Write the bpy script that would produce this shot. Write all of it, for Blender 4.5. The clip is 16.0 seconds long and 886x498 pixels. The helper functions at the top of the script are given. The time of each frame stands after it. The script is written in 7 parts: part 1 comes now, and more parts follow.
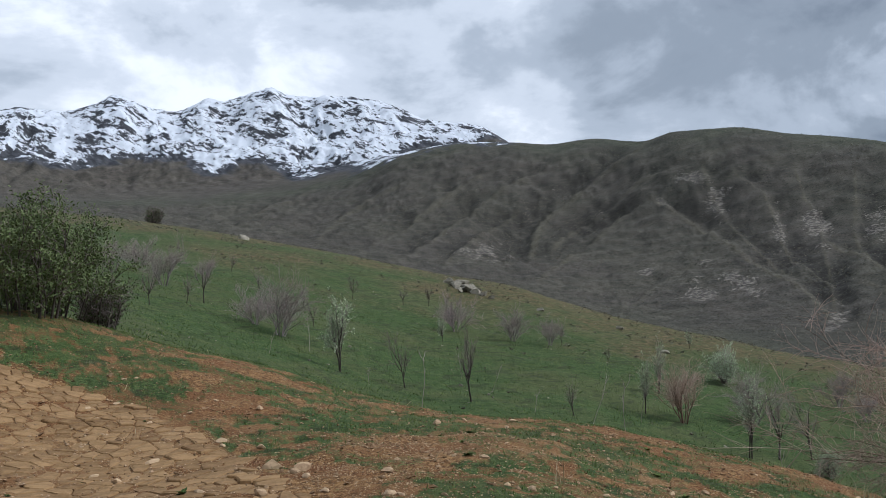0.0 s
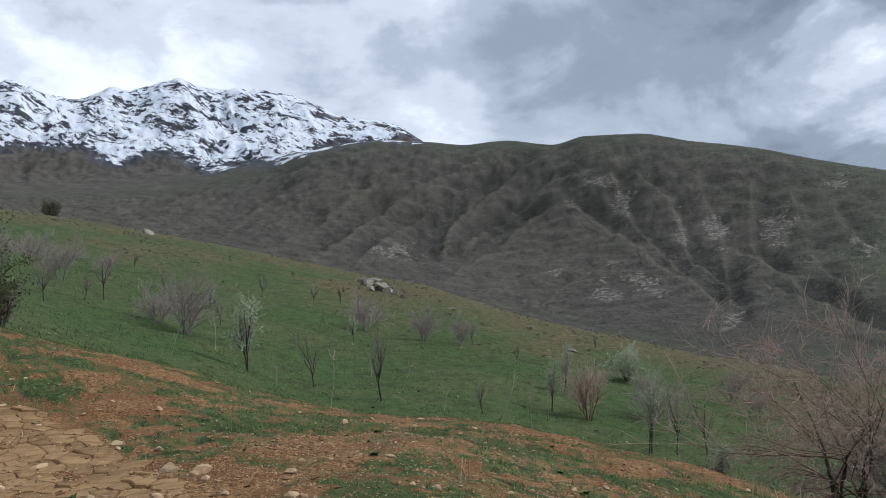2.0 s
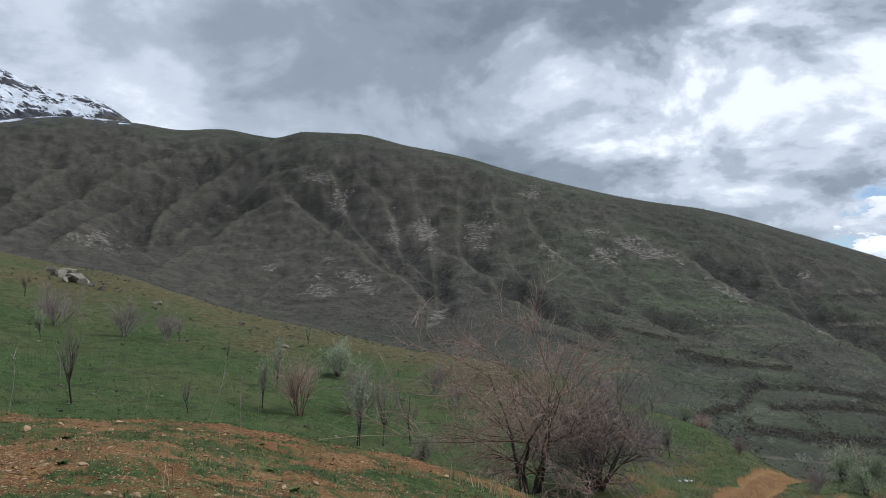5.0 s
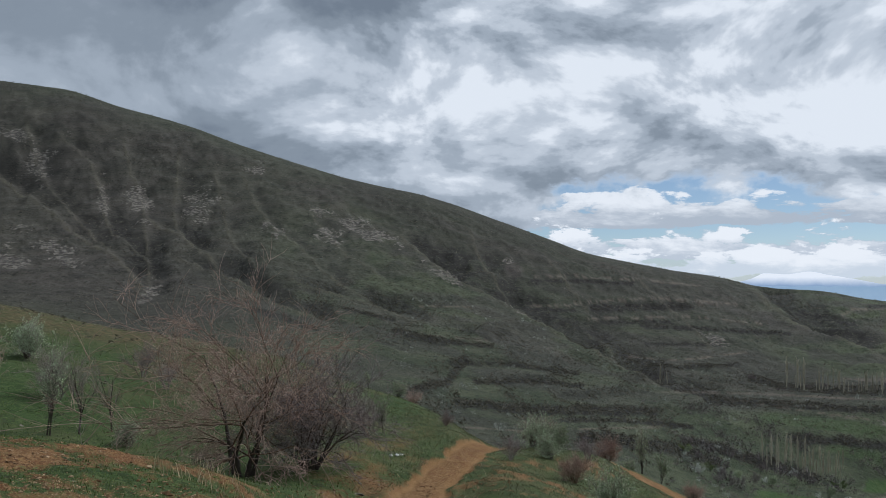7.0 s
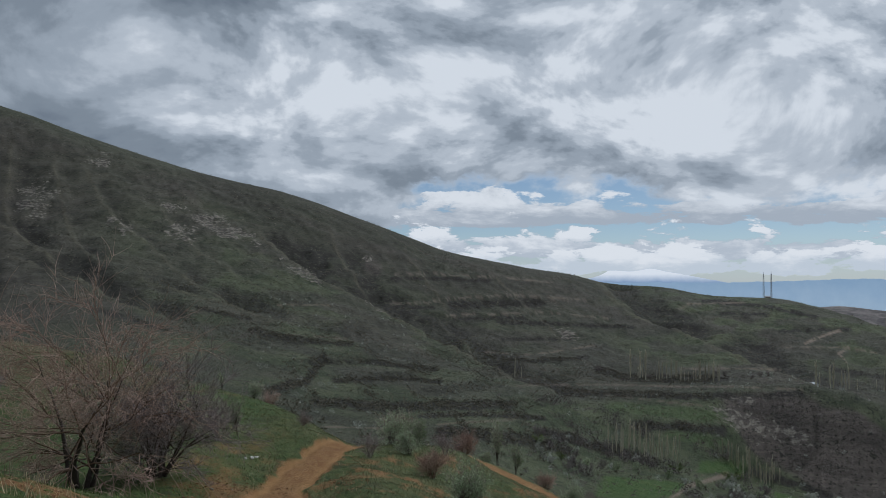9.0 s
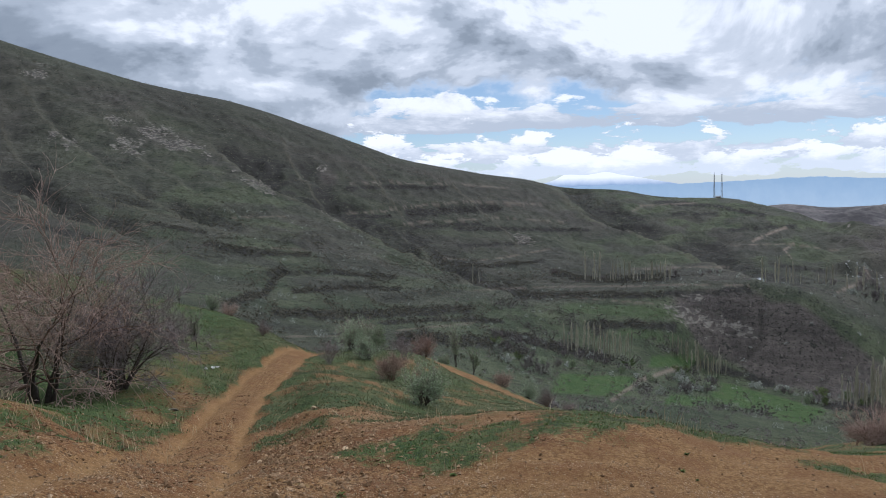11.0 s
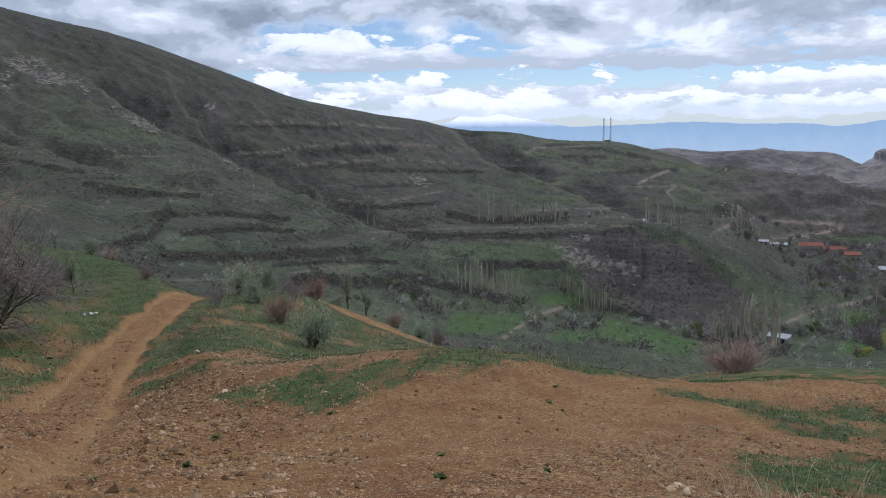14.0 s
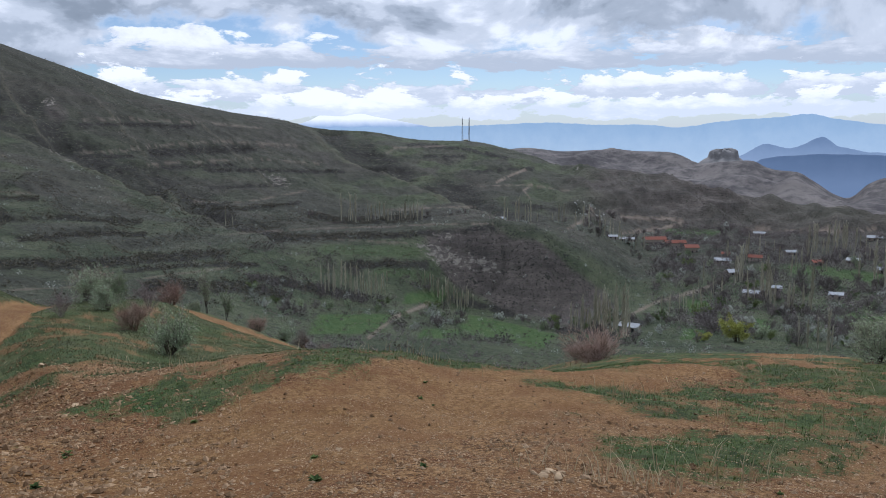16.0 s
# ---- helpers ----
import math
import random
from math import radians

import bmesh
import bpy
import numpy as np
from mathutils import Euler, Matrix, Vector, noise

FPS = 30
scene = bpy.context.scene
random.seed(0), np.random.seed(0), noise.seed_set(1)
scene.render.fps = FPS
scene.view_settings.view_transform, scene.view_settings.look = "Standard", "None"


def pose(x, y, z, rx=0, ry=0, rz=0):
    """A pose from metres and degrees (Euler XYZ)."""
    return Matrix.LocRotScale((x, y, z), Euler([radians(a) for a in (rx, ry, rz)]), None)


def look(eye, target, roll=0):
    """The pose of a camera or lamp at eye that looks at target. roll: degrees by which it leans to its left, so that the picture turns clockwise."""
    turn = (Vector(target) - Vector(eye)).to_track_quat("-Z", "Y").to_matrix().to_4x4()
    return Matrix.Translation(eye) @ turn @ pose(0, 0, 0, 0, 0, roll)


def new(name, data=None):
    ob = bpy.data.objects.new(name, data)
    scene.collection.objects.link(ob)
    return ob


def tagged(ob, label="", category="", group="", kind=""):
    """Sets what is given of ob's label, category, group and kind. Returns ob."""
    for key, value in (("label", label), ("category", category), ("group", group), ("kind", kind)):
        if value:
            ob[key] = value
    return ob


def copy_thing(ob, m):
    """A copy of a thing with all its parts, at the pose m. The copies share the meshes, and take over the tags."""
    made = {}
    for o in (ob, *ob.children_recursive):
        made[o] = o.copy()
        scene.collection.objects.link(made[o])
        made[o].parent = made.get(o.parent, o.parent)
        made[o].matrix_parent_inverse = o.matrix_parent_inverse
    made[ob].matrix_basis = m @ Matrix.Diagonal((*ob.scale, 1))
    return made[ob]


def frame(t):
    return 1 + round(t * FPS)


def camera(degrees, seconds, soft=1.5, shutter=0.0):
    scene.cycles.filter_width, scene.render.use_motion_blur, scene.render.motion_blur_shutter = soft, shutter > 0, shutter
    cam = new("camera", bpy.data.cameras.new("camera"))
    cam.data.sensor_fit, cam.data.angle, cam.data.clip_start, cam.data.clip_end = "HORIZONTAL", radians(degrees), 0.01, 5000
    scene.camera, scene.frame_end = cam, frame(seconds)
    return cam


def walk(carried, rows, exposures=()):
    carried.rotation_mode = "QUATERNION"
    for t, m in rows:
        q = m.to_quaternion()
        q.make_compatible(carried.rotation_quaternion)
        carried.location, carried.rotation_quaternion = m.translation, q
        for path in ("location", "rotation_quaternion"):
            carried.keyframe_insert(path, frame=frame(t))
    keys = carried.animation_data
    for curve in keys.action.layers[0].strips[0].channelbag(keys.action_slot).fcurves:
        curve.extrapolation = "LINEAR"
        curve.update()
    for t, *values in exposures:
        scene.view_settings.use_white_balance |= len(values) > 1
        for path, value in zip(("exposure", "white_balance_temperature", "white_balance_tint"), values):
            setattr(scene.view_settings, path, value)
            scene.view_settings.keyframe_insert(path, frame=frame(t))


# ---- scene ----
EYE = 1.6
cam = camera(58.85, 16.0, soft=0.6)

# seconds, place in metres, turn to the left, pitch, roll
PATH = [
    (0, -0.21, -0.06, 0.04, -0.01, 5.28, 0.75),
    (0.5, -0.21, -0.12, 0.06, -1.26, 5.26, 1.00),
    (1, -0.20, -0.08, 0.04, -2.48, 5.33, 0.81),
    (1.5, -0.17, -0.06, 0.03, -4.68, 5.21, 0.82),
    (2, -0.16, -0.02, 0.04, -6.39, 5.12, 0.49),
    (2.5, -0.14, -0.03, 0.03, -7.93, 4.94, 0.65),
    (3, -0.09, 0.07, 0.02, -11.23, 4.48, 0.91),
    (3.2, -0.05, 0.10, 0.02, -12.93, 4.41, 1.07),
    (5.3, -0.19, 0.01, 0.05, -30.37, 4.35, -0.02),
    (5.5, -0.15, 0.02, 0.05, -33.02, 4.00, -0.01),
    (6, 0.02, 0.25, 0.06, -40.11, 3.62, -0.30),
    (6.5, 0.03, 0.29, 0.05, -44.56, 3.51, -0.60),
    (7, 0.05, 0.32, 0.06, -47.00, 3.33, -0.94),
    (7.5, 0.09, 0.34, 0.07, -49.27, 3.40, -0.65),
    (8, 0.11, 0.35, 0.07, -51.20, 3.46, -0.90),
    (8.5, 0.17, 0.38, 0.05, -54.94, 3.50, -1.27),
    (9, 0.21, 0.39, 0.02, -57.18, 3.30, -0.52),
    (11.3, 0.18, 0.18, -0.03, -61.29, -4.49, 1.33),
    (11.5, 0.18, 0.15, -0.02, -62.50, -4.71, 1.29),
    (12, 0.16, 0.09, -0.02, -63.96, -5.60, 0.59),
    (12.5, 0.20, 0.04, -0.01, -65.34, -6.62, 0.48),
    (13, 0.19, -0.02, -0.00, -66.23, -7.03, 0.38),
    (13.5, 0.19, -0.08, -0.00, -66.96, -7.48, 0.91),
    (14, 0.19, -0.10, -0.01, -67.90, -7.78, 0.38),
    (14.5, 0.21, -0.06, -0.02, -69.23, -7.99, 0.40),
    (15, 0.22, -0.02, -0.05, -72.30, -8.18, 0.27),
    (15.5, 0.20, -0.01, -0.05, -75.32, -8.37, 0.47),
    (16, 0.22, -0.01, -0.05, -77.94, -7.86, 0.20),
]
walk(cam, [(t, pose(x, y, EYE + z, 90 + p, r, w)) for t, x, y, z, w, p, r in PATH],
     exposures=[(0.0, 0.12, 5850, 11), (3.0, 0.18, 5900, 11), (6.0, -0.06, 5950, 10), (9.0, -0.46, 5950, 9), (11.3, 0.05, 5780, 13), (16.0, 0.02, 5700, 13.5)])

# ------------------------------------------------------------- world and sun
SUN_AZ, SUN_EL = -88.0, 42.0


def nodes_of(tree):
    """Short makers for nodes and links."""
    def add(kind, operation="", use_clamp=False, data_type="", blend_type="", attribute_name="", **values):
        n = tree.nodes.new(kind)
        if operation:
            n.operation = operation
        if use_clamp:
            n.use_clamp = True
        if data_type:
            n.data_type = data_type
        if blend_type:
            n.blend_type = blend_type
        if attribute_name:
            n.attribute_name = attribute_name
        for key, value in values.items():
            n.inputs[key].default_value = value
        return n

    def link(a, b):
        tree.links.new(a, b)
    return add, link


world = bpy.data.worlds.new("sky")
scene.world = world
world.use_nodes = True
world.node_tree.nodes.clear()
W, wl = nodes_of(world.node_tree)


def wmath(op, a, b=None, c=None, clamp=False):
    n = W("ShaderNodeMath", operation=op, use_clamp=clamp)
    for i, v in enumerate((a, b, c)):
        if v is None:
            continue
        if isinstance(v, (int, float)):
            n.inputs[i].default_value = v
        else:
            wl(v, n.inputs[i])
    return n.outputs[0]


def wramp(value, *stops, mode="EASE"):
    n = W("ShaderNodeValToRGB")
    n.color_ramp.interpolation = mode
    while len(n.color_ramp.elements) < len(stops):
        n.color_ramp.elements.new(0.5)
    for e, (p, c) in zip(n.color_ramp.elements, stops):
        e.position = p
        e.color = (c, c, c, 1) if isinstance(c, (int, float)) else (*c, 1)
    wl(value, n.inputs[0])
    return n.outputs[0]


def wmix(f, a, b):
    n = W("ShaderNodeMix", data_type="RGBA")
    for v, i in ((f, 0), (a, 6), (b, 7)):
        if isinstance(v, (int, float)):
            n.inputs[i].default_value = v
        elif isinstance(v, tuple):
            n.inputs[i].default_value = (*v, 1)
        else:
            wl(v, n.inputs[i])
    return n.outputs[2]


sky = W("ShaderNodeTexSky")
sky.sky_type, sky.sun_disc = "NISHITA", False
sky.sun_elevation, sky.sun_rotation = radians(SUN_EL), radians(-SUN_AZ)
sky.altitude, sky.air_density, sky.dust_density = 1500.0, 1.0, 0.4
coord = W("ShaderNodeTexCoord")
split = W("ShaderNodeSeparateXYZ")
wl(coord.outputs["Generated"], split.inputs[0])
sx, sy, sz = split.outputs
# the cloud sheet: heaped, broader than high
plane = W("ShaderNodeMapping")
plane.inputs["Scale"].default_value = (1.0, 1.0, 1.7)
wl(coord.outputs["Generated"], plane.inputs["Vector"])


def cloud_noise(scale, detail, rough, offset=(0, 0, 0), vector=None, warp=0.0):
    m = W("ShaderNodeMapping")
    m.inputs["Location"].default_value = offset
    wl(vector or plane.outputs[0], m.inputs["Vector"])
    n = W("ShaderNodeTexNoise", Scale=scale, Detail=detail, Roughness=rough, Distortion=warp)
    wl(m.outputs[0], n.inputs["Vector"])
    return n.outputs["Fac"]


def toward(az, el, inner, outer):
    """1 near a direction of the sky, falling softly to 0."""
    d = Vector((-math.sin(radians(az)) * math.cos(radians(el)), math.cos(radians(az)) * math.cos(radians(el)), math.sin(radians(el))))
    n = W("ShaderNodeVectorMath", operation="DOT_PRODUCT")
    wl(coord.outputs["Generated"], n.inputs[0])
    n.inputs[1].default_value = d
    a = wmath("ARCCOSINE", wmath("MINIMUM", n.outputs["Value"], 1.0))
    return wramp(wmath("DIVIDE", a, radians(outer)), (inner / outer, 1.0), (1.0, 0.0))


# the high deck: broad grey sheets, and heaped masses lit from the sun's side
LIGHT_WAY = (0.024, 0.0, 0.045)
big = cloud_noise(2.4, 4.0, 0.5, (3.1, 1.7, 0.6), warp=0.2)
mass = cloud_noise(4.2, 11.0, 0.56, (2.7, 5.1, 1.4), warp=0.35)
mass_lit = cloud_noise(4.2, 5.0, 0.56, tuple(a + b for a, b in zip((2.7, 5.1, 1.4), LIGHT_WAY)), warp=0.35)
fine = cloud_noise(11.0, 9.0, 0.6, (7.3, 2.2, 0.3), warp=0.15)
relief = wmath("MULTIPLY", wmath("SUBTRACT", mass, mass_lit), 1.1)
tone = wmath("ADD", wmath("ADD", wmath("MULTIPLY", big, 0.46), wmath("MULTIPLY", mass, 0.38)), wmath("MULTIPLY", fine, 0.16))
lively = toward(-68, 18, 22, 46)
tone = wmath("ADD", tone, wmath("MULTIPLY", relief, wmath("ADD", 0.25, wmath("MULTIPLY", lively, 0.75))))
tone = wmath("ADD", tone, wmath("MULTIPLY", wmath("SUBTRACT", mass, 0.5), wmath("MULTIPLY", lively, 0.30)))
tone = wmath("SUBTRACT", tone, wmath("MULTIPLY", toward(-25, 17, 5, 20), 0.085))
tone = wmath("SUBTRACT", tone, wmath("MULTIPLY", toward(-36, 18, 5, 13), 0.13))
tone = wmath("ADD", tone, wmath("MULTIPLY", toward(-51, 15, 4, 11), 0.06))
tone = wmath("ADD", tone, wmath("MULTIPLY", toward(-80, 19, 4, 22), 0.075))
tone = wmath("SUBTRACT", tone, wmath("MULTIPLY", toward(-96, 12, 4, 20), 0.05))
tone = wmath("ADD", tone, wmath("MULTIPLY", toward(15, 17, 3, 32), 0.075))
grey = wramp(tone, (0.20, (0.20, 0.235, 0.28)), (0.35, (0.28, 0.32, 0.365)), (0.45, (0.41, 0.455, 0.505)), (0.55, (0.60, 0.64, 0.685)), (0.67, (0.88, 0.90, 0.92)))
# bearing and rise of a place in the sky
bearing = wmath("ARCTAN2", wmath("MULTIPLY", sx, -1.0), sy)
rise = wmath("ARCSINE", sz)


def heaps(base, tall, along, up, seed, fill, bottom, top):
    """A row of small heaped clouds with flat feet: how far they cover, and their colour."""
    at_ = W("ShaderNodeCombineXYZ")
    wl(wmath("MULTIPLY", bearing, along), at_.inputs[0])
    wl(wmath("MULTIPLY", rise, up), at_.inputs[1])
    at_.inputs[2].default_value = seed
    n = W("ShaderNodeTexNoise", Scale=1.0, Detail=9.0, Roughness=0.62, Distortion=0.2)
    wl(at_.outputs[0], n.inputs["Vector"])
    u = wmath("DIVIDE", wmath("SUBTRACT", rise, radians(base)), radians(tall))
    over = wmath("MULTIPLY", wmath("MAXIMUM", u, 0.0), 0.24)
    under = wmath("MULTIPLY", wmath("MAXIMUM", wmath("MULTIPLY", u, -1.0), 0.0), 0.9)
    dense = wmath("SUBTRACT", wmath("SUBTRACT", wmath("ADD", n.outputs["Fac"], fill), over), under)
    cover_ = wramp(dense, (0.47, 0.0), (0.53, 1.0))
    light = wmath("ADD", wmath("MULTIPLY", u, 0.45), wmath("MULTIPLY", wmath("SUBTRACT", n.outputs["Fac"], 0.5), 1.5))
    return cover_, wramp(light, (0.0, bottom), (0.42, top))


east = wmath("SUBTRACT", 1.0, toward(-84, 4, 26, 44))
# the deck's ragged foot, over a strip of clear sky with three rows of heaps
foot = wmath("ADD", wmath("SUBTRACT", rise, radians(6.9)), wmath("MULTIPLY", wmath("SUBTRACT", mass, 0.5), 0.26))
foot = wmath("ADD", foot, wmath("MULTIPLY", wmath("SUBTRACT", fine, 0.5), 0.10))
deck = wramp(wmath("ADD", wmath("ADD", foot, 0.5), wmath("MULTIPLY", east, 0.3)), (0.485, 0.0), (0.515, 1.0))
shade, glare = (0.60, 0.645, 0.70), (0.96, 0.965, 0.97)
c1, t1 = heaps(1.9, 1.5, 16.0, 42.0, 2.3, 0.20, (0.70, 0.75, 0.80), glare)
c2, t2 = heaps(3.0, 2.2, 13.0, 34.0, 5.9, 0.13, shade, glare)
c3, t3 = heaps(5.3, 2.6, 9.0, 30.0, 9.1, 0.12, (0.50, 0.545, 0.60), (0.92, 0.93, 0.94))
clouds = wmix(deck, t3, grey)
clouds = wmix(wmath("MULTIPLY", c2, wmath("SUBTRACT", 1.0, deck)), clouds, t2)
clouds = wmix(wmath("MULTIPLY", c1, wmath("SUBTRACT", 1.0, deck)), clouds, t1)
cover = wmath("MAXIMUM", wmath("MAXIMUM", deck, c3), wmath("MAXIMUM", c2, c1))
haze = wramp(rise, (0.0, 0.85), (0.035, 0.5), (0.075, 0.0))
cover = wmath("MAXIMUM", cover, haze)
lit = W("ShaderNodeBackground", Strength=1.05)
wl(clouds, lit.inputs["Color"])
blue = W("ShaderNodeBackground", Strength=0.075)
wl(sky.outputs[0], blue.inputs["Color"])
both = W("ShaderNodeMixShader")
wl(cover, both.inputs[0])
wl(blue.outputs[0], both.inputs[1])
wl(lit.outputs[0], both.inputs[2])
wl(both.outputs[0], W("ShaderNodeOutputWorld").inputs[0])

sun_data = bpy.data.lights.new("sun", "SUN")
sun_data.energy, sun_data.angle, sun_data.color = 2.2, radians(10), (1.0, 0.975, 0.94)
sun = new("sun", sun_data)
s_az, s_el = radians(SUN_AZ), radians(SUN_EL)
sun.matrix_world = look((-math.sin(s_az) * math.cos(s_el) * 50, math.cos(s_az) * math.cos(s_el) * 50, math.sin(s_el) * 50), (0, 0, 0))

# ------------------------------------------------------------- noise on arrays
def lattice(ix, iy, seed):
    h = (ix.astype(np.int64) * 374761393 + iy.astype(np.int64) * 668265263 + seed * 1442695041) & 0xFFFFFFFF
    h = ((h ^ (h >> 13)) * 1274126177) & 0xFFFFFFFF
    return ((h ^ (h >> 16)) & 0xFFFF) / 65535.0 * 2 * np.pi


def perlin(x, y, seed=0):
    """Gradient noise, about -1 to 1."""
    x, y = np.asarray(x, float), np.asarray(y, float)
    ix, iy = np.floor(x), np.floor(y)
    fx, fy = x - ix, y - iy
    u, v = fx * fx * fx * (fx * (fx * 6 - 15) + 10), fy * fy * fy * (fy * (fy * 6 - 15) + 10)

    def corner(dx, dy):
        a = lattice(ix + dx, iy + dy, seed)
        return np.cos(a) * (fx - dx) + np.sin(a) * (fy - dy)
    lo = corner(0, 0) * (1 - u) + corner(1, 0) * u
    hi = corner(0, 1) * (1 - u) + corner(1, 1) * u
    return (lo * (1 - v) + hi * v) * 1.5


def fbm(x, y, octaves=5, seed=0, gain=0.5):
    total, amp = 0.0, 1.0
    for o in range(octaves):
        total = total + amp * perlin(x * 2.0 ** o, y * 2.0 ** o, seed + o * 17)
        amp *= gain
    return total


def ridged(x, y, octaves=5, seed=0, gain=0.5):
    """0 in the gullies to about 1 on the ribs."""
    total, amp, norm = 0.0, 1.0, 0.0
    for o in range(octaves):
        total = total + amp * (1 - np.abs(perlin(x * 2.0 ** o, y * 2.0 ** o, seed + o * 31)))
        norm += amp
        amp *= gain
    return total / norm


def smooth(a, b, x):
    t = np.clip((x - a) / (b - a), 0, 1)
    return t * t * (3 - 2 * t)


def pchip(xs, ys, x):
    """Smooth interpolation without overshoot."""
    xs, ys = np.asarray(xs, float), np.asarray(ys, float)
    h, d = np.diff(xs), np.diff(ys) / np.diff(xs)
    m = np.zeros_like(ys)
    w1, w2 = 2 * h[1:] + h[:-1], h[1:] + 2 * h[:-1]
    same = d[:-1] * d[1:] > 0
    safe = np.where(same, d[:-1], 1.0), np.where(same, d[1:], 1.0)
    m[1:-1] = np.where(same, (w1 + w2) / (w1 / safe[0] + w2 / safe[1]), 0)
    m[0], m[-1] = d[0], d[-1]
    i = np.clip(np.searchsorted(xs, x) - 1, 0, len(h) - 1)
    t = (np.clip(x, xs[0], xs[-1]) - xs[i]) / h[i]
    return (ys[i] * (1 + 2 * t) * (1 - t) ** 2 + m[i] * h[i] * t * (1 - t) ** 2
            + ys[i + 1] * t * t * (3 - 2 * t) - m[i + 1] * h[i] * t * t * (1 - t))


# ------------------------------------------------------------- the lie of the land
# Contour lines round the stand: bearing in degrees (to the left of north), distance in metres, rise of the sight line in degrees.
STAND = [(180, 3.5, -22), (60, 3.5, -23), (30, 3.5, -25), (0, 3.5, -26), (-30, 3.5, -28), (-60, 3.5, -30), (-90, 3.5, -31), (-130, 3.5, -27), (-180, 3.5, -22)]
BANK = [(180, 9, -4), (90, 9, -4), (40, 9, -9.5), (23, 9, -10.76), (0, 9, -9.94), (-12, 9, -12), (-24, 9, -14), (-36, 9, -17.5), (-45, 9, -20.5),
        (-60, 9, -21.6), (-72, 9.5, -20.8), (-81, 10, -21), (-95, 10, -21), (-108, 10, -20.5), (-130, 9, -14), (-180, 9, -4)]
EDGE = [(180, 22, 4), (60, 22, 3), (30, 21, 1.35), (23, 21, -0.36), (15.6, 20, -2.36), (7.8, 19, -4.65), (0, 18, -6.54), (-8, 17, -7.1), (-16, 16.5, -8.6),
        (-23, 16, -10.1), (-29, 16, -11.4), (-36, 16, -14.2), (-45, 16, -16), (-53, 17, -15.8), (-60, 17, -15.3), (-67, 16, -14.9), (-74, 16, -15.1),
        (-80, 16.5, -16.3), (-87, 17, -16.4), (-93, 20, -15.5), (-100, 22, -14.7), (-108, 22, -14.4), (-130, 20, -10), (-180, 22, 4)]
TOE = [(180, 30, 6), (60, 30, 4), (30, 27, 1.56), (15, 26, -2.54), (0, 28, -6.83), (-8, 29, -7.5), (-16, 31, -9), (-23, 32, -10.5), (-29, 31, -11.9), (-33, 28, -12.6),
       (-38, 26, -13.3), (-45, 24, -14), (-53, 24, -14.3), (-60, 27, -15.3), (-67, 23, -15.3), (-74, 22, -15.9), (-82, 22, -17), (-87, 23, -16.4), (-93, 26, -15.1),
       (-100, 28, -14.5), (-108, 28, -14.2), (-130, 28, -10), (-180, 30, 6)]
MEAD = [(180, 55, 9), (60, 55, 7), (30, 55, 4.05), (15, 58, 1.76), (0, 60, -1.33), (-8, 58, -2.4), (-16, 56, -4), (-24, 52, -5.8), (-30, 46, -7.6), (-36, 40, -9.2),
        (-44.5, 34, -11.6), (-50, 34, -11.9), (-56, 36, -12.7), (-60, 37, -13.7), (-66, 36, -14.9), (-74, 34, -16.3), (-82, 34, -17), (-87, 32, -16), (-90, 33, -15.4),
        (-96, 36, -14.8), (-102, 38, -14.2), (-108, 38, -14), (-130, 40, -10), (-180, 55, 9)]
BROW = [(180, 160, 14), (60, 160, 11), (30, 150, 7.65), (24.7, 145, 7.4), (19, 140, 6.85), (15.5, 138, 6.35), (7.6, 130, 5.01), (-0.6, 125, 3.33), (-4.7, 120, 2.59),
        (-8.7, 115, 1.3), (-12.6, 110, 0.1), (-16.4, 106, -0.77), (-20, 102, -1.55), (-24, 98, -2.5), (-28.7, 90, -3.2), (-31.5, 82, -3.8), (-37, 68, -5),
        (-41, 60, -6.57), (-44, 55, -7.4), (-46.6, 50, -8.5), (-49.3, 46, -10), (-51, 45, -10.6), (-54, 46, -10.6), (-57, 48, -10.8), (-60, 50, -11.7),
        (-63, 52, -12.9), (-66, 54, -14.2), (-70, 58, -15.7), (-80, 65, -18), (-90, 70, -18), (-100, 75, -17), (-108, 80, -16.5), (-130, 100, -12), (-180, 160, 14)]
DROP = [(180, 230, 15), (60, 230, 9), (30, 220, 5), (15, 210, 3), (0, 195, 0), (-12, 180, -4), (-24, 165, -7), (-32, 145, -8.5), (-40, 130, -9.5),
        (-46, 120, -11), (-52, 120, -12.2), (-58, 130, -13.2), (-65, 150, -14.6), (-75, 190, -14.9), (-85, 220, -15.2), (-95, 230, -14.8), (-108, 230, -14.6),
        (-130, 230, -12), (-180, 230, 15)]
FLOOR = [(180, 400, 14), (60, 420, 7), (30, 420, 3.5), (15, 400, 2), (0, 380, -1), (-12, 360, -2.5), (-24, 330, -3.6), (-32, 280, -4.6), (-40, 240, -6.4),
         (-46, 210, -8.3), (-52, 200, -10), (-58, 220, -10.6), (-65, 270, -11.5), (-70, 300, -12), (-75, 340, -11.9), (-80, 395, -12.6), (-86, 400, -12.8),
         (-92, 410, -11.9), (-98, 400, -12.3), (-108, 400, -12), (-130, 420, -9), (-180, 400, 14)]
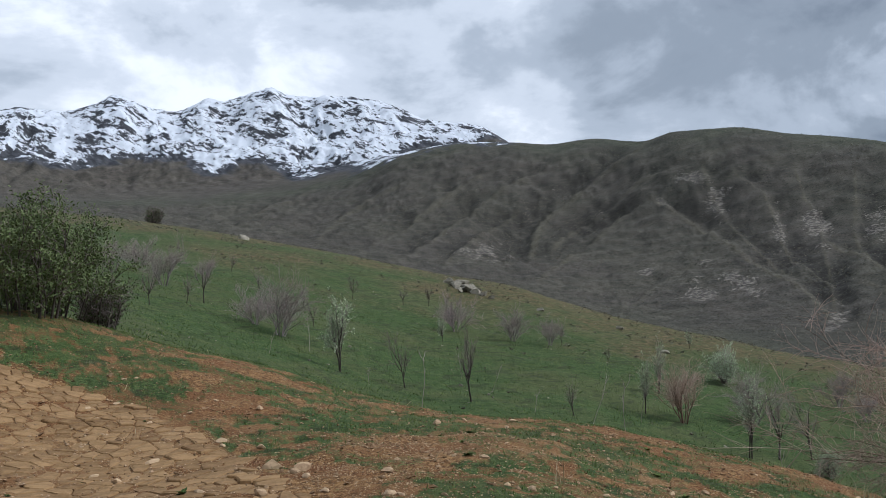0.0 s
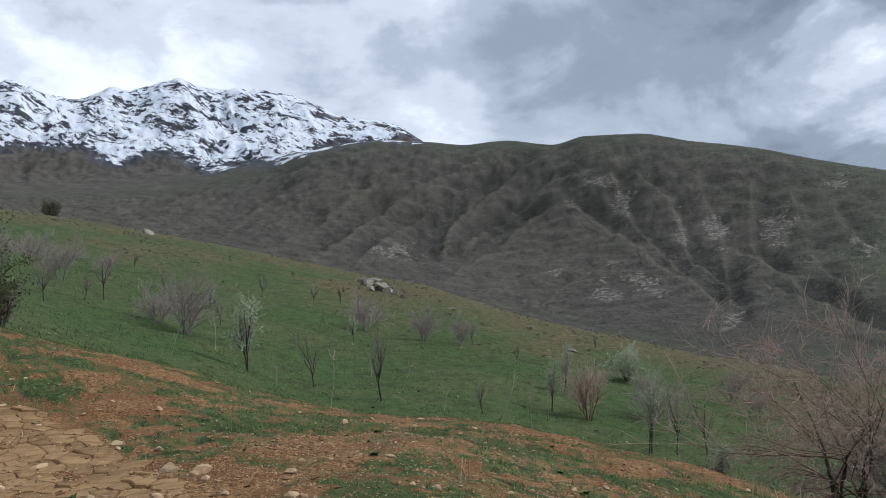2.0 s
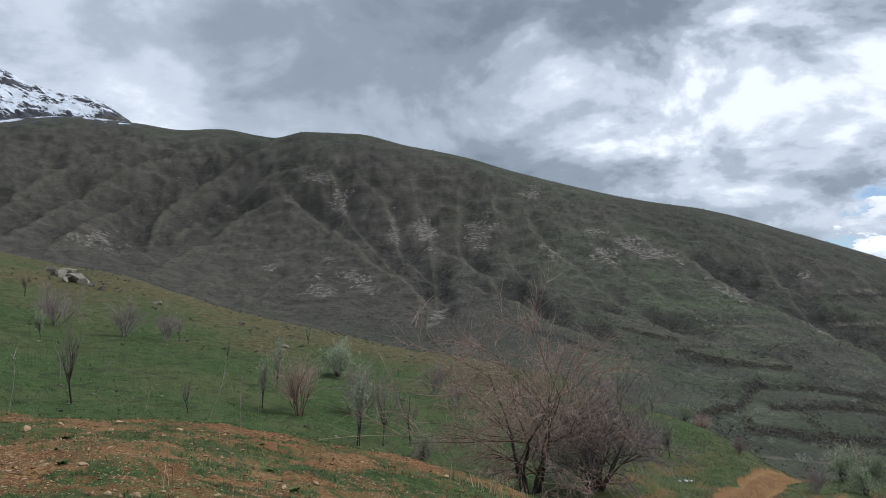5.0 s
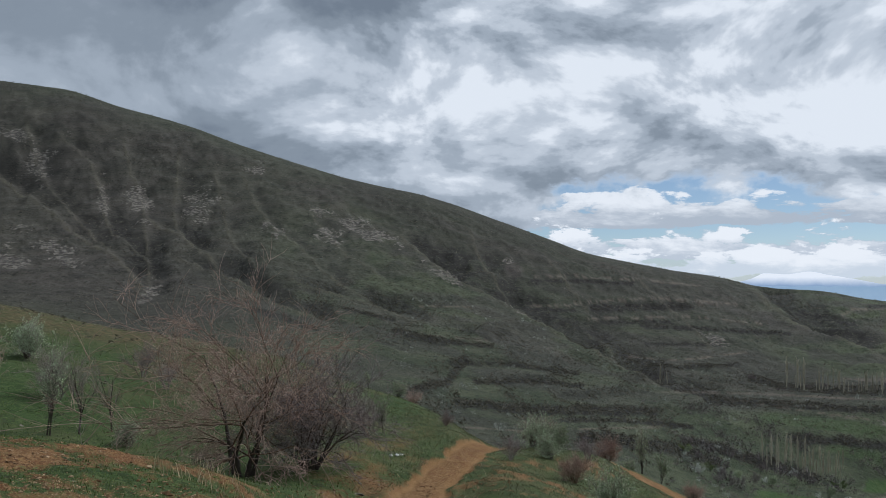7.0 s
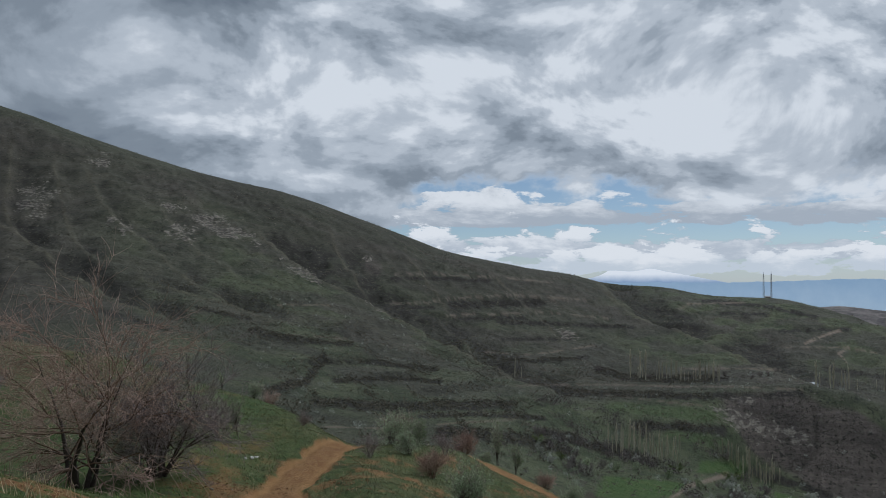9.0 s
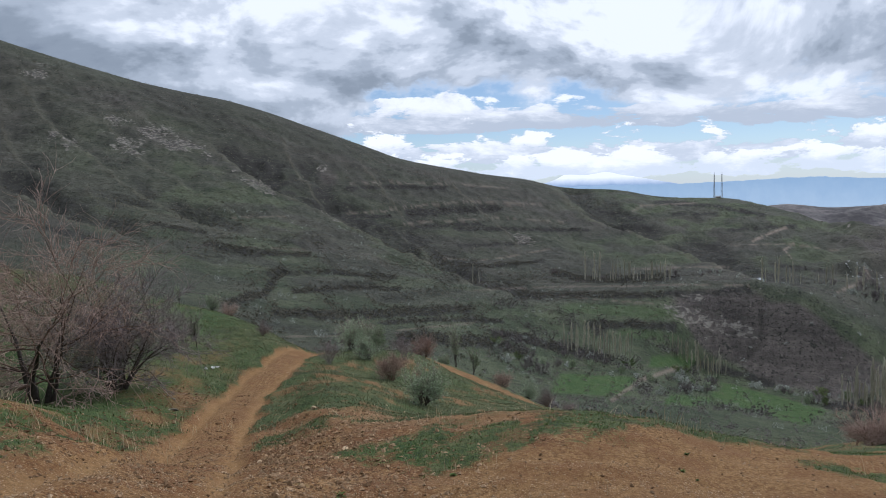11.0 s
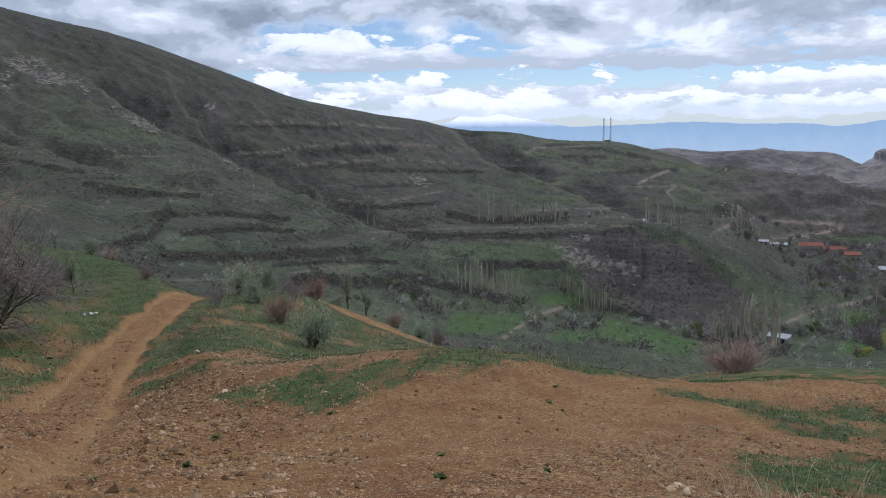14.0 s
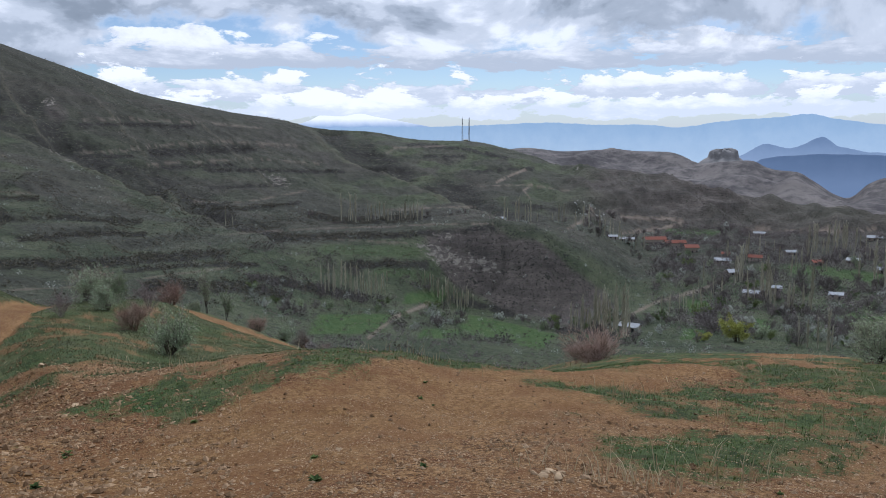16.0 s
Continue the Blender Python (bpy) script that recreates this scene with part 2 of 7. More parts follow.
TERRACE = [(180, 800, 14), (60, 800, 9), (30, 800, 5), (15, 800, 4.5), (0, 750, 3), (-12, 700, 1), (-20, 600, 0), (-24, 560, -0.3), (-32, 480, -0.8), (-40, 430, -2.3),
           (-46, 400, -4), (-52, 380, -5.6), (-58, 400, -6.4), (-65, 430, -6.8), (-70, 450, -7), (-75, 470, -6.2), (-80, 480, -5.9), (-84, 480, -6.1),
           (-88, 480, -7.6), (-92, 500, -9.6), (-96, 560, -9), (-102, 620, -8.2), (-108, 620, -8.3), (-130, 650, -5), (-180, 800, 14)]
SLOPE = [(180, 1300, 13), (60, 1300, 10), (30, 1300, 7), (15, 1300, 6.8), (0, 1200, 7), (-12, 1100, 6), (-20, 1000, 6), (-28, 900, 5), (-36, 800, 4), (-44, 760, 2.5),
         (-52, 720, 0), (-60, 700, -2.5), (-66, 700, -3.8), (-72, 720, -4.7), (-80, 760, -4.6), (-86, 800, -5), (-92, 830, -5.9), (-98, 850, -6.3), (-108, 850, -6.5),
         (-130, 900, -3), (-180, 1300, 13)]
CREST_WEST = [(180, 2000, 12), (60, 2200, 9.4), (30, 2200, 8.2), (20, 2100, 8.7), (12, 2050, 9.7), (6.9, 2000, 10.82), (2.3, 1900, 12.37), (-2.1, 1850, 13.01), (-5.4, 1750, 12.89),
              (-7.9, 1700, 12.66), (-11, 1650, 12.9), (-14.6, 1500, 12.5), (-17, 1450, 13.0), (-20.5, 1400, 12.95), (-24.4, 1350, 12.17), (-28.4, 1300, 11.42),
              (-32.2, 1250, 10.3), (-35.6, 1230, 9.38), (-40.7, 1200, 8.1)]
CREST_EAST = [(-45, 1180, 7.3), (-47.4, 1170, 6.65), (-51.1, 1160, 5.4), (-54, 1160, 4.35), (-57.6, 1170, 3.1), (-60.6, 1200, 2.45), (-64, 1250, 1.85), (-66.5, 1300, 1.48),
              (-68.9, 1350, 0.9), (-72.6, 1400, 0.65), (-76.5, 1450, 0.05), (-79.8, 1480, -0.05), (-82.7, 1400, -0.63), (-84.7, 1300, -1.25), (-86.7, 1250, -1.9),
              (-90.7, 1200, -2.1), (-94.5, 1150, -2.8), (-98.3, 1120, -3.65), (-102, 1100, -4.35), (-107.4, 1100, -4.8), (-130, 1200, -2), (-180, 2000, 12)]
BEHIND = [(180, 2600, 9), (60, 2700, 11), (30, 2700, 10.2), (12, 2600, 11.6), (5, 2500, 11.9), (0, 2400, 11.3), (-8, 2200, 9), (-20, 1900, 9), (-40, 1700, 4), (-60, 1650, 0),
          (-75, 1800, -2.5), (-83, 1800, -3), (-95, 1700, -4.2), (-108, 1700, -4.8), (-130, 1800, -3), (-180, 2600, 9)]
PEAKS = [(180, 3600, 8), (60, 3600, 11.5), (36, 3600, 13.2), (29.8, 3600, 13.73), (28.5, 3600, 14.0), (26.2, 3600, 13.94), (25.1, 3600, 14.29), (23.8, 3600, 14.9), (22.9, 3600, 15.45), (21.8, 3600, 15.1),
         (20.5, 3600, 14.74), (19.2, 3600, 14.56), (17.6, 3580, 15.25), (16.9, 3560, 15.65), (15.8, 3550, 15.5), (14.7, 3540, 15.85), (13.0, 3510, 16.5), (12.4, 3500, 16.65), (11.1, 3500, 16.2), (9.7, 3500, 16.1),
         (8.5, 3450, 16.2), (6.9, 3420, 16.2), (4.9, 3380, 16.0), (2.8, 3300, 15.35), (1.1, 3230, 14.6), (-1.4, 3150, 14.33), (-3.0, 3100, 14.1), (-4.5, 3000, 13.2), (-9, 2900, 10), (-40, 2600, 5), (-60, 2500, -1), (-80, 2500, -1.6)]
PEAKS_EAST = [(-83, 2400, -0.60), (-83.9, 2400, -0.54), (-86.7, 2400, -0.79), (-89.9, 2400, -0.67), (-91.8, 2400, -0.79), (-94.1, 2350, -0.95), (-96.0, 2300, -1.64), (-97.4, 2250, -1.5), (-99.3, 2200, -1.5),
              (-100.4, 2200, -1.99), (-102.1, 2100, -2.15), (-103.1, 2100, -2.7), (-104.5, 2100, -3.6), (-105.2, 2100, -3.82), (-106.4, 2100, -2.81), (-107.3, 2100, -2.43), (-112, 2100, -2.0), (-130, 2500, -1), (-180, 3600, 8)]
PLAIN = [(180, 4900, 5), (60, 4900, 8), (10, 4900, 8), (-20, 4900, 4), (-50, 4900, -3), (-60, 4900, -6), (-80, 4900, -6), (-108, 4900, -6), (-130, 4900, -5), (-180, 4900, 5)]
LINES = [STAND, BANK, EDGE, TOE, MEAD, BROW, DROP, FLOOR, TERRACE, SLOPE, CREST_WEST + CREST_EAST, BEHIND, PEAKS + PEAKS_EAST, PLAIN]

AZ = np.concatenate([np.arange(180, 38, -3.0), np.arange(38, -116, -0.14), np.arange(-116, -179.5, -3.0), [-180.0]])
RINGS = np.concatenate([[0.0, 0.8, 1.6], np.geomspace(2.4, 7, 16), np.geomspace(7.1, 130, 200), np.geomspace(132, 1500, 330), np.geomspace(1508, 2300, 50), np.geomspace(2312, 3700, 120), np.geomspace(3740, 4900, 20)])
line_r, line_z = [], []
for ln in LINES:
    ln = np.array(sorted(ln))
    r = pchip(ln[:, 0], ln[:, 1], AZ)
    line_r.append(r)
    line_z.append(EYE + r * np.tan(np.radians(pchip(ln[:, 0], ln[:, 2], AZ))))
line_r, line_z = np.array(line_r), np.array(line_z)
HEIGHT = np.empty((len(AZ), len(RINGS)))
STEP = np.empty_like(HEIGHT)              # which pair of lines a place lies between
for i in range(len(AZ)):
    xs = np.concatenate([[0.0], line_r[:, i]])
    HEIGHT[i] = pchip(xs, np.concatenate([[0.0], line_z[:, i]]), RINGS)
    # from the bank's edge outwards the sight lines are followed, so that brows and crests stand where they should
    rise_i = np.degrees(np.arctan2(line_z[2:, i] - EYE, line_r[2:, i]))
    out = RINGS > line_r[2, i]
    HEIGHT[i, out] = EYE + RINGS[out] * np.tan(np.radians(pchip(np.log(line_r[2:, i]), rise_i, np.log(RINGS[out]))))
    STEP[i] = np.interp(RINGS, xs, [0, 1, 2, 3, 3.5, 4, 5, 6, 7, 8, 9, 10, 11, 12, 13])
az_g, r_g = np.meshgrid(AZ, RINGS, indexing="ij")
X, Y = -np.sin(np.radians(az_g)) * r_g, np.cos(np.radians(az_g)) * r_g

# ribs and gullies run down the slopes, which face the stand
lr = np.log(np.maximum(r_g, 1.0))
sight = np.degrees(np.arctan2(HEIGHT - EYE, np.maximum(r_g, 0.1)))     # rise of the smooth land, before it is cut
slopes = smooth(7.0, 8.2, STEP) * (1 - smooth(9.55, 9.95, STEP))
warp = fbm(az_g / 7, lr * 2.5, 4, 5) * 1.6


def furrow(depth, width, *line):
    """Cuts a gully (or raises a spur, with a negative depth) along a line of bearings and rises."""
    ln = np.array(sorted(line, key=lambda p: p[1]))
    mid = pchip(ln[:, 1], ln[:, 0], sight) + 0.30 * warp
    lo, hi = ln[0, 1], ln[-1, 1]
    ends = smooth(lo - 1.0, lo + 0.6, sight) * (1 - smooth(hi - 0.8, hi + 1.2, sight))
    shape = np.exp(-np.abs(az_g - mid) / width) if depth > 0 else np.exp(-((az_g - mid) / width) ** 2 / 1.6)
    return depth * ends * shape * (STEP > 6.5) * (STEP < 10)


def fold(drop, wide, side, *line):
    """A spur's sharp crest along a line of bearings and rises, with a gully falling away beside it: to the right (side 1) or to the left (-1).
    The drop is in degrees of sight, so that far gullies are the deeper. Returns the depth in metres and the crest's own strip."""
    ln = np.array(sorted(line, key=lambda p: p[1]))
    mid = pchip(ln[:, 1], ln[:, 0], sight) + 0.10 * warp + waver
    lo, hi = ln[0, 1], ln[-1, 1]
    ends = smooth(lo - 0.7, lo + 0.5, sight) * (1 - smooth(hi - 0.6, hi + 0.7, sight)) * (STEP > 6.5) * (STEP < 10)
    u = (mid - az_g) * side / wide
    hollow = np.where(u > 0, u * np.exp(1 - np.clip(u, 0, 30)), 0)
    return radians(drop) * r_g * ends * hollow, ends * np.exp(-((u + 0.12) / 0.16) ** 2)


waver = 0.10 * fbm(az_g / 1.1, sight / 1.1, 4, 57, 0.6)
uneven = np.clip(0.85 + 0.7 * fbm(az_g / 3.0, sight / 2.2, 3, 59), 0.3, 1.6)
crest_strip, cut = np.zeros_like(HEIGHT), np.zeros_like(HEIGHT)
for drop, wide, side, *line in (
        # the long spur over the valley, and the terraced shoulder behind it
        (1.15, 1.2, 1, (-44.0, 4.08), (-47.6, 1.4), (-49.6, 0.39), (-51.3, -0.42), (-54.6, -2.02), (-56.2, -3.03), (-58.7, -4.23), (-61.1, -5.40), (-62.8, -6.18), (-65.2, -6.72)),
        (0.85, 1.5, 1, (-68.4, 0.95), (-71.1, -1.42), (-74.2, -2.54), (-77.5, -3.99), (-80.3, -5.00), (-82.0, -5.58)),
        (0.22, 0.6, 1, (-49.0, 4.6), (-49.6, 3.24), (-51.3, 0.81), (-53.3, -0.81)),
        (0.30, 0.5, 1, (-57.0, -1.59), (-58.7, -3.21), (-59.7, -4.82)),
        (0.25, 0.7, 1, (-54.5, 3.2), (-56.0, 0.9), (-57.5, -1.0)),
        (0.20, 0.6, 1, (-61.0, 1.4), (-63.5, -1.0), (-66.0, -3.4)),
        # low green spurs at the foot of the mountain
        (0.55, 1.6, 1, (-28.5, 2.32), (-32.6, 0.73), (-34.6, -0.48), (-38.7, -2.10)),
        (0.45, 1.6, 1, (-36.2, 0.96), (-40.0, -0.04), (-43.2, -1.05), (-44.9, -1.86)),
        (0.45, 1.0, 1, (-26.3, 4.97), (-28.0, 4.12), (-30.3, 2.52), (-33.5, 0.24)),
        (0.35, 0.8, 1, (-32.5, 8.08), (-34.1, 5.25), (-36.2, 3.63), (-39.1, 1.18), (-42.0, -0.44)),
        (0.25, 0.6, 1, (-37.5, 5.6), (-39.4, 3.4), (-42.5, 1.3), (-45.6, -0.4)),
        # ribs and ravines of the mountain's face
        (0.60, 1.2, 1, (-15.3, 8.45), (-17.7, 6.94), (-19.6, 5.47), (-21.4, 4.00), (-23.3, 2.76), (-25.1, 1.55), (-26.1, 0.0)),
        (0.35, 0.5, 1, (-18.7, 10.6), (-19.7, 7.61), (-20.9, 5.98), (-22.0, 4.75), (-23.8, 2.9)),
        (0.40, 0.5, 1, (-20.8, 9.93), (-22.6, 8.25), (-23.3, 6.26), (-23.9, 4.28), (-26.4, 2.26), (-26.6, 0.36)),
        (0.30, 0.5, 1, (-24.6, 10.05), (-25.2, 7.70), (-26.1, 4.95), (-26.4, 3.03)),
        (0.30, 0.6, 1, (-28.2, 9.72), (-28.1, 7.49), (-27.9, 5.62), (-29.1, 3.29)),
        (0.25, 0.5, 1, (-30.6, 8.6), (-31.0, 6.2), (-31.8, 3.9), (-33.6, 1.9)),
        # ridges that run down the other way, to the ravine west of the spur
        (0.80, 1.3, -1, (-15.1, 12.6), (-11.7, 10.42), (-9.6, 8.85), (-7.5, 7.26), (-6.2, 4.82)),
        (0.75, 1.3, -1, (-15.3, 8.33), (-12.9, 7.12), (-10.8, 5.55), (-8.3, 3.96), (-7.0, 2.95)),
        (0.50, 0.9, -1, (-17.8, 10.94), (-14.6, 9.90), (-12.5, 8.36), (-9.6, 6.81), (-7.9, 5.20)),
        (0.60, 1.2, -1, (-8.8, 11.32), (-5.5, 10.17), (-3.0, 8.57), (-1.3, 7.35), (2.0, 5.31)),
        (0.45, 1.0, -1, (-5.5, 8.12), (-3.0, 6.51), (-0.9, 4.88), (0.0, 4.07)),
        (0.50, 1.1, -1, (-3.8, 11.01), (-1.3, 9.81), (1.2, 8.18), (2.8, 6.95), (5.2, 5.72)),
        (0.40, 1.1, -1, (2.8, 10.20), (5.2, 8.96), (7.7, 7.32), (9.2, 6.09)),
        (0.35, 1.0, -1, (9.5, 9.6), (11.5, 8.6), (14.0, 7.6)),
        (0.45, 0.9, -1, (-17.6, 3.73), (-15.1, 2.18), (-12.7, 0.60))):
    deep, strip = fold(drop, wide, side, *line)
    cut += (0.85 - 0.2 * smooth(-30, -18, az_g)) * deep * uneven
    crest_strip = np.maximum(crest_strip, strip)
cut += furrow(2.5, 0.5, (-82.1, -7.0), (-82.5, -9.5), (-81.2, -11.2))
HEIGHT -= cut
# hollows of the gullies: scrub grows there, and shade is painted into their colour
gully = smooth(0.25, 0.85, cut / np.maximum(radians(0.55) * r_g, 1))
def spot(az, r, long, wide, turn):
    """A soft oval in plan: bearing and distance of its middle, half axes in metres, turn in degrees."""
    cx, cy = -math.sin(radians(az)) * r, math.cos(radians(az)) * r
    c, s = math.cos(radians(turn)), math.sin(radians(turn))
    u, v = ((X - cx) * c + (Y - cy) * s) / long, ((Y - cy) * c - (X - cx) * s) / wide
    return 1 - np.hypot(u, v)


ribs = ridged((az_g + warp + (lr - 6) * 5.0) / 3.4, lr * 1.6 + 3, 5, 11, 0.45) - 0.68
HEIGHT += slopes * (1 - 0.5 * smooth(-62, -80, az_g)) * r_g * 0.0045 * ribs * (1 - 0.6 * smooth(8.9, 9.7, STEP))
HEIGHT += slopes * r_g * 0.0030 * fbm(X / 26, Y / 26, 4, 27, 0.6)
HEIGHT += smooth(140, 420, r_g) * (1 - 0.8 * np.exp(-((STEP - 10) / 0.2) ** 2)) * (1 - smooth(11.4, 12, STEP)) * r_g * 0.0026 * fbm(X / 80, Y / 80, 5, 23, 0.55)
# the snow mountain: rough rock ribs
high = smooth(10.0, 11.0, STEP) * smooth(-9, -3, az_g)
kx, ky = X * 0.94 + Y * 0.34, Y * 0.94 - X * 0.34
crag = ridged((kx + 90 * warp) / 330, ky / 520, 7, 41, 0.62) - 0.66
HEIGHT += high * 120 * crag * (1 - np.exp(-((STEP - 12) / 0.25) ** 2)) * (1 - 0.6 * smooth(12, 12.5, STEP))
HEIGHT += high * 13 * (ridged(az_g / 0.9, lr * 9, 4, 47, 0.62) - 0.74)
HEIGHT += high * 34 * (ridged(kx / 140, ky / 110, 5, 49, 0.62) - 0.72) * (1 - np.exp(-((STEP - 12) / 0.05) ** 2))
dale = smooth(-83, -88, az_g) * smooth(8.5, 9.2, STEP) * (1 - smooth(9.9, 10.0, STEP))
HEIGHT += dale * 44 * (ridged(X / 190 + Y / 400, Y / 130 - X / 260, 4, 67, 0.5) - 0.70)
east = smooth(-80, -86, az_g) * smooth(10.2, 11.0, STEP) * (1 - smooth(12.2, 12.8, STEP))
HEIGHT += east * 62 * (ridged(X / 380, Y / 380, 5, 61, 0.45) - 0.75) * (1 - np.exp(-((STEP - 12) / 0.12) ** 2))
# level terraces on the lower slopes
stair = smooth(6.75, 7.1, STEP) * (1 - 0.75 * smooth(8.0, 8.7, STEP)) * (1 - smooth(9.4, 9.8, STEP)) * smooth(-40, -50, az_g) * (1 - smooth(-62, -70, az_g) * (STEP < 8.3)) * (1 - 0.6 * smooth(-70, -82, az_g))
tall = np.where(STEP < 8.3, 7.0, 17.0)
band = (HEIGHT + 5 * fbm(X / 150, Y / 150, 2, 71)) / tall
frac = band - np.floor(band)
HEIGHT += stair * tall * 0.35 * (smooth(0.62, 0.95, frac) - frac)
riser = stair * smooth(0.58, 0.70, frac) * (1 - smooth(0.93, 1.0, frac))
# bedded rock and rills on the broken bluff
broken = smooth(-0.1, 0.3, spot(-84.0, 440, 62, 52, -84))
bed = (HEIGHT + 0.12 * X + 2.0 * fbm(X / 40, Y / 40, 3, 73)) / 3.2
HEIGHT += broken * smooth(-85, -82, az_g) * 0.8 * (smooth(0.5, 0.95, bed - np.floor(bed)) - (bed - np.floor(bed)))
HEIGHT += broken * 5.0 * (ridged(az_g / 1.5 + lr * 2, lr * 5, 4, 75, 0.5) - 0.7)
# near ground: hummocks, clods
near = 1 - smooth(90, 220, r_g)
HEIGHT += near * smooth(2, 9, r_g) * (0.10 * fbm(X / 4, Y / 4, 3, 81) + 0.035 * fbm(X / 0.8, Y / 0.8, 4, 83, 0.6))


def sample(table, x, y):
    """A value of the land at a place."""
    az, r = math.degrees(math.atan2(-x, y)), math.hypot(x, y)
    a = np.interp(-az, -AZ, np.arange(len(AZ)))
    b = np.interp(r, RINGS, np.arange(len(RINGS)))
    i, j = min(int(a), len(AZ) - 2), min(int(b), len(RINGS) - 2)
    u, v = a - i, b - j
    return float((table[i, j] * (1 - u) + table[i + 1, j] * u) * (1 - v) + (table[i, j + 1] * (1 - u) + table[i + 1, j + 1] * u) * v)


def at(az, r):
    """Plan place from bearing and distance."""
    return -math.sin(radians(az)) * r, math.cos(radians(az)) * r


def ground(x, y):
    return sample(HEIGHT, x, y)


def near_line(points, x, y):
    """Distance from a bent line in plan, given by bearing and distance."""
    best = np.full(np.shape(x), 1e9)
    ps = [at(*p) for p in points]
    for (ax, ay), (bx, by) in zip(ps, ps[1:]):
        dx, dy = bx - ax, by - ay
        t = np.clip(((x - ax) * dx + (y - ay) * dy) / (dx * dx + dy * dy), 0, 1)
        best = np.minimum(best, np.hypot(x - ax - t * dx, y - ay - t * dy))
    return best


ROAD = [(-16, 5.0), (-30, 6.5), (-36, 8.5), (-40.5, 12), (-42.3, 17), (-43.6, 22.5), (-45.2, 29), (-47.0, 34), (-48.8, 38.5), (-50.3, 44), (-51.3, 48), (-54, 51), (-57.8, 51.5), (-60, 50), (-62.2, 48.3), (-65.6, 47.5), (-69, 50), (-74, 58)]
TRACK = [(-50, 7), (-60, 8.5), (-70, 11), (-80, 13), (-88, 16), (-93, 21), (-98, 27), (-103, 36), (-106, 50)]
d_road, d_track = near_line(ROAD, X, Y), near_line(TRACK, X, Y)
edge_noise = 0.5 * fbm(X / 2.2, Y / 2.2, 3, 91)
half = 0.95 - 0.35 * smooth(12, 34, r_g) + 1.2 * smooth(41, 46, r_g) * smooth(-53, -56, az_g)
road = (1 - smooth(half, half + 0.5, d_road + 0.8 * edge_noise)) * (r_g < 90)
track = (1 - smooth(1.6, 2.6, d_track + edge_noise * 1.6)) * (r_g < 90)
ruts = np.exp(-((d_road - 0.72 + 0.16 * edge_noise) / 0.20) ** 2) * (r_g < 90)
HEIGHT -= 0.09 * ruts + 0.10 * road + 0.06 * track + 0.5 * (1 - smooth(1.4, 3.2, d_road + edge_noise)) * smooth(11, 17, r_g) * (1 - smooth(26, 40, r_g))


def plot(az, r, long, wide, turn):
    """A field in plan with straight sides, as spot()."""
    cx, cy = at(az, r)
    c, s = math.cos(radians(turn)), math.sin(radians(turn))
    u, v = ((X - cx) * c + (Y - cy) * s) / long, ((Y - cy) * c - (X - cx) * s) / wide
    return 1 - np.maximum(np.abs(u + 0.12 * v), np.abs(v)) - 0.10 * fbm(X / 18, Y / 18, 3, 127)


view = np.degrees(np.arctan2(HEIGHT - EYE, np.maximum(r_g, 0.1)))     # rise of the land as it lies now
beyond = smooth(5.9, 6.2, STEP) * (STEP < 10.1)
ragged = fbm(X / 14, Y / 14, 4, 109, 0.6)
wander = 0.05 * fbm(az_g / 0.9, view / 0.9, 3, 119)


def stroke(half, rough, *line):
    """A strip along a bent line on the slopes, given by bearings and rises; its half width in degrees of sight."""
    best = np.full(HEIGHT.shape, 99.0)
    for (a0, e0), (a1, e1) in zip(line, line[1:]):
        da, de = a1 - a0, e1 - e0
        t = np.clip(((az_g - a0) * da + (view - e0) * de) / (da * da + de * de), 0, 1)
        best = np.minimum(best, np.hypot(az_g - a0 - t * da, view - e0 - t * de))
    return (1 - smooth(half * 0.6, half * 1.25, best + wander + rough * half * ragged)) * beyond


def patch_at(az, el, wide, high_, skew=0.0):
    """A soft oval on the slopes round a bearing and a rise; half axes in degrees of sight."""
    return 1 - np.hypot((az_g - az) / wide, (view - el - skew * (az_g - az)) / high_)


def plot(az, el, wide, high_, skew=0.0):
    """A field with straight sides, as patch_at()."""
    u, v = (az_g - az) / wide, (view - el - skew * (az_g - az)) / high_
    return 1 - np.maximum(np.abs(u + 0.15 * v), np.abs(v)) - 0.10 * fbm(X / 18, Y / 18, 3, 127)


def within(*corners):
    """Depth inside a convex outline of bearings and rises, in degrees."""
    mid_a, mid_e = np.mean([c[0] for c in corners]), np.mean([c[1] for c in corners])
    depth = np.full(HEIGHT.shape, 99.0)
    for (a0, e0), (a1, e1) in zip(corners, corners[1:] + corners[:1]):
        L = math.hypot(a1 - a0, e1 - e0)
        d = ((az_g - a0) * (e1 - e0) - (view - e0) * (a1 - a0)) / L
        way = ((mid_a - a0) * (e1 - e0) - (mid_e - e0) * (a1 - a0)) / L
        depth = np.minimum(depth, d * np.sign(way))
    return depth


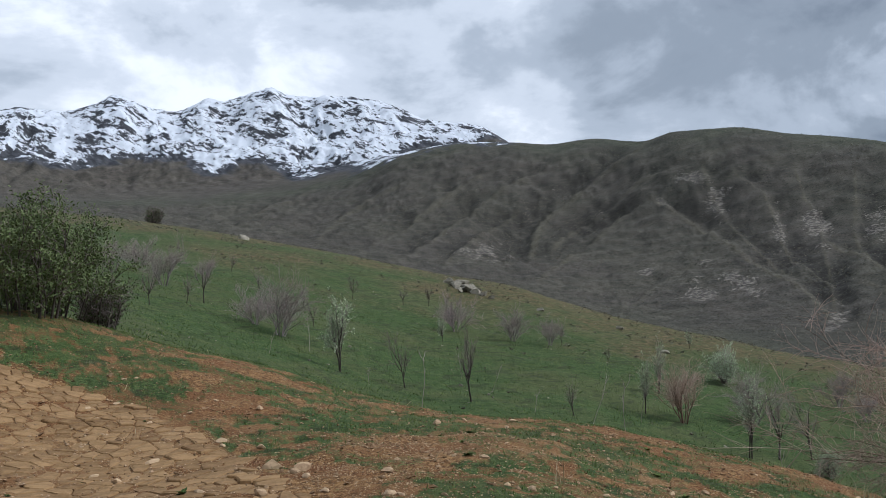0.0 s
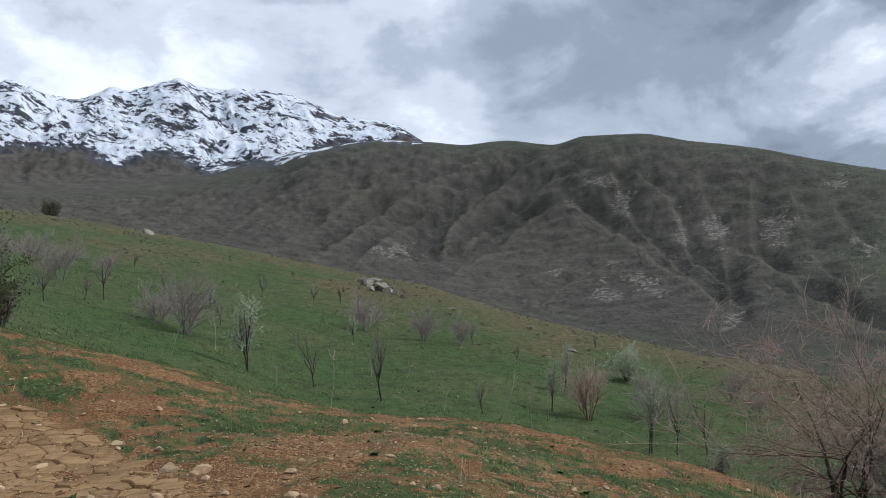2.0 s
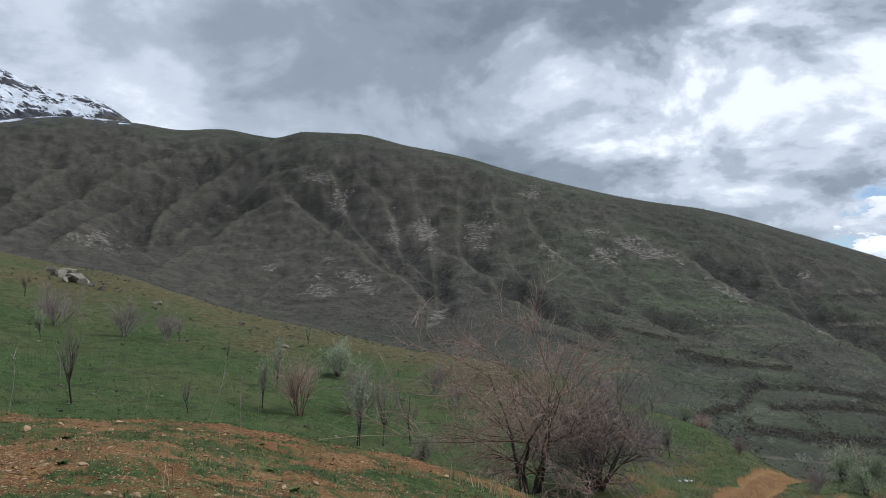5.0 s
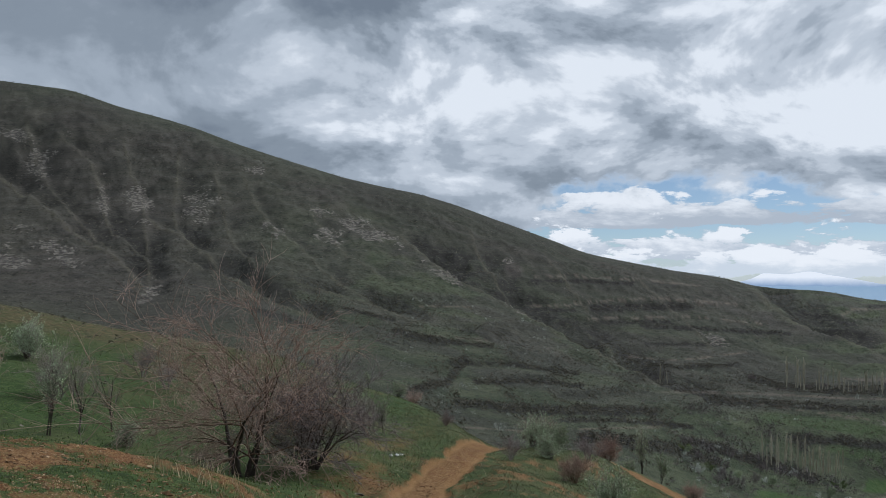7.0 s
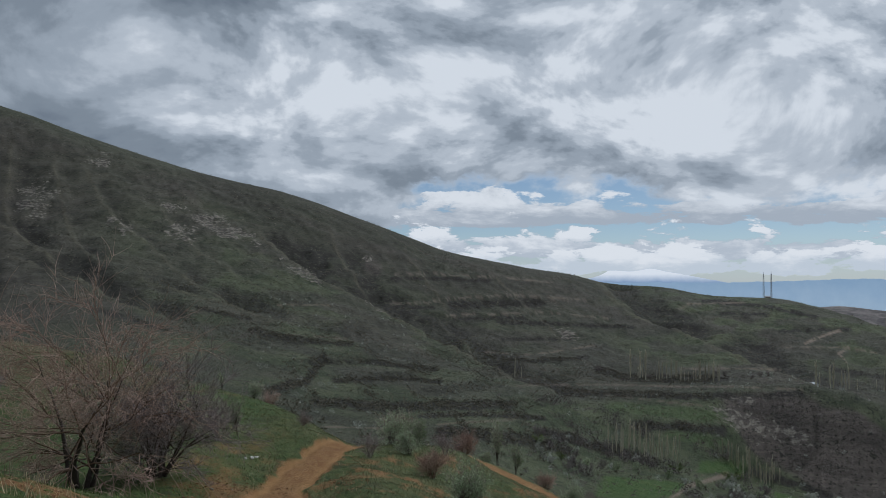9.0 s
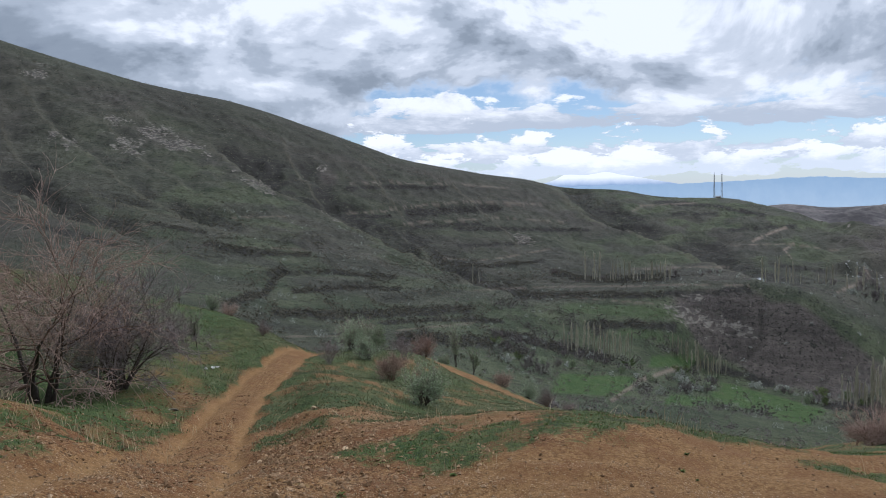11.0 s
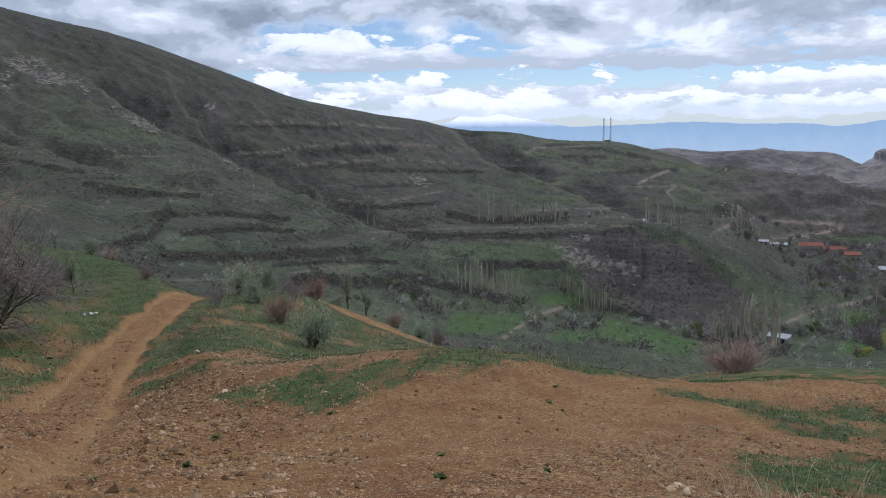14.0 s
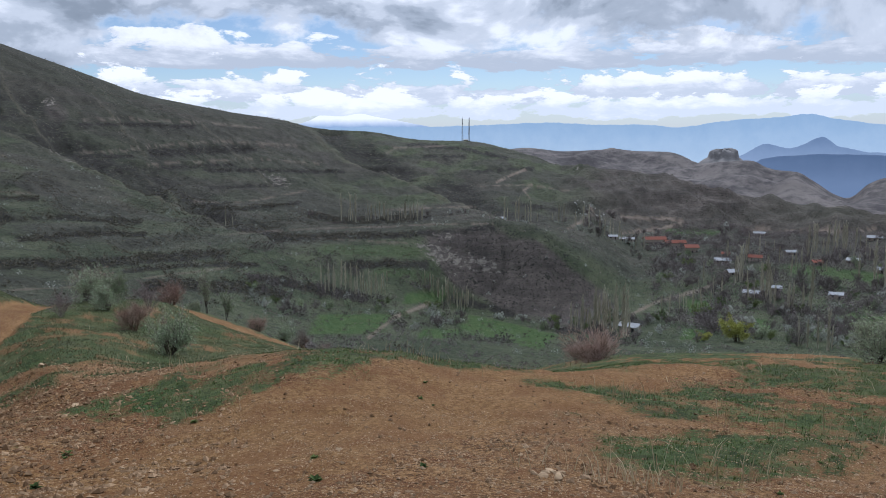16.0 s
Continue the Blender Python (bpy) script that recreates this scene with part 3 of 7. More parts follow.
# the shoulder between the two long spurs, its shade painted as a darker colour
SPUR_NEAR = [(-65.2, -6.72), (-62.8, -6.18), (-61.1, -5.40), (-58.7, -4.23), (-56.2, -3.03), (-54.6, -2.02), (-51.3, -0.42), (-47.6, 1.4), (-44.0, 4.08), (-41.5, 6.0), (-38.0, 9.0)]
SPUR_FAR = [(-82.0, -5.58), (-80.3, -5.0), (-77.5, -3.99), (-74.2, -2.54), (-71.1, -1.42), (-68.4, 0.95), (-66, 3.0)]
near_az, far_az = (np.interp(view, [p[1] for p in q], [p[0] for p in q]) for q in (SPUR_NEAR, SPUR_FAR))
shoulder_shade = smooth(0.0, 0.35, near_az - az_g + 3 * wander) * (1 - smooth(-0.2, 0.3, far_az - az_g + 3 * wander)) * smooth(-7.2, -6.2, view) * beyond * (0.75 + 0.5 * fbm(X / 60, Y / 60, 3, 123))
shoulder_shade = np.clip(shoulder_shade * (1 - 0.6 * smooth(0.5, 3.0, near_az - az_g) * smooth(-60, -66, az_g)), 0, 1)
# banks grown over with scrub, and the worn ledges and tracks on the slopes
hedge = np.zeros_like(HEIGHT)
for half, *line in (
        (0.34, (-48.2, -7.72), (-51.4, -7.98), (-56.3, -8.06), (-62.0, -7.82)), (0.42, (-57.1, -9.75), (-62.0, -10.1), (-66.0, -10.9)), (0.16, (-55.5, -8.7), (-60.0, -8.55), (-64.5, -8.75)),
        (0.24, (-66.0, -6.82), (-69.9, -6.85), (-75.2, -6.85), (-81.6, -6.35)), (0.30, (-70.7, -8.94), (-73.7, -8.94), (-76.7, -8.99)), (0.28, (-57.8, -0.80), (-60.7, -0.62), (-64.4, -0.55)),
        (0.12, (-73.2, -2.25), (-75.6, -2.3)), (0.12, (-76.6, -1.13), (-79.4, -1.14)), (0.16, (-47.7, -4.87), (-51.4, -4.88), (-56.7, -5.46)), (0.18, (-45.7, -3.26), (-50.5, -3.67)),
        (0.18, (-49.4, -6.27), (-53.8, -6.08), (-57, -6.3)), (0.26, (-68.2, -5.2), (-70.7, -5.75), (-73.8, -5.72), (-76.8, -5.6)), (0.16, (-61.1, -1.96), (-66.0, -2.10), (-70.7, -2.22)),
        (0.14, (-53.5, 1.1), (-57.0, 1.15), (-60.5, 1.0)), (0.12, (-53.0, -1.0), (-56.5, -0.95)), (0.14, (-58.0, -1.8), (-63.0, -1.65)), (0.12, (-61.5, -3.2), (-66.5, -3.1)), (0.14, (-60.3, -4.5), (-63.5, -4.75), (-67.5, -4.4)),
        (0.22, (-43.5, -2.6), (-47.0, -3.4)), (0.30, (-44.5, -7.0), (-47.5, -6.2), (-48.6, -4.6)), (0.16, (-75.5, -0.3), (-79.5, -0.6), (-82.5, -1.3)), (0.12, (-80.0, -2.3), (-84.5, -2.0)),
        (0.12, (-71.5, -0.9), (-74.6, -1.5)), (0.14, (-83.0, -4.6), (-86.5, -5.0)), (0.34, (-64.5, -9.6), (-68.5, -10.6), (-72.0, -11.3)), (0.30, (-77.4, -11.3), (-80.4, -11.9), (-83.0, -12.6)),
        (0.14, (-33.5, -1.3), (-38.0, -2.6)), (0.12, (-39.8, -1.1), (-43.4, -1.9)), (0.25, (-86.5, -13.7), (-90.5, -13.0), (-92.5, -12.9))):
    hedge = np.maximum(hedge, stroke(half, 0.45, *line))
ledge = np.zeros_like(HEIGHT)
for half, *line in (
        (0.05, (-53.7, 1.37), (-55.8, 1.51), (-57.8, 1.41), (-61.1, 1.31), (-65.0, 0.9)), (0.05, (-53.3, -0.73), (-56.0, -0.62), (-57.8, -0.30), (-60.7, -0.09), (-61.9, 0.01), (-64.4, -0.09), (-67.5, -0.3)),
        (0.045, (-57.4, -1.51), (-60.7, -1.39), (-64.0, -1.24), (-66.0, -1.33), (-69.0, -1.6)), (0.045, (-60.3, -4.13), (-62.8, -4.30), (-65.2, -4.05), (-68.0, -3.55)), (0.07, (-56.7, -9.28), (-60.0, -9.04), (-62.4, -8.84)),
        (0.06, (-62.5, -6.5), (-64.4, -6.38), (-69.5, -6.24), (-73.8, -6.22), (-77.1, -6.05), (-81.6, -6.03)), (0.045, (-45.3, -0.86), (-49.3, -0.84)), (0.05, (-73.8, -5.02), (-77.5, -4.82), (-80.3, -4.82)),
        (0.05, (-75.2, -7.45), (-71.1, -7.15), (-66.8, -6.68)), (0.05, (-46.0, -2.9), (-50.5, -3.3)), (0.05, (-73.3, -1.23), (-74.5, -0.51), (-78.2, -0.36)), (0.06, (-48.5, -9.4), (-51.5, -9.5), (-53.5, -9.6)),
        (0.04, (-80.0, -3.3), (-84.0, -3.2), (-87.0, -3.6))):
    ledge = np.maximum(ledge, stroke(half, 0.5, *line))
paths = 0.5 * ledge
for half, *line in (
        (0.10, (-90.8, -6.60), (-93.1, -6.25), (-94.7, -5.86), (-94.9, -5.62), (-94.3, -5.5), (-90.8, -5.46)), (0.08, (-88.5, -4.7), (-88.9, -5.2), (-88.0, -5.8), (-87.0, -6.3)),
        (0.06, (-81.8, -3.0), (-83.0, -2.45), (-83.9, -2.08)), (0.06, (-84.3, -4.2), (-83.8, -3.6), (-84.4, -3.2)), (0.11, (-91.0, -12.7), (-93.3, -11.4), (-96.3, -10.4), (-97.8, -9.6)),
        (0.14, (-72.4, -14.2), (-74.3, -12.8), (-76.9, -11.8)), (0.06, (-99.0, -6.1), (-103.0, -6.0), (-108.0, -5.7))):
    paths = np.maximum(paths, stroke(half, 0.2, *line))
# grass: the orchard meadow; thin and broken on the verges; patches nearer by
patch = fbm(X / 3.0, Y / 3.0, 5, 101, 0.65)
tatter = fbm(X / 0.9, Y / 0.9, 4, 107, 0.7)
meadow = smooth(2.85, 3.25, STEP + 0.22 * patch) * (1 - smooth(6.0, 7.0, STEP))
dry = smooth(4.25, 4.9, STEP + 0.3 * smooth(8, -4, az_g) + 0.45 * fbm(X / 14, Y / 14, 4, 103)) * (1 - smooth(-30, -44, az_g))
verge = smooth(-33, -41, az_g)
meadow *= 1 - verge * (0.42 - 0.35 * patch) * (1 - 0.5 * smooth(30, 45, r_g) * (az_g > -50))
turf = np.maximum.reduce([1.35 * spot(-62.3, 13.6, 2.4, 1.5, -62), 1.1 * spot(-93.2, 14.8, 2.6, 1.1, -93), 1.15 * spot(-94.8, 9.4, 2.6, 1.2, -5), 0.9 * spot(-99, 11, 2.0, 1.2, -100), spot(-106, 13, 3, 2, -106), spot(-108, 17, 3, 2, -108), 1.1 * spot(-73, 16.5, 3.5, 1.2, -73), 0.8 * spot(-78, 17, 2.5, 1.0, -78),
                          spot(8, 14, 3.4, 1.5, 0), spot(-4, 12.5, 1.6, 0.8, 0), spot(-15, 13, 1.5, 1.0, 20), spot(-24, 12.5, 3.0, 1.6, 10), spot(-57, 27, 6, 3.5, 60),
                          spot(-30, 14, 4, 2, 10), spot(-95, 27, 6, 4, 0), spot(17, 17, 3, 1.2, 0), spot(-72, 18.5, 4.5, 1.6, -72), spot(-80, 18.5, 4.0, 1.3, -80), spot(-88, 21, 5.0, 1.8, -88), spot(-96, 24, 5.0, 2.2, -96), spot(-103, 25, 5, 2.5, -103)])
turf = smooth(-0.35, 0.75, turf + 0.45 * patch + 0.35 * tatter)
patches = smooth(0.1, 0.8, patch + 0.5 * tatter) * smooth(5, 9, r_g) * 0.6
scruff = smooth(1.25, 1.9, STEP + 0.25 * patch) * (STEP < 3.4) * smooth(0.0, 0.6, 0.5 + 0.55 * patch + 0.6 * tatter) * smooth(-44, -34, az_g)
knoll = smooth(2.05, 2.5, STEP + 0.3 * patch - 0.8 * smooth(-60, -56, az_g)) * (STEP < 5.4) * smooth(-0.35, 0.5, 0.35 + 0.6 * patch + 0.6 * tatter) * (1 - smooth(-46, -43, az_g))
near_grass = np.clip(np.maximum.reduce([patches, turf * 0.85 * (r_g < 40), 0.78 * scruff, 0.9 * knoll]), 0, 1)
grass = np.clip(np.maximum(meadow * (1 - 0.3 * dry), near_grass), 0, 1) * (1 - road) * (1 - 0.85 * track * (1 - turf))
mead_edge = smooth(15, 30, r_g)
grass *= 1 - 0.85 * smooth(11.5, 13.5, az_g) * (1 - smooth(-0.4, 0.4, r_g - np.interp(-az_g, [-34, -29.2, -24.3, -19, -14.1, -11], [15.6, 15.3, 14.4, 12.6, 9.4, 7.4])))
grass *= 1 - 0.45 * smooth(0.0, 0.5, tatter) * (1 - mead_edge)
# tilled and mown fields on the valley floor
field = np.maximum.reduce([plot(-71.0, -13.2, 2.9, 0.75, 0.02), plot(-76.6, -11.4, 1.7, 0.42, -0.03), plot(-82.6, -13.9, 3.4, 0.75, 0.20), plot(-104.8, -8.7, 3.2, 0.36, 0.06), plot(-96.0, -11.5, 1.0, 0.42),
                           plot(-95.6, -6.38, 1.9, 0.16, 0.02), plot(-96.0, -13.5, 0.9, 0.42), plot(-107.2, -11.6, 1.6, 0.4), plot(-100.2, -12.4, 0.9, 0.35), plot(-77.6, -14.0, 1.5, 0.35)])
field = smooth(0.0, 0.12, field) * (0.75 + 0.2 * smooth(560, 380, r_g)) * beyond
field = np.maximum(field, 0.42 * smooth(0.0, 0.2, np.maximum(plot(-72.6, -7.95, 4.0, 0.42, 0.05), plot(-75.0, -9.65, 2.2, 0.30, 0.12))) * beyond)
floor_green = smooth(4.9, 5.5, STEP) * (1 - smooth(7.6, 8.1, STEP)) * smooth(-56, -64, az_g)
floor_green = np.maximum(floor_green, smooth(8.6, 9.2, STEP) * (1 - smooth(9.95, 10.1, STEP)) * smooth(-66, -74, az_g) * (1 - smooth(-84, -92, az_g)) * smooth(-0.1, 0.25, fbm(X / 120, Y / 60, 3, 131)))
floor_green = np.maximum(floor_green, 0.7 * smooth(6.8, 7.4, STEP) * (1 - smooth(8.8, 9.6, STEP)) * smooth(-30, -40, az_g) * (1 - smooth(-60, -68, az_g)) * smooth(-0.15, 0.3, fbm(X / 70, Y / 70, 3, 133)))
cliff = smooth(-0.1, 0.45, within((-76.3, -6.6), (-81.0, -6.05), (-85.2, -7.3), (-89.3, -10.1), (-90.8, -12.0), (-87.5, -13.7), (-82.8, -12.7), (-78.0, -10.2)) + 0.30 * fbm(X / 20, Y / 20, 4, 143)) * beyond
floor_green *= 1 - cliff
# bare brown and tan earth: the broken bluff, the slopes over the village, the dry hills behind, these last with haze
# and sunlight put into their colour
# the western slopes take it too, as a purple-grey tint painted for haze
brown_and_haze = np.maximum.reduce([cliff, smooth(8.7, 9.3, STEP) * smooth(-85, -90, az_g) * (0.85 + 0.4 * fbm(X / 150, Y / 150, 3, 137)),
                                 0.3 * slopes * smooth(-0.05, 0.4, fbm(X / 170, Y / 170, 4, 139)), 0.9 * smooth(-0.2, 0.4, patch_at(-52.0, 1.9, 0.8, 0.8)), 0.5 * smooth(-0.2, 0.5, patch_at(-38.7, 6.7, 1.6, 0.8, 0.5)), 0.55 * slopes * smooth(-46, -24, az_g), 0.75 * smooth(9.7, 10.2, STEP) * smooth(-12, -6, az_g)])
brown_and_haze = np.clip(brown_and_haze, 0, 1)
hazed_tan = smooth(10.15, 10.5, STEP) * smooth(-80, -84, az_g) * (1 - smooth(-118, -125, az_g))

mesh = bpy.data.meshes.new("ground")
nA, nR = HEIGHT.shape
co = np.stack([X, Y, HEIGHT], -1).reshape(-1, 3)
idx = np.arange(nA * nR).reshape(nA, nR)
quads = np.stack([idx[:-1, :-1], idx[:-1, 1:], idx[1:, 1:], idx[1:, :-1]], -1).reshape(-1, 4)[:, ::-1]
mesh.vertices.add(len(co))
mesh.vertices.foreach_set("co", co.ravel())
mesh.loops.add(quads.size)
mesh.loops.foreach_set("vertex_index", quads.ravel().astype(np.int32))
mesh.polygons.add(len(quads))
mesh.polygons.foreach_set("loop_start", np.arange(0, quads.size, 4, dtype=np.int32))
mesh.polygons.foreach_set("use_smooth", np.ones(len(quads), bool))
mesh.update(calc_edges=True)


def mask(name, values):
    a = mesh.attributes.new(name, "FLOAT", "POINT")
    a.data.foreach_set("value", np.asarray(values, np.float32).ravel())


slope_z = np.gradient(HEIGHT, axis=1) / np.maximum(np.gradient(RINGS), 0.05)
side_z = np.gradient(HEIGHT, axis=0) / np.maximum(np.radians(0.14) * r_g, 0.05)
steep = np.hypot(slope_z, side_z)
snow_foot = np.interp(-az_g, [-25, -23.1, -21.7, -20, -18.3, -16.4, -14.6, -12.7, -10.8, -8.8, -6.9, -4.4, -2.8, -0.7, 3.0], [10.5, 10.86, 11.4, 10.9, 11.2, 10.6, 11.2, 11.1, 10.2, 10.7, 10.86, 11.0, 12.2, 12.8, 13.0])
snow = smooth(10.0, 10.2, STEP) * smooth(-9, -5, az_g) * smooth(-0.35, 0.9, view - snow_foot + 0.45 * fbm(X / 160, Y / 160, 5, 111, 0.6))
snow = np.maximum(snow, 0.95 * smooth(9.82, 9.97, STEP + 0.12 * fbm(X / 70, Y / 70, 5, 115, 0.65)) * (STEP < 10.6) * smooth(-6, -3, az_g) * (1 - smooth(4.5, 7.5, az_g)))
bluff = smooth(0.80, 1.25, steep + 0.35 * fbm(X / 60, Y / 60, 4, 113, 0.6))
outcrop = np.maximum.reduce([patch_at(az, el, w, h, k) * f for az, el, w, h, k, f in (
    (-41.3, 4.6, 2.8, 0.85, 0.42, 1.8), (-37.8, 5.8, 0.8, 0.5, 0.3, 1.0), (-46.9, 1.5, 2.2, 0.55, 0.5, 1.3), (-51.6, -0.7, 1.5, 0.30, 0.45, 1.2), (-34.6, 4.5, 1.2, 1.0, 0.2, 0.9), (-38.7, 4.1, 1.8, 0.9, 0.1, 0.9),
    (-29.7, 6.4, 1.6, 1.2, 0.0, 0.9), (-33.3, 8.7, 0.9, 0.6, 0.0, 1.2), (-18.2, 9.6, 2.0, 0.7, 0.3, 1.0), (-19.5, 7.5, 1.0, 1.2, 0.3, 0.9), (-15.9, 8.2, 0.7, 0.25, 0.6, 1.5), (-18.3, 1.7, 1.8, 0.9, 0.0, 1.1),
    (-20.6, 2.5, 2.6, 1.0, 0.5, 1.0), (-29.5, 5.5, 1.8, 1.1, 0.0, 0.9), (-25.6, 5.8, 0.9, 1.8, 0.2, 0.9), (-23.4, 5.9, 0.7, 1.6, 0.2, 0.9), (-14.6, 3.4, 0.9, 0.7, 0.0, 0.9), (-66.4, -2.7, 1.4, 0.6, 0.2, 1.0),
    (-77.4, -8.1, 1.8, 0.6, 0.3, 1.2), (-80.9, -9.0, 1.6, 0.9, 0.3, 1.2), (-77.8, -6.9, 1.0, 0.35, 0.0, 1.1), (-26.4, -0.4, 1.0, 0.9, -0.6, 1.0), (-51.6, 2.5, 0.5, 0.4, 0.0, 1.2), (-2.9, 4.9, 2.4, 0.8, 0.0, 0.9))])
scree = fbm(X / 34, Y / 34, 5, 121, 0.65)
rock = np.clip(smooth(0.0, 0.8, 0.62 * scree + 1.10 * smooth(-0.5, 0.9, outcrop) - 0.42 + 0.25 * (steep - 0.62)), 0, 1) * smooth(7.0, 7.8, STEP) * (1 - smooth(10.2, 10.8, STEP))
mask("grass", grass)
mask("bare", np.clip(0.3 * road + track + paths + 0.7 * road * (r_g > 40), 0, 1))
mask("snow", snow)
mask("rock", rock)
mask("bluff", bluff)
mask("shoulder_shade", shoulder_shade)
# dark ground: terrace risers, scrubby banks, and gullies with their shade painted in
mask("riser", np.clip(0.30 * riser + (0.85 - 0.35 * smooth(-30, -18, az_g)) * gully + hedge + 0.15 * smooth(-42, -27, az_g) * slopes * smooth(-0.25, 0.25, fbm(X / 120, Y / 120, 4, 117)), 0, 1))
mask("crest", np.clip(crest_strip * (0.75 + 0.5 * scree), 0, 1))
mask("field", field)
mask("lush", floor_green)
mask("dry", np.maximum(dry, 0.3 * knoll))
mask("ruts", ruts)
mask("brown_and_haze", brown_and_haze)
mask("hazed_tan", hazed_tan)
mask("hill", smooth(5.1, 5.8, STEP))
ground_ob = tagged(new("ground", mesh), "hilly ground with green meadow, bare red-brown earth and dark scrub slopes", "ground", kind="structure")

# ------------------------------------------------------------- materials
def material(name):
    m = bpy.data.materials.new(name)
    m.use_nodes = True
    m.node_tree.nodes.clear()
    add, link = nodes_of(m.node_tree)
    bsdf = add("ShaderNodeBsdfPrincipled")
    link(bsdf.outputs[0], add("ShaderNodeOutputMaterial").inputs[0])
    return m, add, link, bsdf


def noise_at(add, link, scale, detail=6.0, rough=0.6, vector=None, warp=0.0):
    n = add("ShaderNodeTexNoise", Scale=scale, Detail=detail, Roughness=rough, Distortion=warp)
    link(vector or add("ShaderNodeTexCoord").outputs["Object"], n.inputs["Vector"])
    return n.outputs["Fac"]


def ramp(add, link, value, *stops, mode="LINEAR"):
    n = add("ShaderNodeValToRGB")
    n.color_ramp.interpolation = mode
    while len(n.color_ramp.elements) < len(stops):
        n.color_ramp.elements.new(0.5)
    for e, (p, c) in zip(n.color_ramp.elements, stops):
        e.position = p
        e.color = (c, c, c, 1) if isinstance(c, (int, float)) else (*c, 1)
    link(value, n.inputs[0])
    return n.outputs[0]


def blend(add, link, f, a, b, mode="MIX"):
    n = add("ShaderNodeMix", data_type="RGBA", blend_type=mode)
    for v, i in ((f, 0), (a, 6), (b, 7)):
        if isinstance(v, (int, float)):
            n.inputs[i].default_value = v
        elif isinstance(v, tuple):
            n.inputs[i].default_value = (*v, 1)
        else:
            link(v, n.inputs[i])
    return n.outputs[2]


def calc(add, link, op, a, b=0.0, clamp=False):
    n = add("ShaderNodeMath", operation=op, use_clamp=clamp)
    for i, v in enumerate((a, b)):
        if isinstance(v, (int, float)):
            n.inputs[i].default_value = v
        else:
            link(v, n.inputs[i])
    return n.outputs[0]


def bump(add, link, bsdf, height, strength=0.5, distance=0.02):
    n = add("ShaderNodeBump", Strength=strength, Distance=distance)
    link(height, n.inputs["Height"])
    link(n.outputs[0], bsdf.inputs["Normal"])


def ground_material():
    m, add, link, bsdf = material("ground")
    k = {}
    for name in ("grass", "bare", "snow", "rock", "hill", "bluff", "riser", "field", "lush", "dry", "ruts", "brown_and_haze", "hazed_tan", "crest", "shoulder_shade"):
        k[name] = add("ShaderNodeAttribute", attribute_name=name).outputs["Fac"]
    flat = add("ShaderNodeMapping")
    flat.inputs["Scale"].default_value = (0.75, 0.75, 1.5)
    link(add("ShaderNodeTexCoord").outputs["Object"], flat.inputs["Vector"])
    flat = flat.outputs[0]
    n_grit, n_fine, n_mid, n_big = (noise_at(add, link, s, d, 0.72) for s, d in ((34.0, 5), (12.0, 7), (0.9, 7), (0.12, 5)))
    n_hill, n_vast = noise_at(add, link, 0.035, 9, 0.68), noise_at(add, link, 0.006, 5, 0.6)
    n_clump, n_strata = noise_at(add, link, 0.22, 7, 0.74), noise_at(add, link, 0.30, 8, 0.76, flat)
    # bare red-brown earth, paler where wheels pass
    dirt = ramp(add, link, n_fine, (0.41, (0.080, 0.036, 0.012)), (0.49, (0.185, 0.092, 0.034)), (0.57, (0.315, 0.180, 0.075)))
    dirt = blend(add, link, ramp(add, link, n_mid, (0.44, 0.0), (0.57, 0.75)), dirt, (0.150, 0.060, 0.022))
    dirt = blend(add, link, ramp(add, link, n_grit, (0.565, 0.0), (0.61, 0.8)), dirt, (0.44, 0.30, 0.17))
    dirt = blend(add, link, ramp(add, link, n_grit, (0.39, 0.9), (0.45, 0.0)), dirt, (0.050, 0.026, 0.014))
    dirt = blend(add, link, ramp(add, link, n_big, (0.46, 0.0), (0.56, 0.45)), dirt, (0.255, 0.150, 0.068))
    pale = blend(add, link, ramp(add, link, n_fine, (0.42, 0.0), (0.58, 1.0)), (0.190, 0.095, 0.032), (0.300, 0.172, 0.067))
    pale = blend(add, link, ramp(add, link, n_grit, (0.36, 0.6), (0.46, 0.0)), pale, (0.085, 0.045, 0.022))
    pale = blend(add, link, ramp(add, link, n_grit, (0.58, 0.0), (0.66, 0.5)), pale, (0.46, 0.34, 0.22))
    pale = blend(add, link, ramp(add, link, n_mid, (0.45, 0.0), (0.56, 0.5)), pale, (0.165, 0.074, 0.027))
    soil = blend(add, link, calc(add, link, "MULTIPLY", k["bare"], 0.55), dirt, pale)
    soil = blend(add, link, calc(add, link, "MULTIPLY", k["ruts"], 0.5), soil, blend(add, link, n_fine, (0.27, 0.152, 0.058), (0.37, 0.225, 0.098)))
    green = ramp(add, link, n_fine, (0.40, (0.015, 0.031, 0.009)), (0.50, (0.041, 0.074, 0.020)), (0.59, (0.100, 0.132, 0.046)))
    green = blend(add, link, ramp(add, link, n_mid, (0.44, 0.0), (0.58, 0.5)), green, (0.038, 0.078, 0.018))
    green = blend(add, link, ramp(add, link, n_big, (0.46, 0.0), (0.58, 0.55)), green, (0.088, 0.092, 0.038))
    green = blend(add, link, ramp(add, link, n_grit, (0.56, 0.0), (0.68, 0.6)), green, (0.22, 0.22, 0.10))
    green = blend(add, link, ramp(add, link, n_grit, (0.34, 0.7), (0.44, 0.0)), green, (0.014, 0.022, 0.008))
    steps = add("ShaderNodeMapping")
    steps.inputs["Scale"].default_value = (0.30, 0.30, 5.0)
    link(add("ShaderNodeTexCoord").outputs["Object"], steps.inputs["Vector"])
    n_steps = noise_at(add, link, 1.0, 5, 0.7, steps.outputs[0])
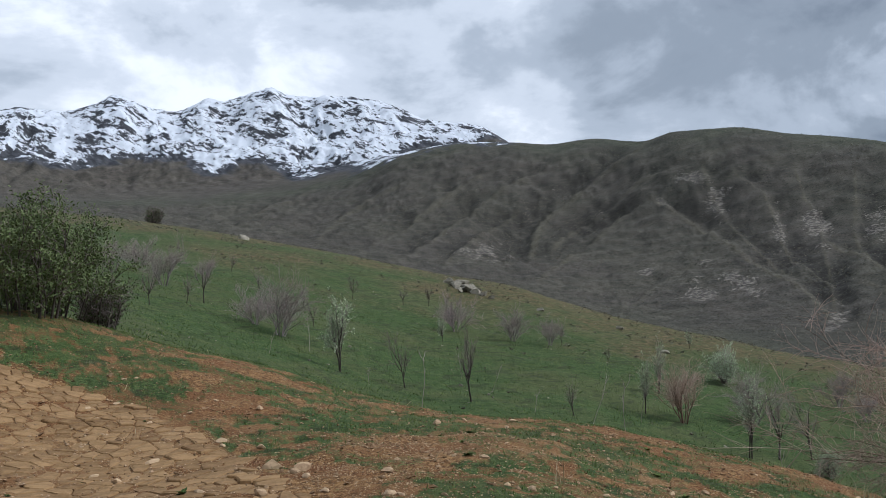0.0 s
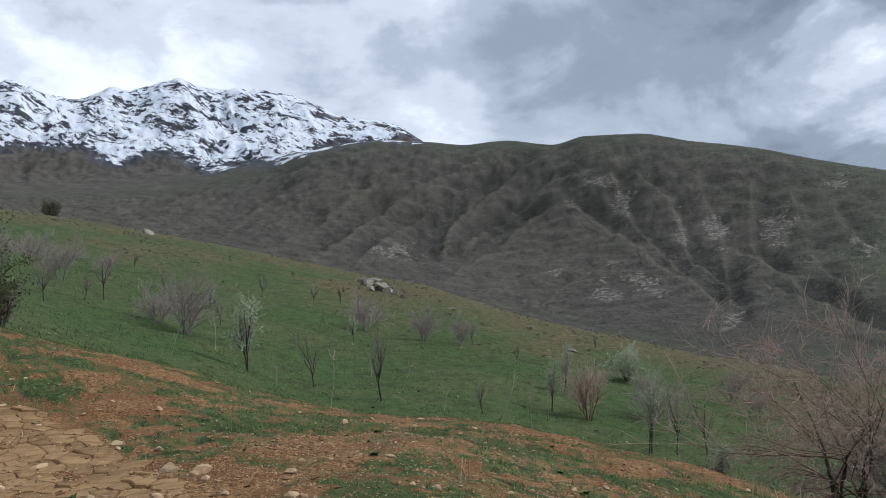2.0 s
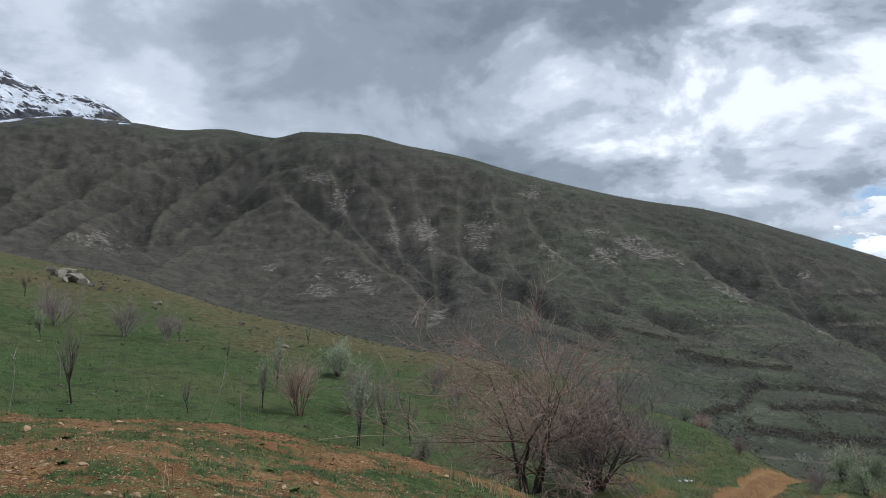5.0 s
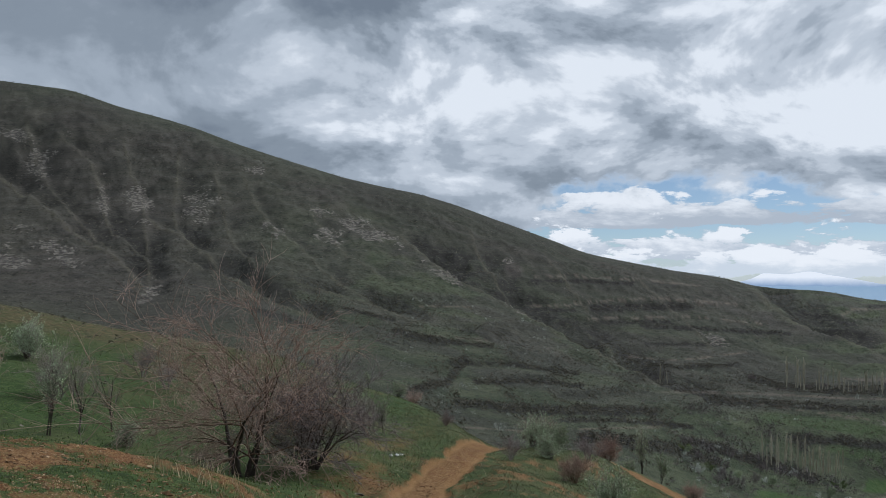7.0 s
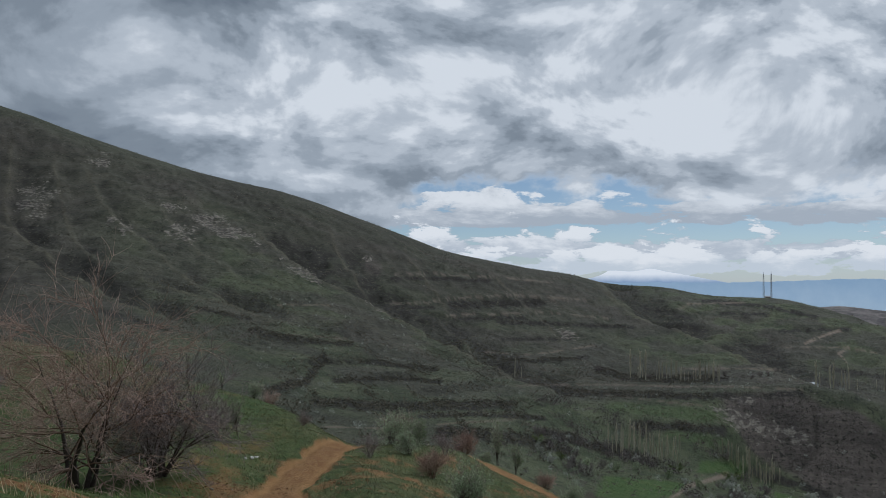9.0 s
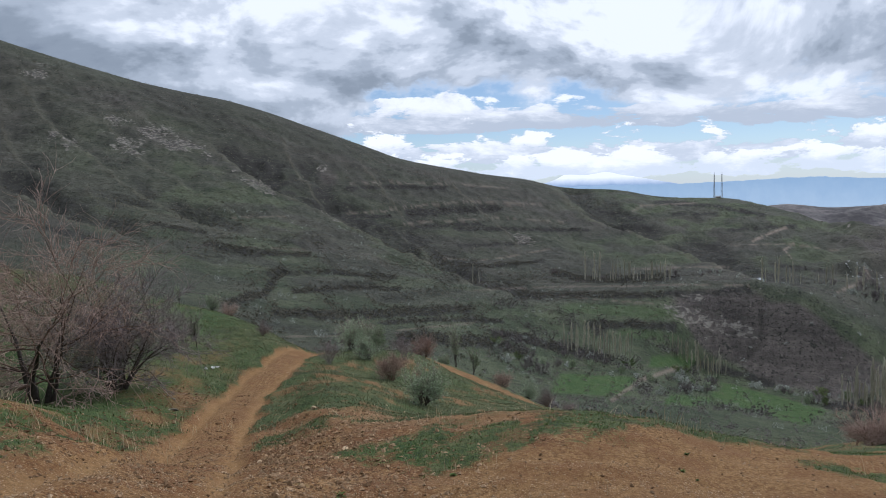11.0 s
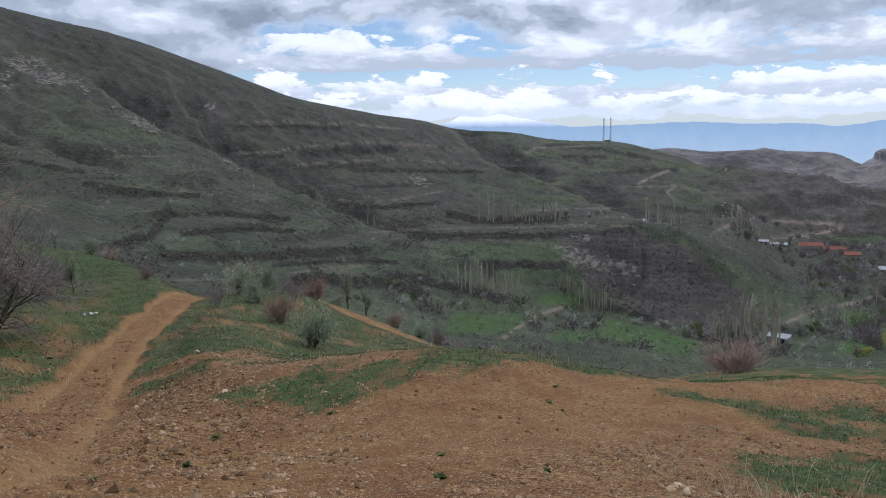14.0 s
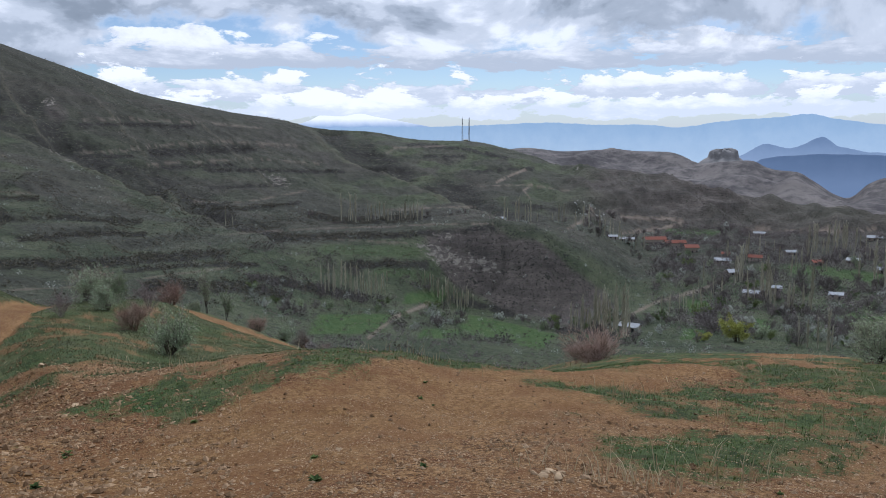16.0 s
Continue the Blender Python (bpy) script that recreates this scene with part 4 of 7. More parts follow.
    green = blend(add, link, ramp(add, link, n_steps, (0.56, 0.0), (0.60, 0.55)), green, (0.030, 0.028, 0.016))
    green = blend(add, link, ramp(add, link, noise_at(add, link, 2.6, 4, 0.75), (0.64, 0.0), (0.70, 0.75)), green, (0.20, 0.205, 0.125))
    n_tuss = noise_at(add, link, 1.7, 6, 0.74)
    green = blend(add, link, ramp(add, link, n_tuss, (0.55, 0.0), (0.61, 0.8)), green, (0.024, 0.038, 0.012))
    green = blend(add, link, ramp(add, link, n_tuss, (0.38, 0.6), (0.44, 0.0)), green, (0.105, 0.135, 0.048))
    withered = ramp(add, link, n_tuss, (0.40, (0.175, 0.125, 0.070)), (0.49, (0.105, 0.083, 0.040)), (0.58, (0.042, 0.044, 0.018)))
    green = blend(add, link, calc(add, link, "MULTIPLY", k["dry"], ramp(add, link, n_mid, (0.40, 0.15), (0.54, 0.95))), green, withered)
    edge = ramp(add, link, calc(add, link, "ADD", k["grass"], calc(add, link, "MULTIPLY", calc(add, link, "SUBTRACT", n_fine, 0.5), 1.5)), (0.36, 0.0), (0.66, 1.0))
    near_col = blend(add, link, edge, soil, green)
    # grazed slopes with dark scrub, brown earth and pale rock, and with shade and haze painted into the colour
    streak = add("ShaderNodeMapping")
    streak.inputs["Scale"].default_value = (0.10, 0.10, 1.1)
    link(add("ShaderNodeTexCoord").outputs["Object"], streak.inputs["Vector"])
    n_streak = noise_at(add, link, 0.5, 9, 0.72, streak.outputs[0])
    hill = ramp(add, link, n_hill, (0.36, (0.056, 0.060, 0.042)), (0.50, (0.077, 0.083, 0.055)), (0.64, (0.100, 0.102, 0.071)))
    hill = blend(add, link, ramp(add, link, n_vast, (0.46, 0.0), (0.58, 0.4)), hill, (0.080, 0.071, 0.064))
    # shade of the shoulder, painted in as dark brown
    hill = blend(add, link, calc(add, link, "MULTIPLY", k["shoulder_shade"], 0.7), hill, ramp(add, link, n_clump, (0.40, (0.040, 0.038, 0.031)), (0.60, (0.074, 0.068, 0.054))))
    hill = blend(add, link, ramp(add, link, n_streak, (0.53, 0.0), (0.58, 0.22)), hill, (0.046, 0.043, 0.036))
    hill = blend(add, link, ramp(add, link, n_streak, (0.42, 0.15), (0.46, 0.0)), hill, (0.125, 0.122, 0.086))
    dip = add("ShaderNodeMapping")
    dip.inputs["Rotation"].default_value = (radians(16), radians(14), 0)
    dip.inputs["Scale"].default_value = (0.05, 0.05, 0.62)
    link(add("ShaderNodeTexCoord").outputs["Object"], dip.inputs["Vector"])
    n_bed = noise_at(add, link, 1.0, 7, 0.72, dip.outputs[0], 0.2)
    # brown earth, and on the western slopes the painted haze tint
    hill = blend(add, link, calc(add, link, "MULTIPLY", k["brown_and_haze"], 0.9), hill, ramp(add, link, calc(add, link, "ADD", calc(add, link, "MULTIPLY", n_bed, 0.25), calc(add, link, "ADD", calc(add, link, "MULTIPLY", n_hill, 0.35), calc(add, link, "MULTIPLY", n_clump, 0.40))), (0.42, (0.060, 0.050, 0.046)), (0.50, (0.106, 0.088, 0.078)), (0.58, (0.180, 0.148, 0.127))))
    hill = blend(add, link, calc(add, link, "MULTIPLY", k["lush"], 0.6), hill, ramp(add, link, n_hill, (0.40, (0.058, 0.084, 0.036)), (0.58, (0.125, 0.150, 0.074))))
    # darkened by that mask: scrub on the banks, scrub and painted shade in gullies
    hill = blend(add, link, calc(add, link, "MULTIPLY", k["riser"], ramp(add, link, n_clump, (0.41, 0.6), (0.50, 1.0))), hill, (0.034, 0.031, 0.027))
    hill = blend(add, link, ramp(add, link, n_clump, (0.58, 0.0), (0.605, 0.8)), hill, (0.027, 0.029, 0.023))
    hill = blend(add, link, ramp(add, link, n_clump, (0.39, 0.55), (0.42, 0.0)), hill, (0.140, 0.132, 0.100))
    hill = blend(add, link, calc(add, link, "MULTIPLY", k["crest"], 0.55), hill, ramp(add, link, n_clump, (0.42, (0.105, 0.098, 0.064)), (0.58, (0.185, 0.165, 0.115))))
    n_dots = noise_at(add, link, 0.55, 5, 0.66)
    hill = blend(add, link, ramp(add, link, n_dots, (0.575, 0.0), (0.60, 0.85)), hill, (0.030, 0.029, 0.023))
    hill = blend(add, link, ramp(add, link, n_dots, (0.36, 0.55), (0.39, 0.0)), hill, (0.145, 0.140, 0.100))
    stone = ramp(add, link, n_strata, (0.42, (0.050, 0.043, 0.039)), (0.50, (0.120, 0.106, 0.092)), (0.57, (0.29, 0.26, 0.215)))
    rocky = ramp(add, link, calc(add, link, "ADD", k["rock"], calc(add, link, "MULTIPLY", calc(add, link, "SUBTRACT", n_strata, 0.5), 4.2)), (0.60, 0.0), (0.74, 0.9))
    hill = blend(add, link, rocky, hill, stone)
    # far dry hills: tan made paler and greyer to paint in haze and sun
    hazed_hill = ramp(add, link, calc(add, link, "ADD", calc(add, link, "MULTIPLY", n_hill, 0.5), calc(add, link, "MULTIPLY", n_vast, 0.5)), (0.42, (0.090, 0.082, 0.083)), (0.50, (0.145, 0.130, 0.126)), (0.58, (0.235, 0.208, 0.192)))
    hill = blend(add, link, k["hazed_tan"], hill, hazed_hill)
    fields = blend(add, link, ramp(add, link, n_clump, (0.40, 0.0), (0.60, 1.0)), (0.050, 0.100, 0.028), (0.092, 0.135, 0.046))
    hill = blend(add, link, k["field"], hill, fields)
    hill = blend(add, link, calc(add, link, "MULTIPLY", k["bare"], 0.9), hill, (0.26, 0.205, 0.160))
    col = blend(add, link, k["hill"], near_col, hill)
    # snow lies thick, but for the rock faces that stand out of it
    slant = add("ShaderNodeMapping")
    slant.vector_type = "TEXTURE"
    slant.inputs["Rotation"].default_value = (0, radians(34), 0)
    slant.inputs["Scale"].default_value = (3.0, 1.6, 1.0)
    link(add("ShaderNodeTexCoord").outputs["Object"], slant.inputs["Vector"])
    n_crag = noise_at(add, link, 0.055, 11, 0.76, slant.outputs[0])
    n_face = noise_at(add, link, 0.0125, 4, 0.55, slant.outputs[0], 0.3)
    crag = ramp(add, link, n_crag, (0.42, (0.040, 0.043, 0.051)), (0.58, (0.105, 0.109, 0.122)))
    col = blend(add, link, ramp(add, link, k["snow"], (0.0, 0.0), (0.25, 0.9)), col, crag)
    drift = calc(add, link, "ADD", k["snow"], calc(add, link, "MULTIPLY", calc(add, link, "SUBTRACT", n_crag, 0.5), 4.2))
    drift = calc(add, link, "ADD", drift, calc(add, link, "MULTIPLY", calc(add, link, "SUBTRACT", n_face, 0.5), 2.6))
    drift = calc(add, link, "SUBTRACT", drift, calc(add, link, "MULTIPLY", k["bluff"], 0.30))
    snow_f = calc(add, link, "MULTIPLY", ramp(add, link, drift, (0.72, 0.0), (0.82, 1.0)), ramp(add, link, k["snow"], (0.05, 0.0), (0.2, 1.0)))
    col = blend(add, link, snow_f, col, (0.70, 0.73, 0.78))
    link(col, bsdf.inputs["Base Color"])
    bsdf.inputs["Roughness"].default_value = 0.95
    bsdf.inputs["Specular IOR Level"].default_value = 0.12
    b0 = add("ShaderNodeBump", Strength=1.0, Distance=0.022)
    link(n_grit, b0.inputs["Height"])
    b1 = add("ShaderNodeBump", Strength=0.7, Distance=0.014)
    link(n_fine, b1.inputs["Height"])
    link(b0.outputs[0], b1.inputs["Normal"])
    b2 = add("ShaderNodeBump", Strength=1.0, Distance=2.4)
    link(calc(add, link, "MULTIPLY", n_clump, k["hill"]), b2.inputs["Height"])
    link(b1.outputs[0], b2.inputs["Normal"])
    link(b2.outputs[0], bsdf.inputs["Normal"])
    return m


def plain(name, dark, light, scale=6.0, rough=0.9, metal=0.0, relief=0.0, vary=0.0):
    """A matt surface between two colours, uneven at two scales, differing from piece to piece."""
    m, add, link, bsdf = material(name)
    n = calc(add, link, "ADD", calc(add, link, "MULTIPLY", noise_at(add, link, scale, 6, 0.65), 0.6),
             calc(add, link, "MULTIPLY", noise_at(add, link, scale * 7, 4, 0.7), 0.4))
    if vary:
        info = add("ShaderNodeObjectInfo").outputs["Random"]
        isle = add("ShaderNodeNewGeometry").outputs["Random Per Island"]
        each = calc(add, link, "ADD", calc(add, link, "MULTIPLY", info, 0.5), calc(add, link, "MULTIPLY", isle, 0.5))
        n = calc(add, link, "ADD", n, calc(add, link, "MULTIPLY", calc(add, link, "SUBTRACT", each, 0.5), vary))
    link(ramp(add, link, n, (0.32, dark), (0.68, light)), bsdf.inputs["Base Color"])
    bsdf.inputs["Roughness"].default_value = rough
    bsdf.inputs["Metallic"].default_value = metal
    bsdf.inputs["Specular IOR Level"].default_value = 0.2
    if relief:
        bump(add, link, bsdf, n, 0.8, relief)
    return m


BARK = plain("grey_brown_bark", (0.030, 0.024, 0.020), (0.105, 0.085, 0.070), 9, relief=0.01)
BARK_RED = plain("reddish_bark", (0.070, 0.043, 0.031), (0.25, 0.155, 0.110), 7, relief=0.01, vary=0.5)
TWIG = plain("lilac_grey_twigs", (0.23, 0.175, 0.165), (0.48, 0.385, 0.37), 5, vary=0.5)
TWIG_RED = plain("reddish_twigs", (0.26, 0.17, 0.135), (0.60, 0.44, 0.36), 5, vary=0.5)
TWIG_DARK = plain("dark_twigs", (0.125, 0.098, 0.088), (0.32, 0.26, 0.235), 5, vary=0.5)
POPLAR = plain("pale_poplar_bark", (0.36, 0.325, 0.24), (0.62, 0.57, 0.44), 2, vary=0.5)
LEAF = plain("fresh_green_leaves", (0.090, 0.125, 0.045), (0.24, 0.29, 0.11), 3, vary=0.8)
LEAF_PALE = plain("pale_opening_leaves", (0.22, 0.27, 0.15), (0.48, 0.53, 0.36), 3, vary=0.8)
LEAF_YELLOW = plain("yellow_green_leaves", (0.30, 0.31, 0.07), (0.56, 0.55, 0.17), 3, vary=0.8)
BLOSSOM = plain("white_blossom", (0.34, 0.36, 0.29), (0.66, 0.67, 0.60), 3, vary=0.8)
BLADE = plain("grass_blades", (0.042, 0.072, 0.018), (0.165, 0.215, 0.066), 2, vary=0.9)
STRAW = plain("dry_straw", (0.34, 0.26, 0.15), (0.62, 0.52, 0.34), 3, vary=0.8)
STONE = plain("earth_stained_stone", (0.190, 0.115, 0.060), (0.50, 0.355, 0.215), 5, relief=0.01, vary=0.8)
STONE_EARTH = plain("brown_broken_stone", (0.175, 0.102, 0.050), (0.43, 0.285, 0.160), 5, relief=0.01, vary=0.9)
STONE_GREY = plain("grey_lichened_stone", (0.085, 0.075, 0.055), (0.40, 0.36, 0.28), 4, relief=0.02, vary=0.4)
SLAB = plain("tan_bedrock", (0.140, 0.078, 0.032), (0.325, 0.200, 0.092), 5, relief=0.010, vary=0.45)
WHITE = plain("whitewash", (0.55, 0.53, 0.50), (0.80, 0.79, 0.76), 3)
PLASTER = plain("worn_plaster", (0.27, 0.22, 0.18), (0.50, 0.43, 0.36), 1.5, vary=0.8)
ROOF_RED = plain("red_roof_sheets", (0.17, 0.055, 0.035), (0.34, 0.13, 0.09), 1.2, vary=0.4)
ROOF_METAL = plain("grey_metal_roof", (0.24, 0.255, 0.27), (0.46, 0.475, 0.49), 1.0, rough=0.6, metal=0.0, vary=0.5)
DARK = plain("dark_window", (0.012, 0.013, 0.016), (0.03, 0.032, 0.036), 2, rough=0.3)
STEEL = plain("galvanised_steel", (0.22, 0.22, 0.24), (0.38, 0.38, 0.40), 2, rough=0.6)
BLADE_GREY = plain("grey_green_blades", (0.075, 0.088, 0.042), (0.215, 0.225, 0.125), 2, vary=0.9)
SCRUB_DARK = plain("brown_scrub", (0.058, 0.050, 0.042), (0.165, 0.144, 0.118), 0.5, vary=0.9)
THICKET = plain("dark_purplish_thicket", (0.120, 0.102, 0.096), (0.285, 0.245, 0.230), 3, vary=0.6)
TWIG_VALLEY = plain("purplish_grey_twigs", (0.165, 0.135, 0.130), (0.36, 0.305, 0.295), 3, vary=0.6)
LEAF_DARK = plain("dark_green_leaves", (0.046, 0.066, 0.026), (0.150, 0.190, 0.074), 3, vary=0.8)
LEAF_MIX = plain("grey_green_leaves", (0.27, 0.34, 0.19), (0.62, 0.68, 0.49), 3, vary=0.8)
SCRUB = plain("dark_scrub", (0.088, 0.082, 0.060), (0.225, 0.205, 0.150), 0.5, vary=0.9)
SCRUB_PALE = plain("pale_flowering_scrub", (0.28, 0.30, 0.24), (0.58, 0.59, 0.52), 0.5, vary=0.9)


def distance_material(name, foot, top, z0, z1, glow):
    """Far land seen through much air: a pale blue backdrop, the haze painted in as a glow."""
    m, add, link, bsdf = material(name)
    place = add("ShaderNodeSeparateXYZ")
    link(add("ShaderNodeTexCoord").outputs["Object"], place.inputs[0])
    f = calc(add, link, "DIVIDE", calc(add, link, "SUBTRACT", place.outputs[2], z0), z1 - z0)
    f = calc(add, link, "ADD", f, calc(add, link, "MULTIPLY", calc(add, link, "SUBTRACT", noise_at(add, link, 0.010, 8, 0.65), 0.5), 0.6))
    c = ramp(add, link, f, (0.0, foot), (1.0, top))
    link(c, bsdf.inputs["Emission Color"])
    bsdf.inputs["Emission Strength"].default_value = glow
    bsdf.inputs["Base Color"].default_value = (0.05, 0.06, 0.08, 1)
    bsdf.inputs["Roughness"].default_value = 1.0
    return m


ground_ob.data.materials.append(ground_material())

# ------------------------------------------------------------- makers
def mesh_of(name, verts, faces, mat=None, shade=True):
    me = bpy.data.meshes.new(name)
    verts, faces = np.asarray(verts, np.float32).reshape(-1, 3), np.asarray(faces, np.int32)
    n, k = faces.shape
    me.vertices.add(len(verts))
    me.vertices.foreach_set("co", verts.ravel())
    me.loops.add(n * k)
    me.loops.foreach_set("vertex_index", faces.ravel())
    me.polygons.add(n)
    me.polygons.foreach_set("loop_start", np.arange(0, n * k, k, dtype=np.int32))
    me.polygons.foreach_set("use_smooth", np.full(n, shade))
    me.update(calc_edges=True)
    if mat:
        me.materials.append(mat)
    return me


def part(name, me, parent, label=""):
    ob = new(name, me)
    ob.parent = parent
    return tagged(ob, label)


def thing(name, label, category, group="", kind=""):
    return tagged(new(name), label, category, group, kind)


def unit(v):
    return v / np.maximum(np.linalg.norm(v, axis=-1, keepdims=True), 1e-9)


def tubes(P, R, sides=4):
    """Round stems along many bent lines at once: P (m, n, 3), R (m, n)."""
    m, n = R.shape
    T = unit(np.gradient(P, axis=1))
    ref = np.where(np.abs(T[..., 2:3]) > 0.8, [1.0, 0, 0], [0, 0, 1.0])
    U = unit(np.cross(T, ref))
    V = np.cross(T, U)
    a = np.arange(sides) * 2 * np.pi / sides
    ring = P[:, :, None] + R[:, :, None, None] * (np.cos(a)[:, None] * U[:, :, None] + np.sin(a)[:, None] * V[:, :, None])
    i = np.arange(m * n * sides).reshape(m, n, sides)
    j = np.roll(i, -1, axis=2)
    f = np.stack([i[:, :-1], j[:, :-1], j[:, 1:], i[:, 1:]], -1).reshape(-1, 4)
    return ring.reshape(-1, 3), f


def stems(rng, start, way, length, radius, n=6, rise=0.0, wobble=0.12, taper=0.35):
    """Bent stems from their starts; rise bends them up (or, below 0, down)."""
    m = len(start)
    P = np.empty((m, n, 3))
    P[:, 0] = start
    d = unit(np.asarray(way, float))
    step = np.asarray(length, float)[:, None] / (n - 1)
    for k in range(1, n):
        P[:, k] = P[:, k - 1] + d * step
        d = unit(d + np.array([0, 0, rise]) + rng.normal(0, wobble, (m, 3)))
    R = np.asarray(radius, float)[:, None] * np.linspace(1, taper, n)[None]
    return P, R


def shoots(rng, P, R, count, where, angle, ratio, n=5, rise=0.05, wobble=0.15, thin=0.6, least=0.004, taper=0.35):
    """Side shoots off stems."""
    m, k = R.shape
    i = np.repeat(np.arange(m), count)
    t = rng.uniform(where[0], where[1], len(i)) * (k - 1)
    j = np.minimum(t.astype(int), k - 2)
    u = (t - j)[:, None]
    at0 = P[i, j] * (1 - u) + P[i, j + 1] * u
    T = unit(P[i, j + 1] - P[i, j])
    side = unit(np.cross(T, rng.normal(size=T.shape)))
    a = np.radians(rng.uniform(angle[0], angle[1], len(i)))[:, None]
    whole = np.linalg.norm(np.diff(P, axis=1), axis=-1).sum(1)
    length = whole[i] * rng.uniform(ratio[0], ratio[1], len(i))
    r0 = np.maximum((R[i, j] * thin), least)
    return stems(rng, at0, np.cos(a) * T + np.sin(a) * side, length, r0, n, rise, wobble, taper)


def cards(rng, P, count, size, spread, where=(0.3, 1.0), stretch=1.5):
    """Small leaves or petals, turned every way, strewn along stems."""
    m, k = P.shape[:2]
    i = rng.integers(0, m, count)
    t = rng.uniform(where[0], where[1], count) * (k - 1)
    j = np.minimum(t.astype(int), k - 2)
    u = (t - j)[:, None]
    c = P[i, j] * (1 - u) + P[i, j + 1] * u + rng.normal(0, spread, (count, 3))
    a = unit(rng.normal(size=(count, 3)))
    b = unit(np.cross(a, rng.normal(size=(count, 3))))
    s = size * rng.uniform(0.6, 1.4, (count, 1))
    q = np.stack([c - a * s * stretch, c + b * s * 0.6, c + a * s * stretch, c - b * s * 0.6], 1)
    return q.reshape(-1, 3), np.arange(count * 4).reshape(-1, 4)


def branchy(name, label, category, group, seed, tall, trunks=1, spread=0.25, trunk_r=0.05, trunk_share=0.45, limbs=5, boughs=5, twigs=6,
            limb_angle=(25, 55), from_low=0.5, rise=0.06, twig_mat=None, bark=None, leaves=0, leaf_size=0.03, leaf_mat=None, twig_r=0.006, droop=0.0, lean=0.05, slim=1.0):
    """A tree or shrub: trunk or several stems, limbs, twigs, and leaves or blossom where it has them."""
    rng = np.random.default_rng(seed)
    th = thing(name, label, category, group)
    a = rng.uniform(0, 2 * np.pi, trunks)
    s = spread * rng.uniform(0.3, 1.0, trunks) if trunks > 1 else np.array([lean])
    way = np.stack([np.cos(a) * s, np.sin(a) * s, np.ones(trunks)], -1)
    start = np.stack([np.cos(a), np.sin(a), 0 * a], -1) * (0.05 * (trunks > 1)) * tall * rng.uniform(0.2, 1, (trunks, 1)) - [0, 0, 0.06]
    P0, R0 = stems(rng, start, way, tall * trunk_share * rng.uniform(0.8, 1.1, trunks), trunk_r * rng.uniform(0.7, 1.1, trunks), 7, 0.02, 0.09, 0.6)
    P1, R1 = shoots(rng, P0, R0, limbs, (from_low, 1.0), limb_angle, ((1 - trunk_share) / trunk_share * 0.55, (1 - trunk_share) / trunk_share * 1.0), 7, rise, 0.13, 0.75)
    P2, R2 = shoots(rng, P1, R1, boughs, (0.2, 1.0), (20, 55), (0.3, 0.65), 5, rise - droop, 0.16, 0.6, twig_r)
    P3, R3 = shoots(rng, P2, R2, twigs, (0.15, 1.0), (18, 50), (0.3, 0.7), 3, rise - droop, 0.18, 0.6, twig_r * 0.7)
    for P in (P0, P1, P2, P3):
        P[..., :2] *= slim
    if trunks == 1:
        part("trunk", mesh_of("trunk", *tubes(P0, R0, 7), bark), th)
    else:
        for q in range(trunks):
            part("stem", mesh_of("stem", *tubes(P0[q:q + 1], R0[q:q + 1], 5), bark), th)
    if limbs * trunks <= 3:
        for q in range(len(P1)):
            part("limb", mesh_of("limb", *tubes(P1[q:q + 1], R1[q:q + 1], 5), bark), th)
    else:
        part("crown_frame", mesh_of("crown_frame", *tubes(P1, R1, 5), bark), th)
    v2, f2 = tubes(P2, R2, 3)
    v3, f3 = tubes(P3, R3, 3)
    part("crown", mesh_of("crown", np.concatenate([v2, v3]), np.concatenate([f2, f3 + len(v2)]), twig_mat), th, "spray of thin bare twigs")
    if leaves:
        part("foliage", mesh_of("foliage", *cards(rng, P3, leaves, leaf_size, leaf_size * 1.2), leaf_mat, False), th)
    return th


KINDS = []


def kind(th):
    KINDS.append(th)
    return th


def put(th, az, r, size=1.0, turn=None, sink=0.0, label=""):
    """Sets a copy of a thing on the ground."""
    x, y = at(az, r)
    turn = (az * 37.7 + r * 11.3) % 360 if turn is None else turn
    ob = copy_thing(th, pose(x, y, ground(x, y) - sink, 0, 0, turn) @ Matrix.Scale(size, 4))
    if label:
        ob["label"] = label
    return ob


# ------------------------------------------------------------- the orchard meadow
# each is made one metre tall, and set up at its own height
bare = [kind(branchy("orchard_tree", "young bare fruit tree with dark trunk on green meadow", "tree", "orchard trees", 10 + i, 1.0, 1, trunk_r=0.017, trunk_share=0.42,
                     limbs=6, boughs=7, twigs=6, twig_mat=TWIG_DARK, bark=BARK, twig_r=0.0022, lean=(0.12, -0.30, 0.5, 0.2)[i], slim=0.62)) for i in range(4)]
lilac = [kind(branchy("meadow_shrub", "bare many-stemmed shrub with lilac-grey twigs on meadow", "shrub", "meadow shrubs", 30 + i, 1.0, 8, 0.6, 0.010, 0.45,
                      limbs=5, boughs=6, twigs=7, limb_angle=(12, 45), from_low=0.3, twig_mat=TWIG, bark=TWIG_VALLEY, twig_r=0.0021)) for i in range(3)]
russet = [kind(branchy("russet_shrub", "bare many-stemmed shrub with reddish-brown twigs", "shrub", "meadow shrubs", 40 + i, 1.0, 9, 0.5, 0.010, 0.5,
                       limbs=5, boughs=6, twigs=6, limb_angle=(10, 35), from_low=0.3, twig_mat=TWIG_RED, bark=BARK_RED, twig_r=0.0022)) for i in range(2)]
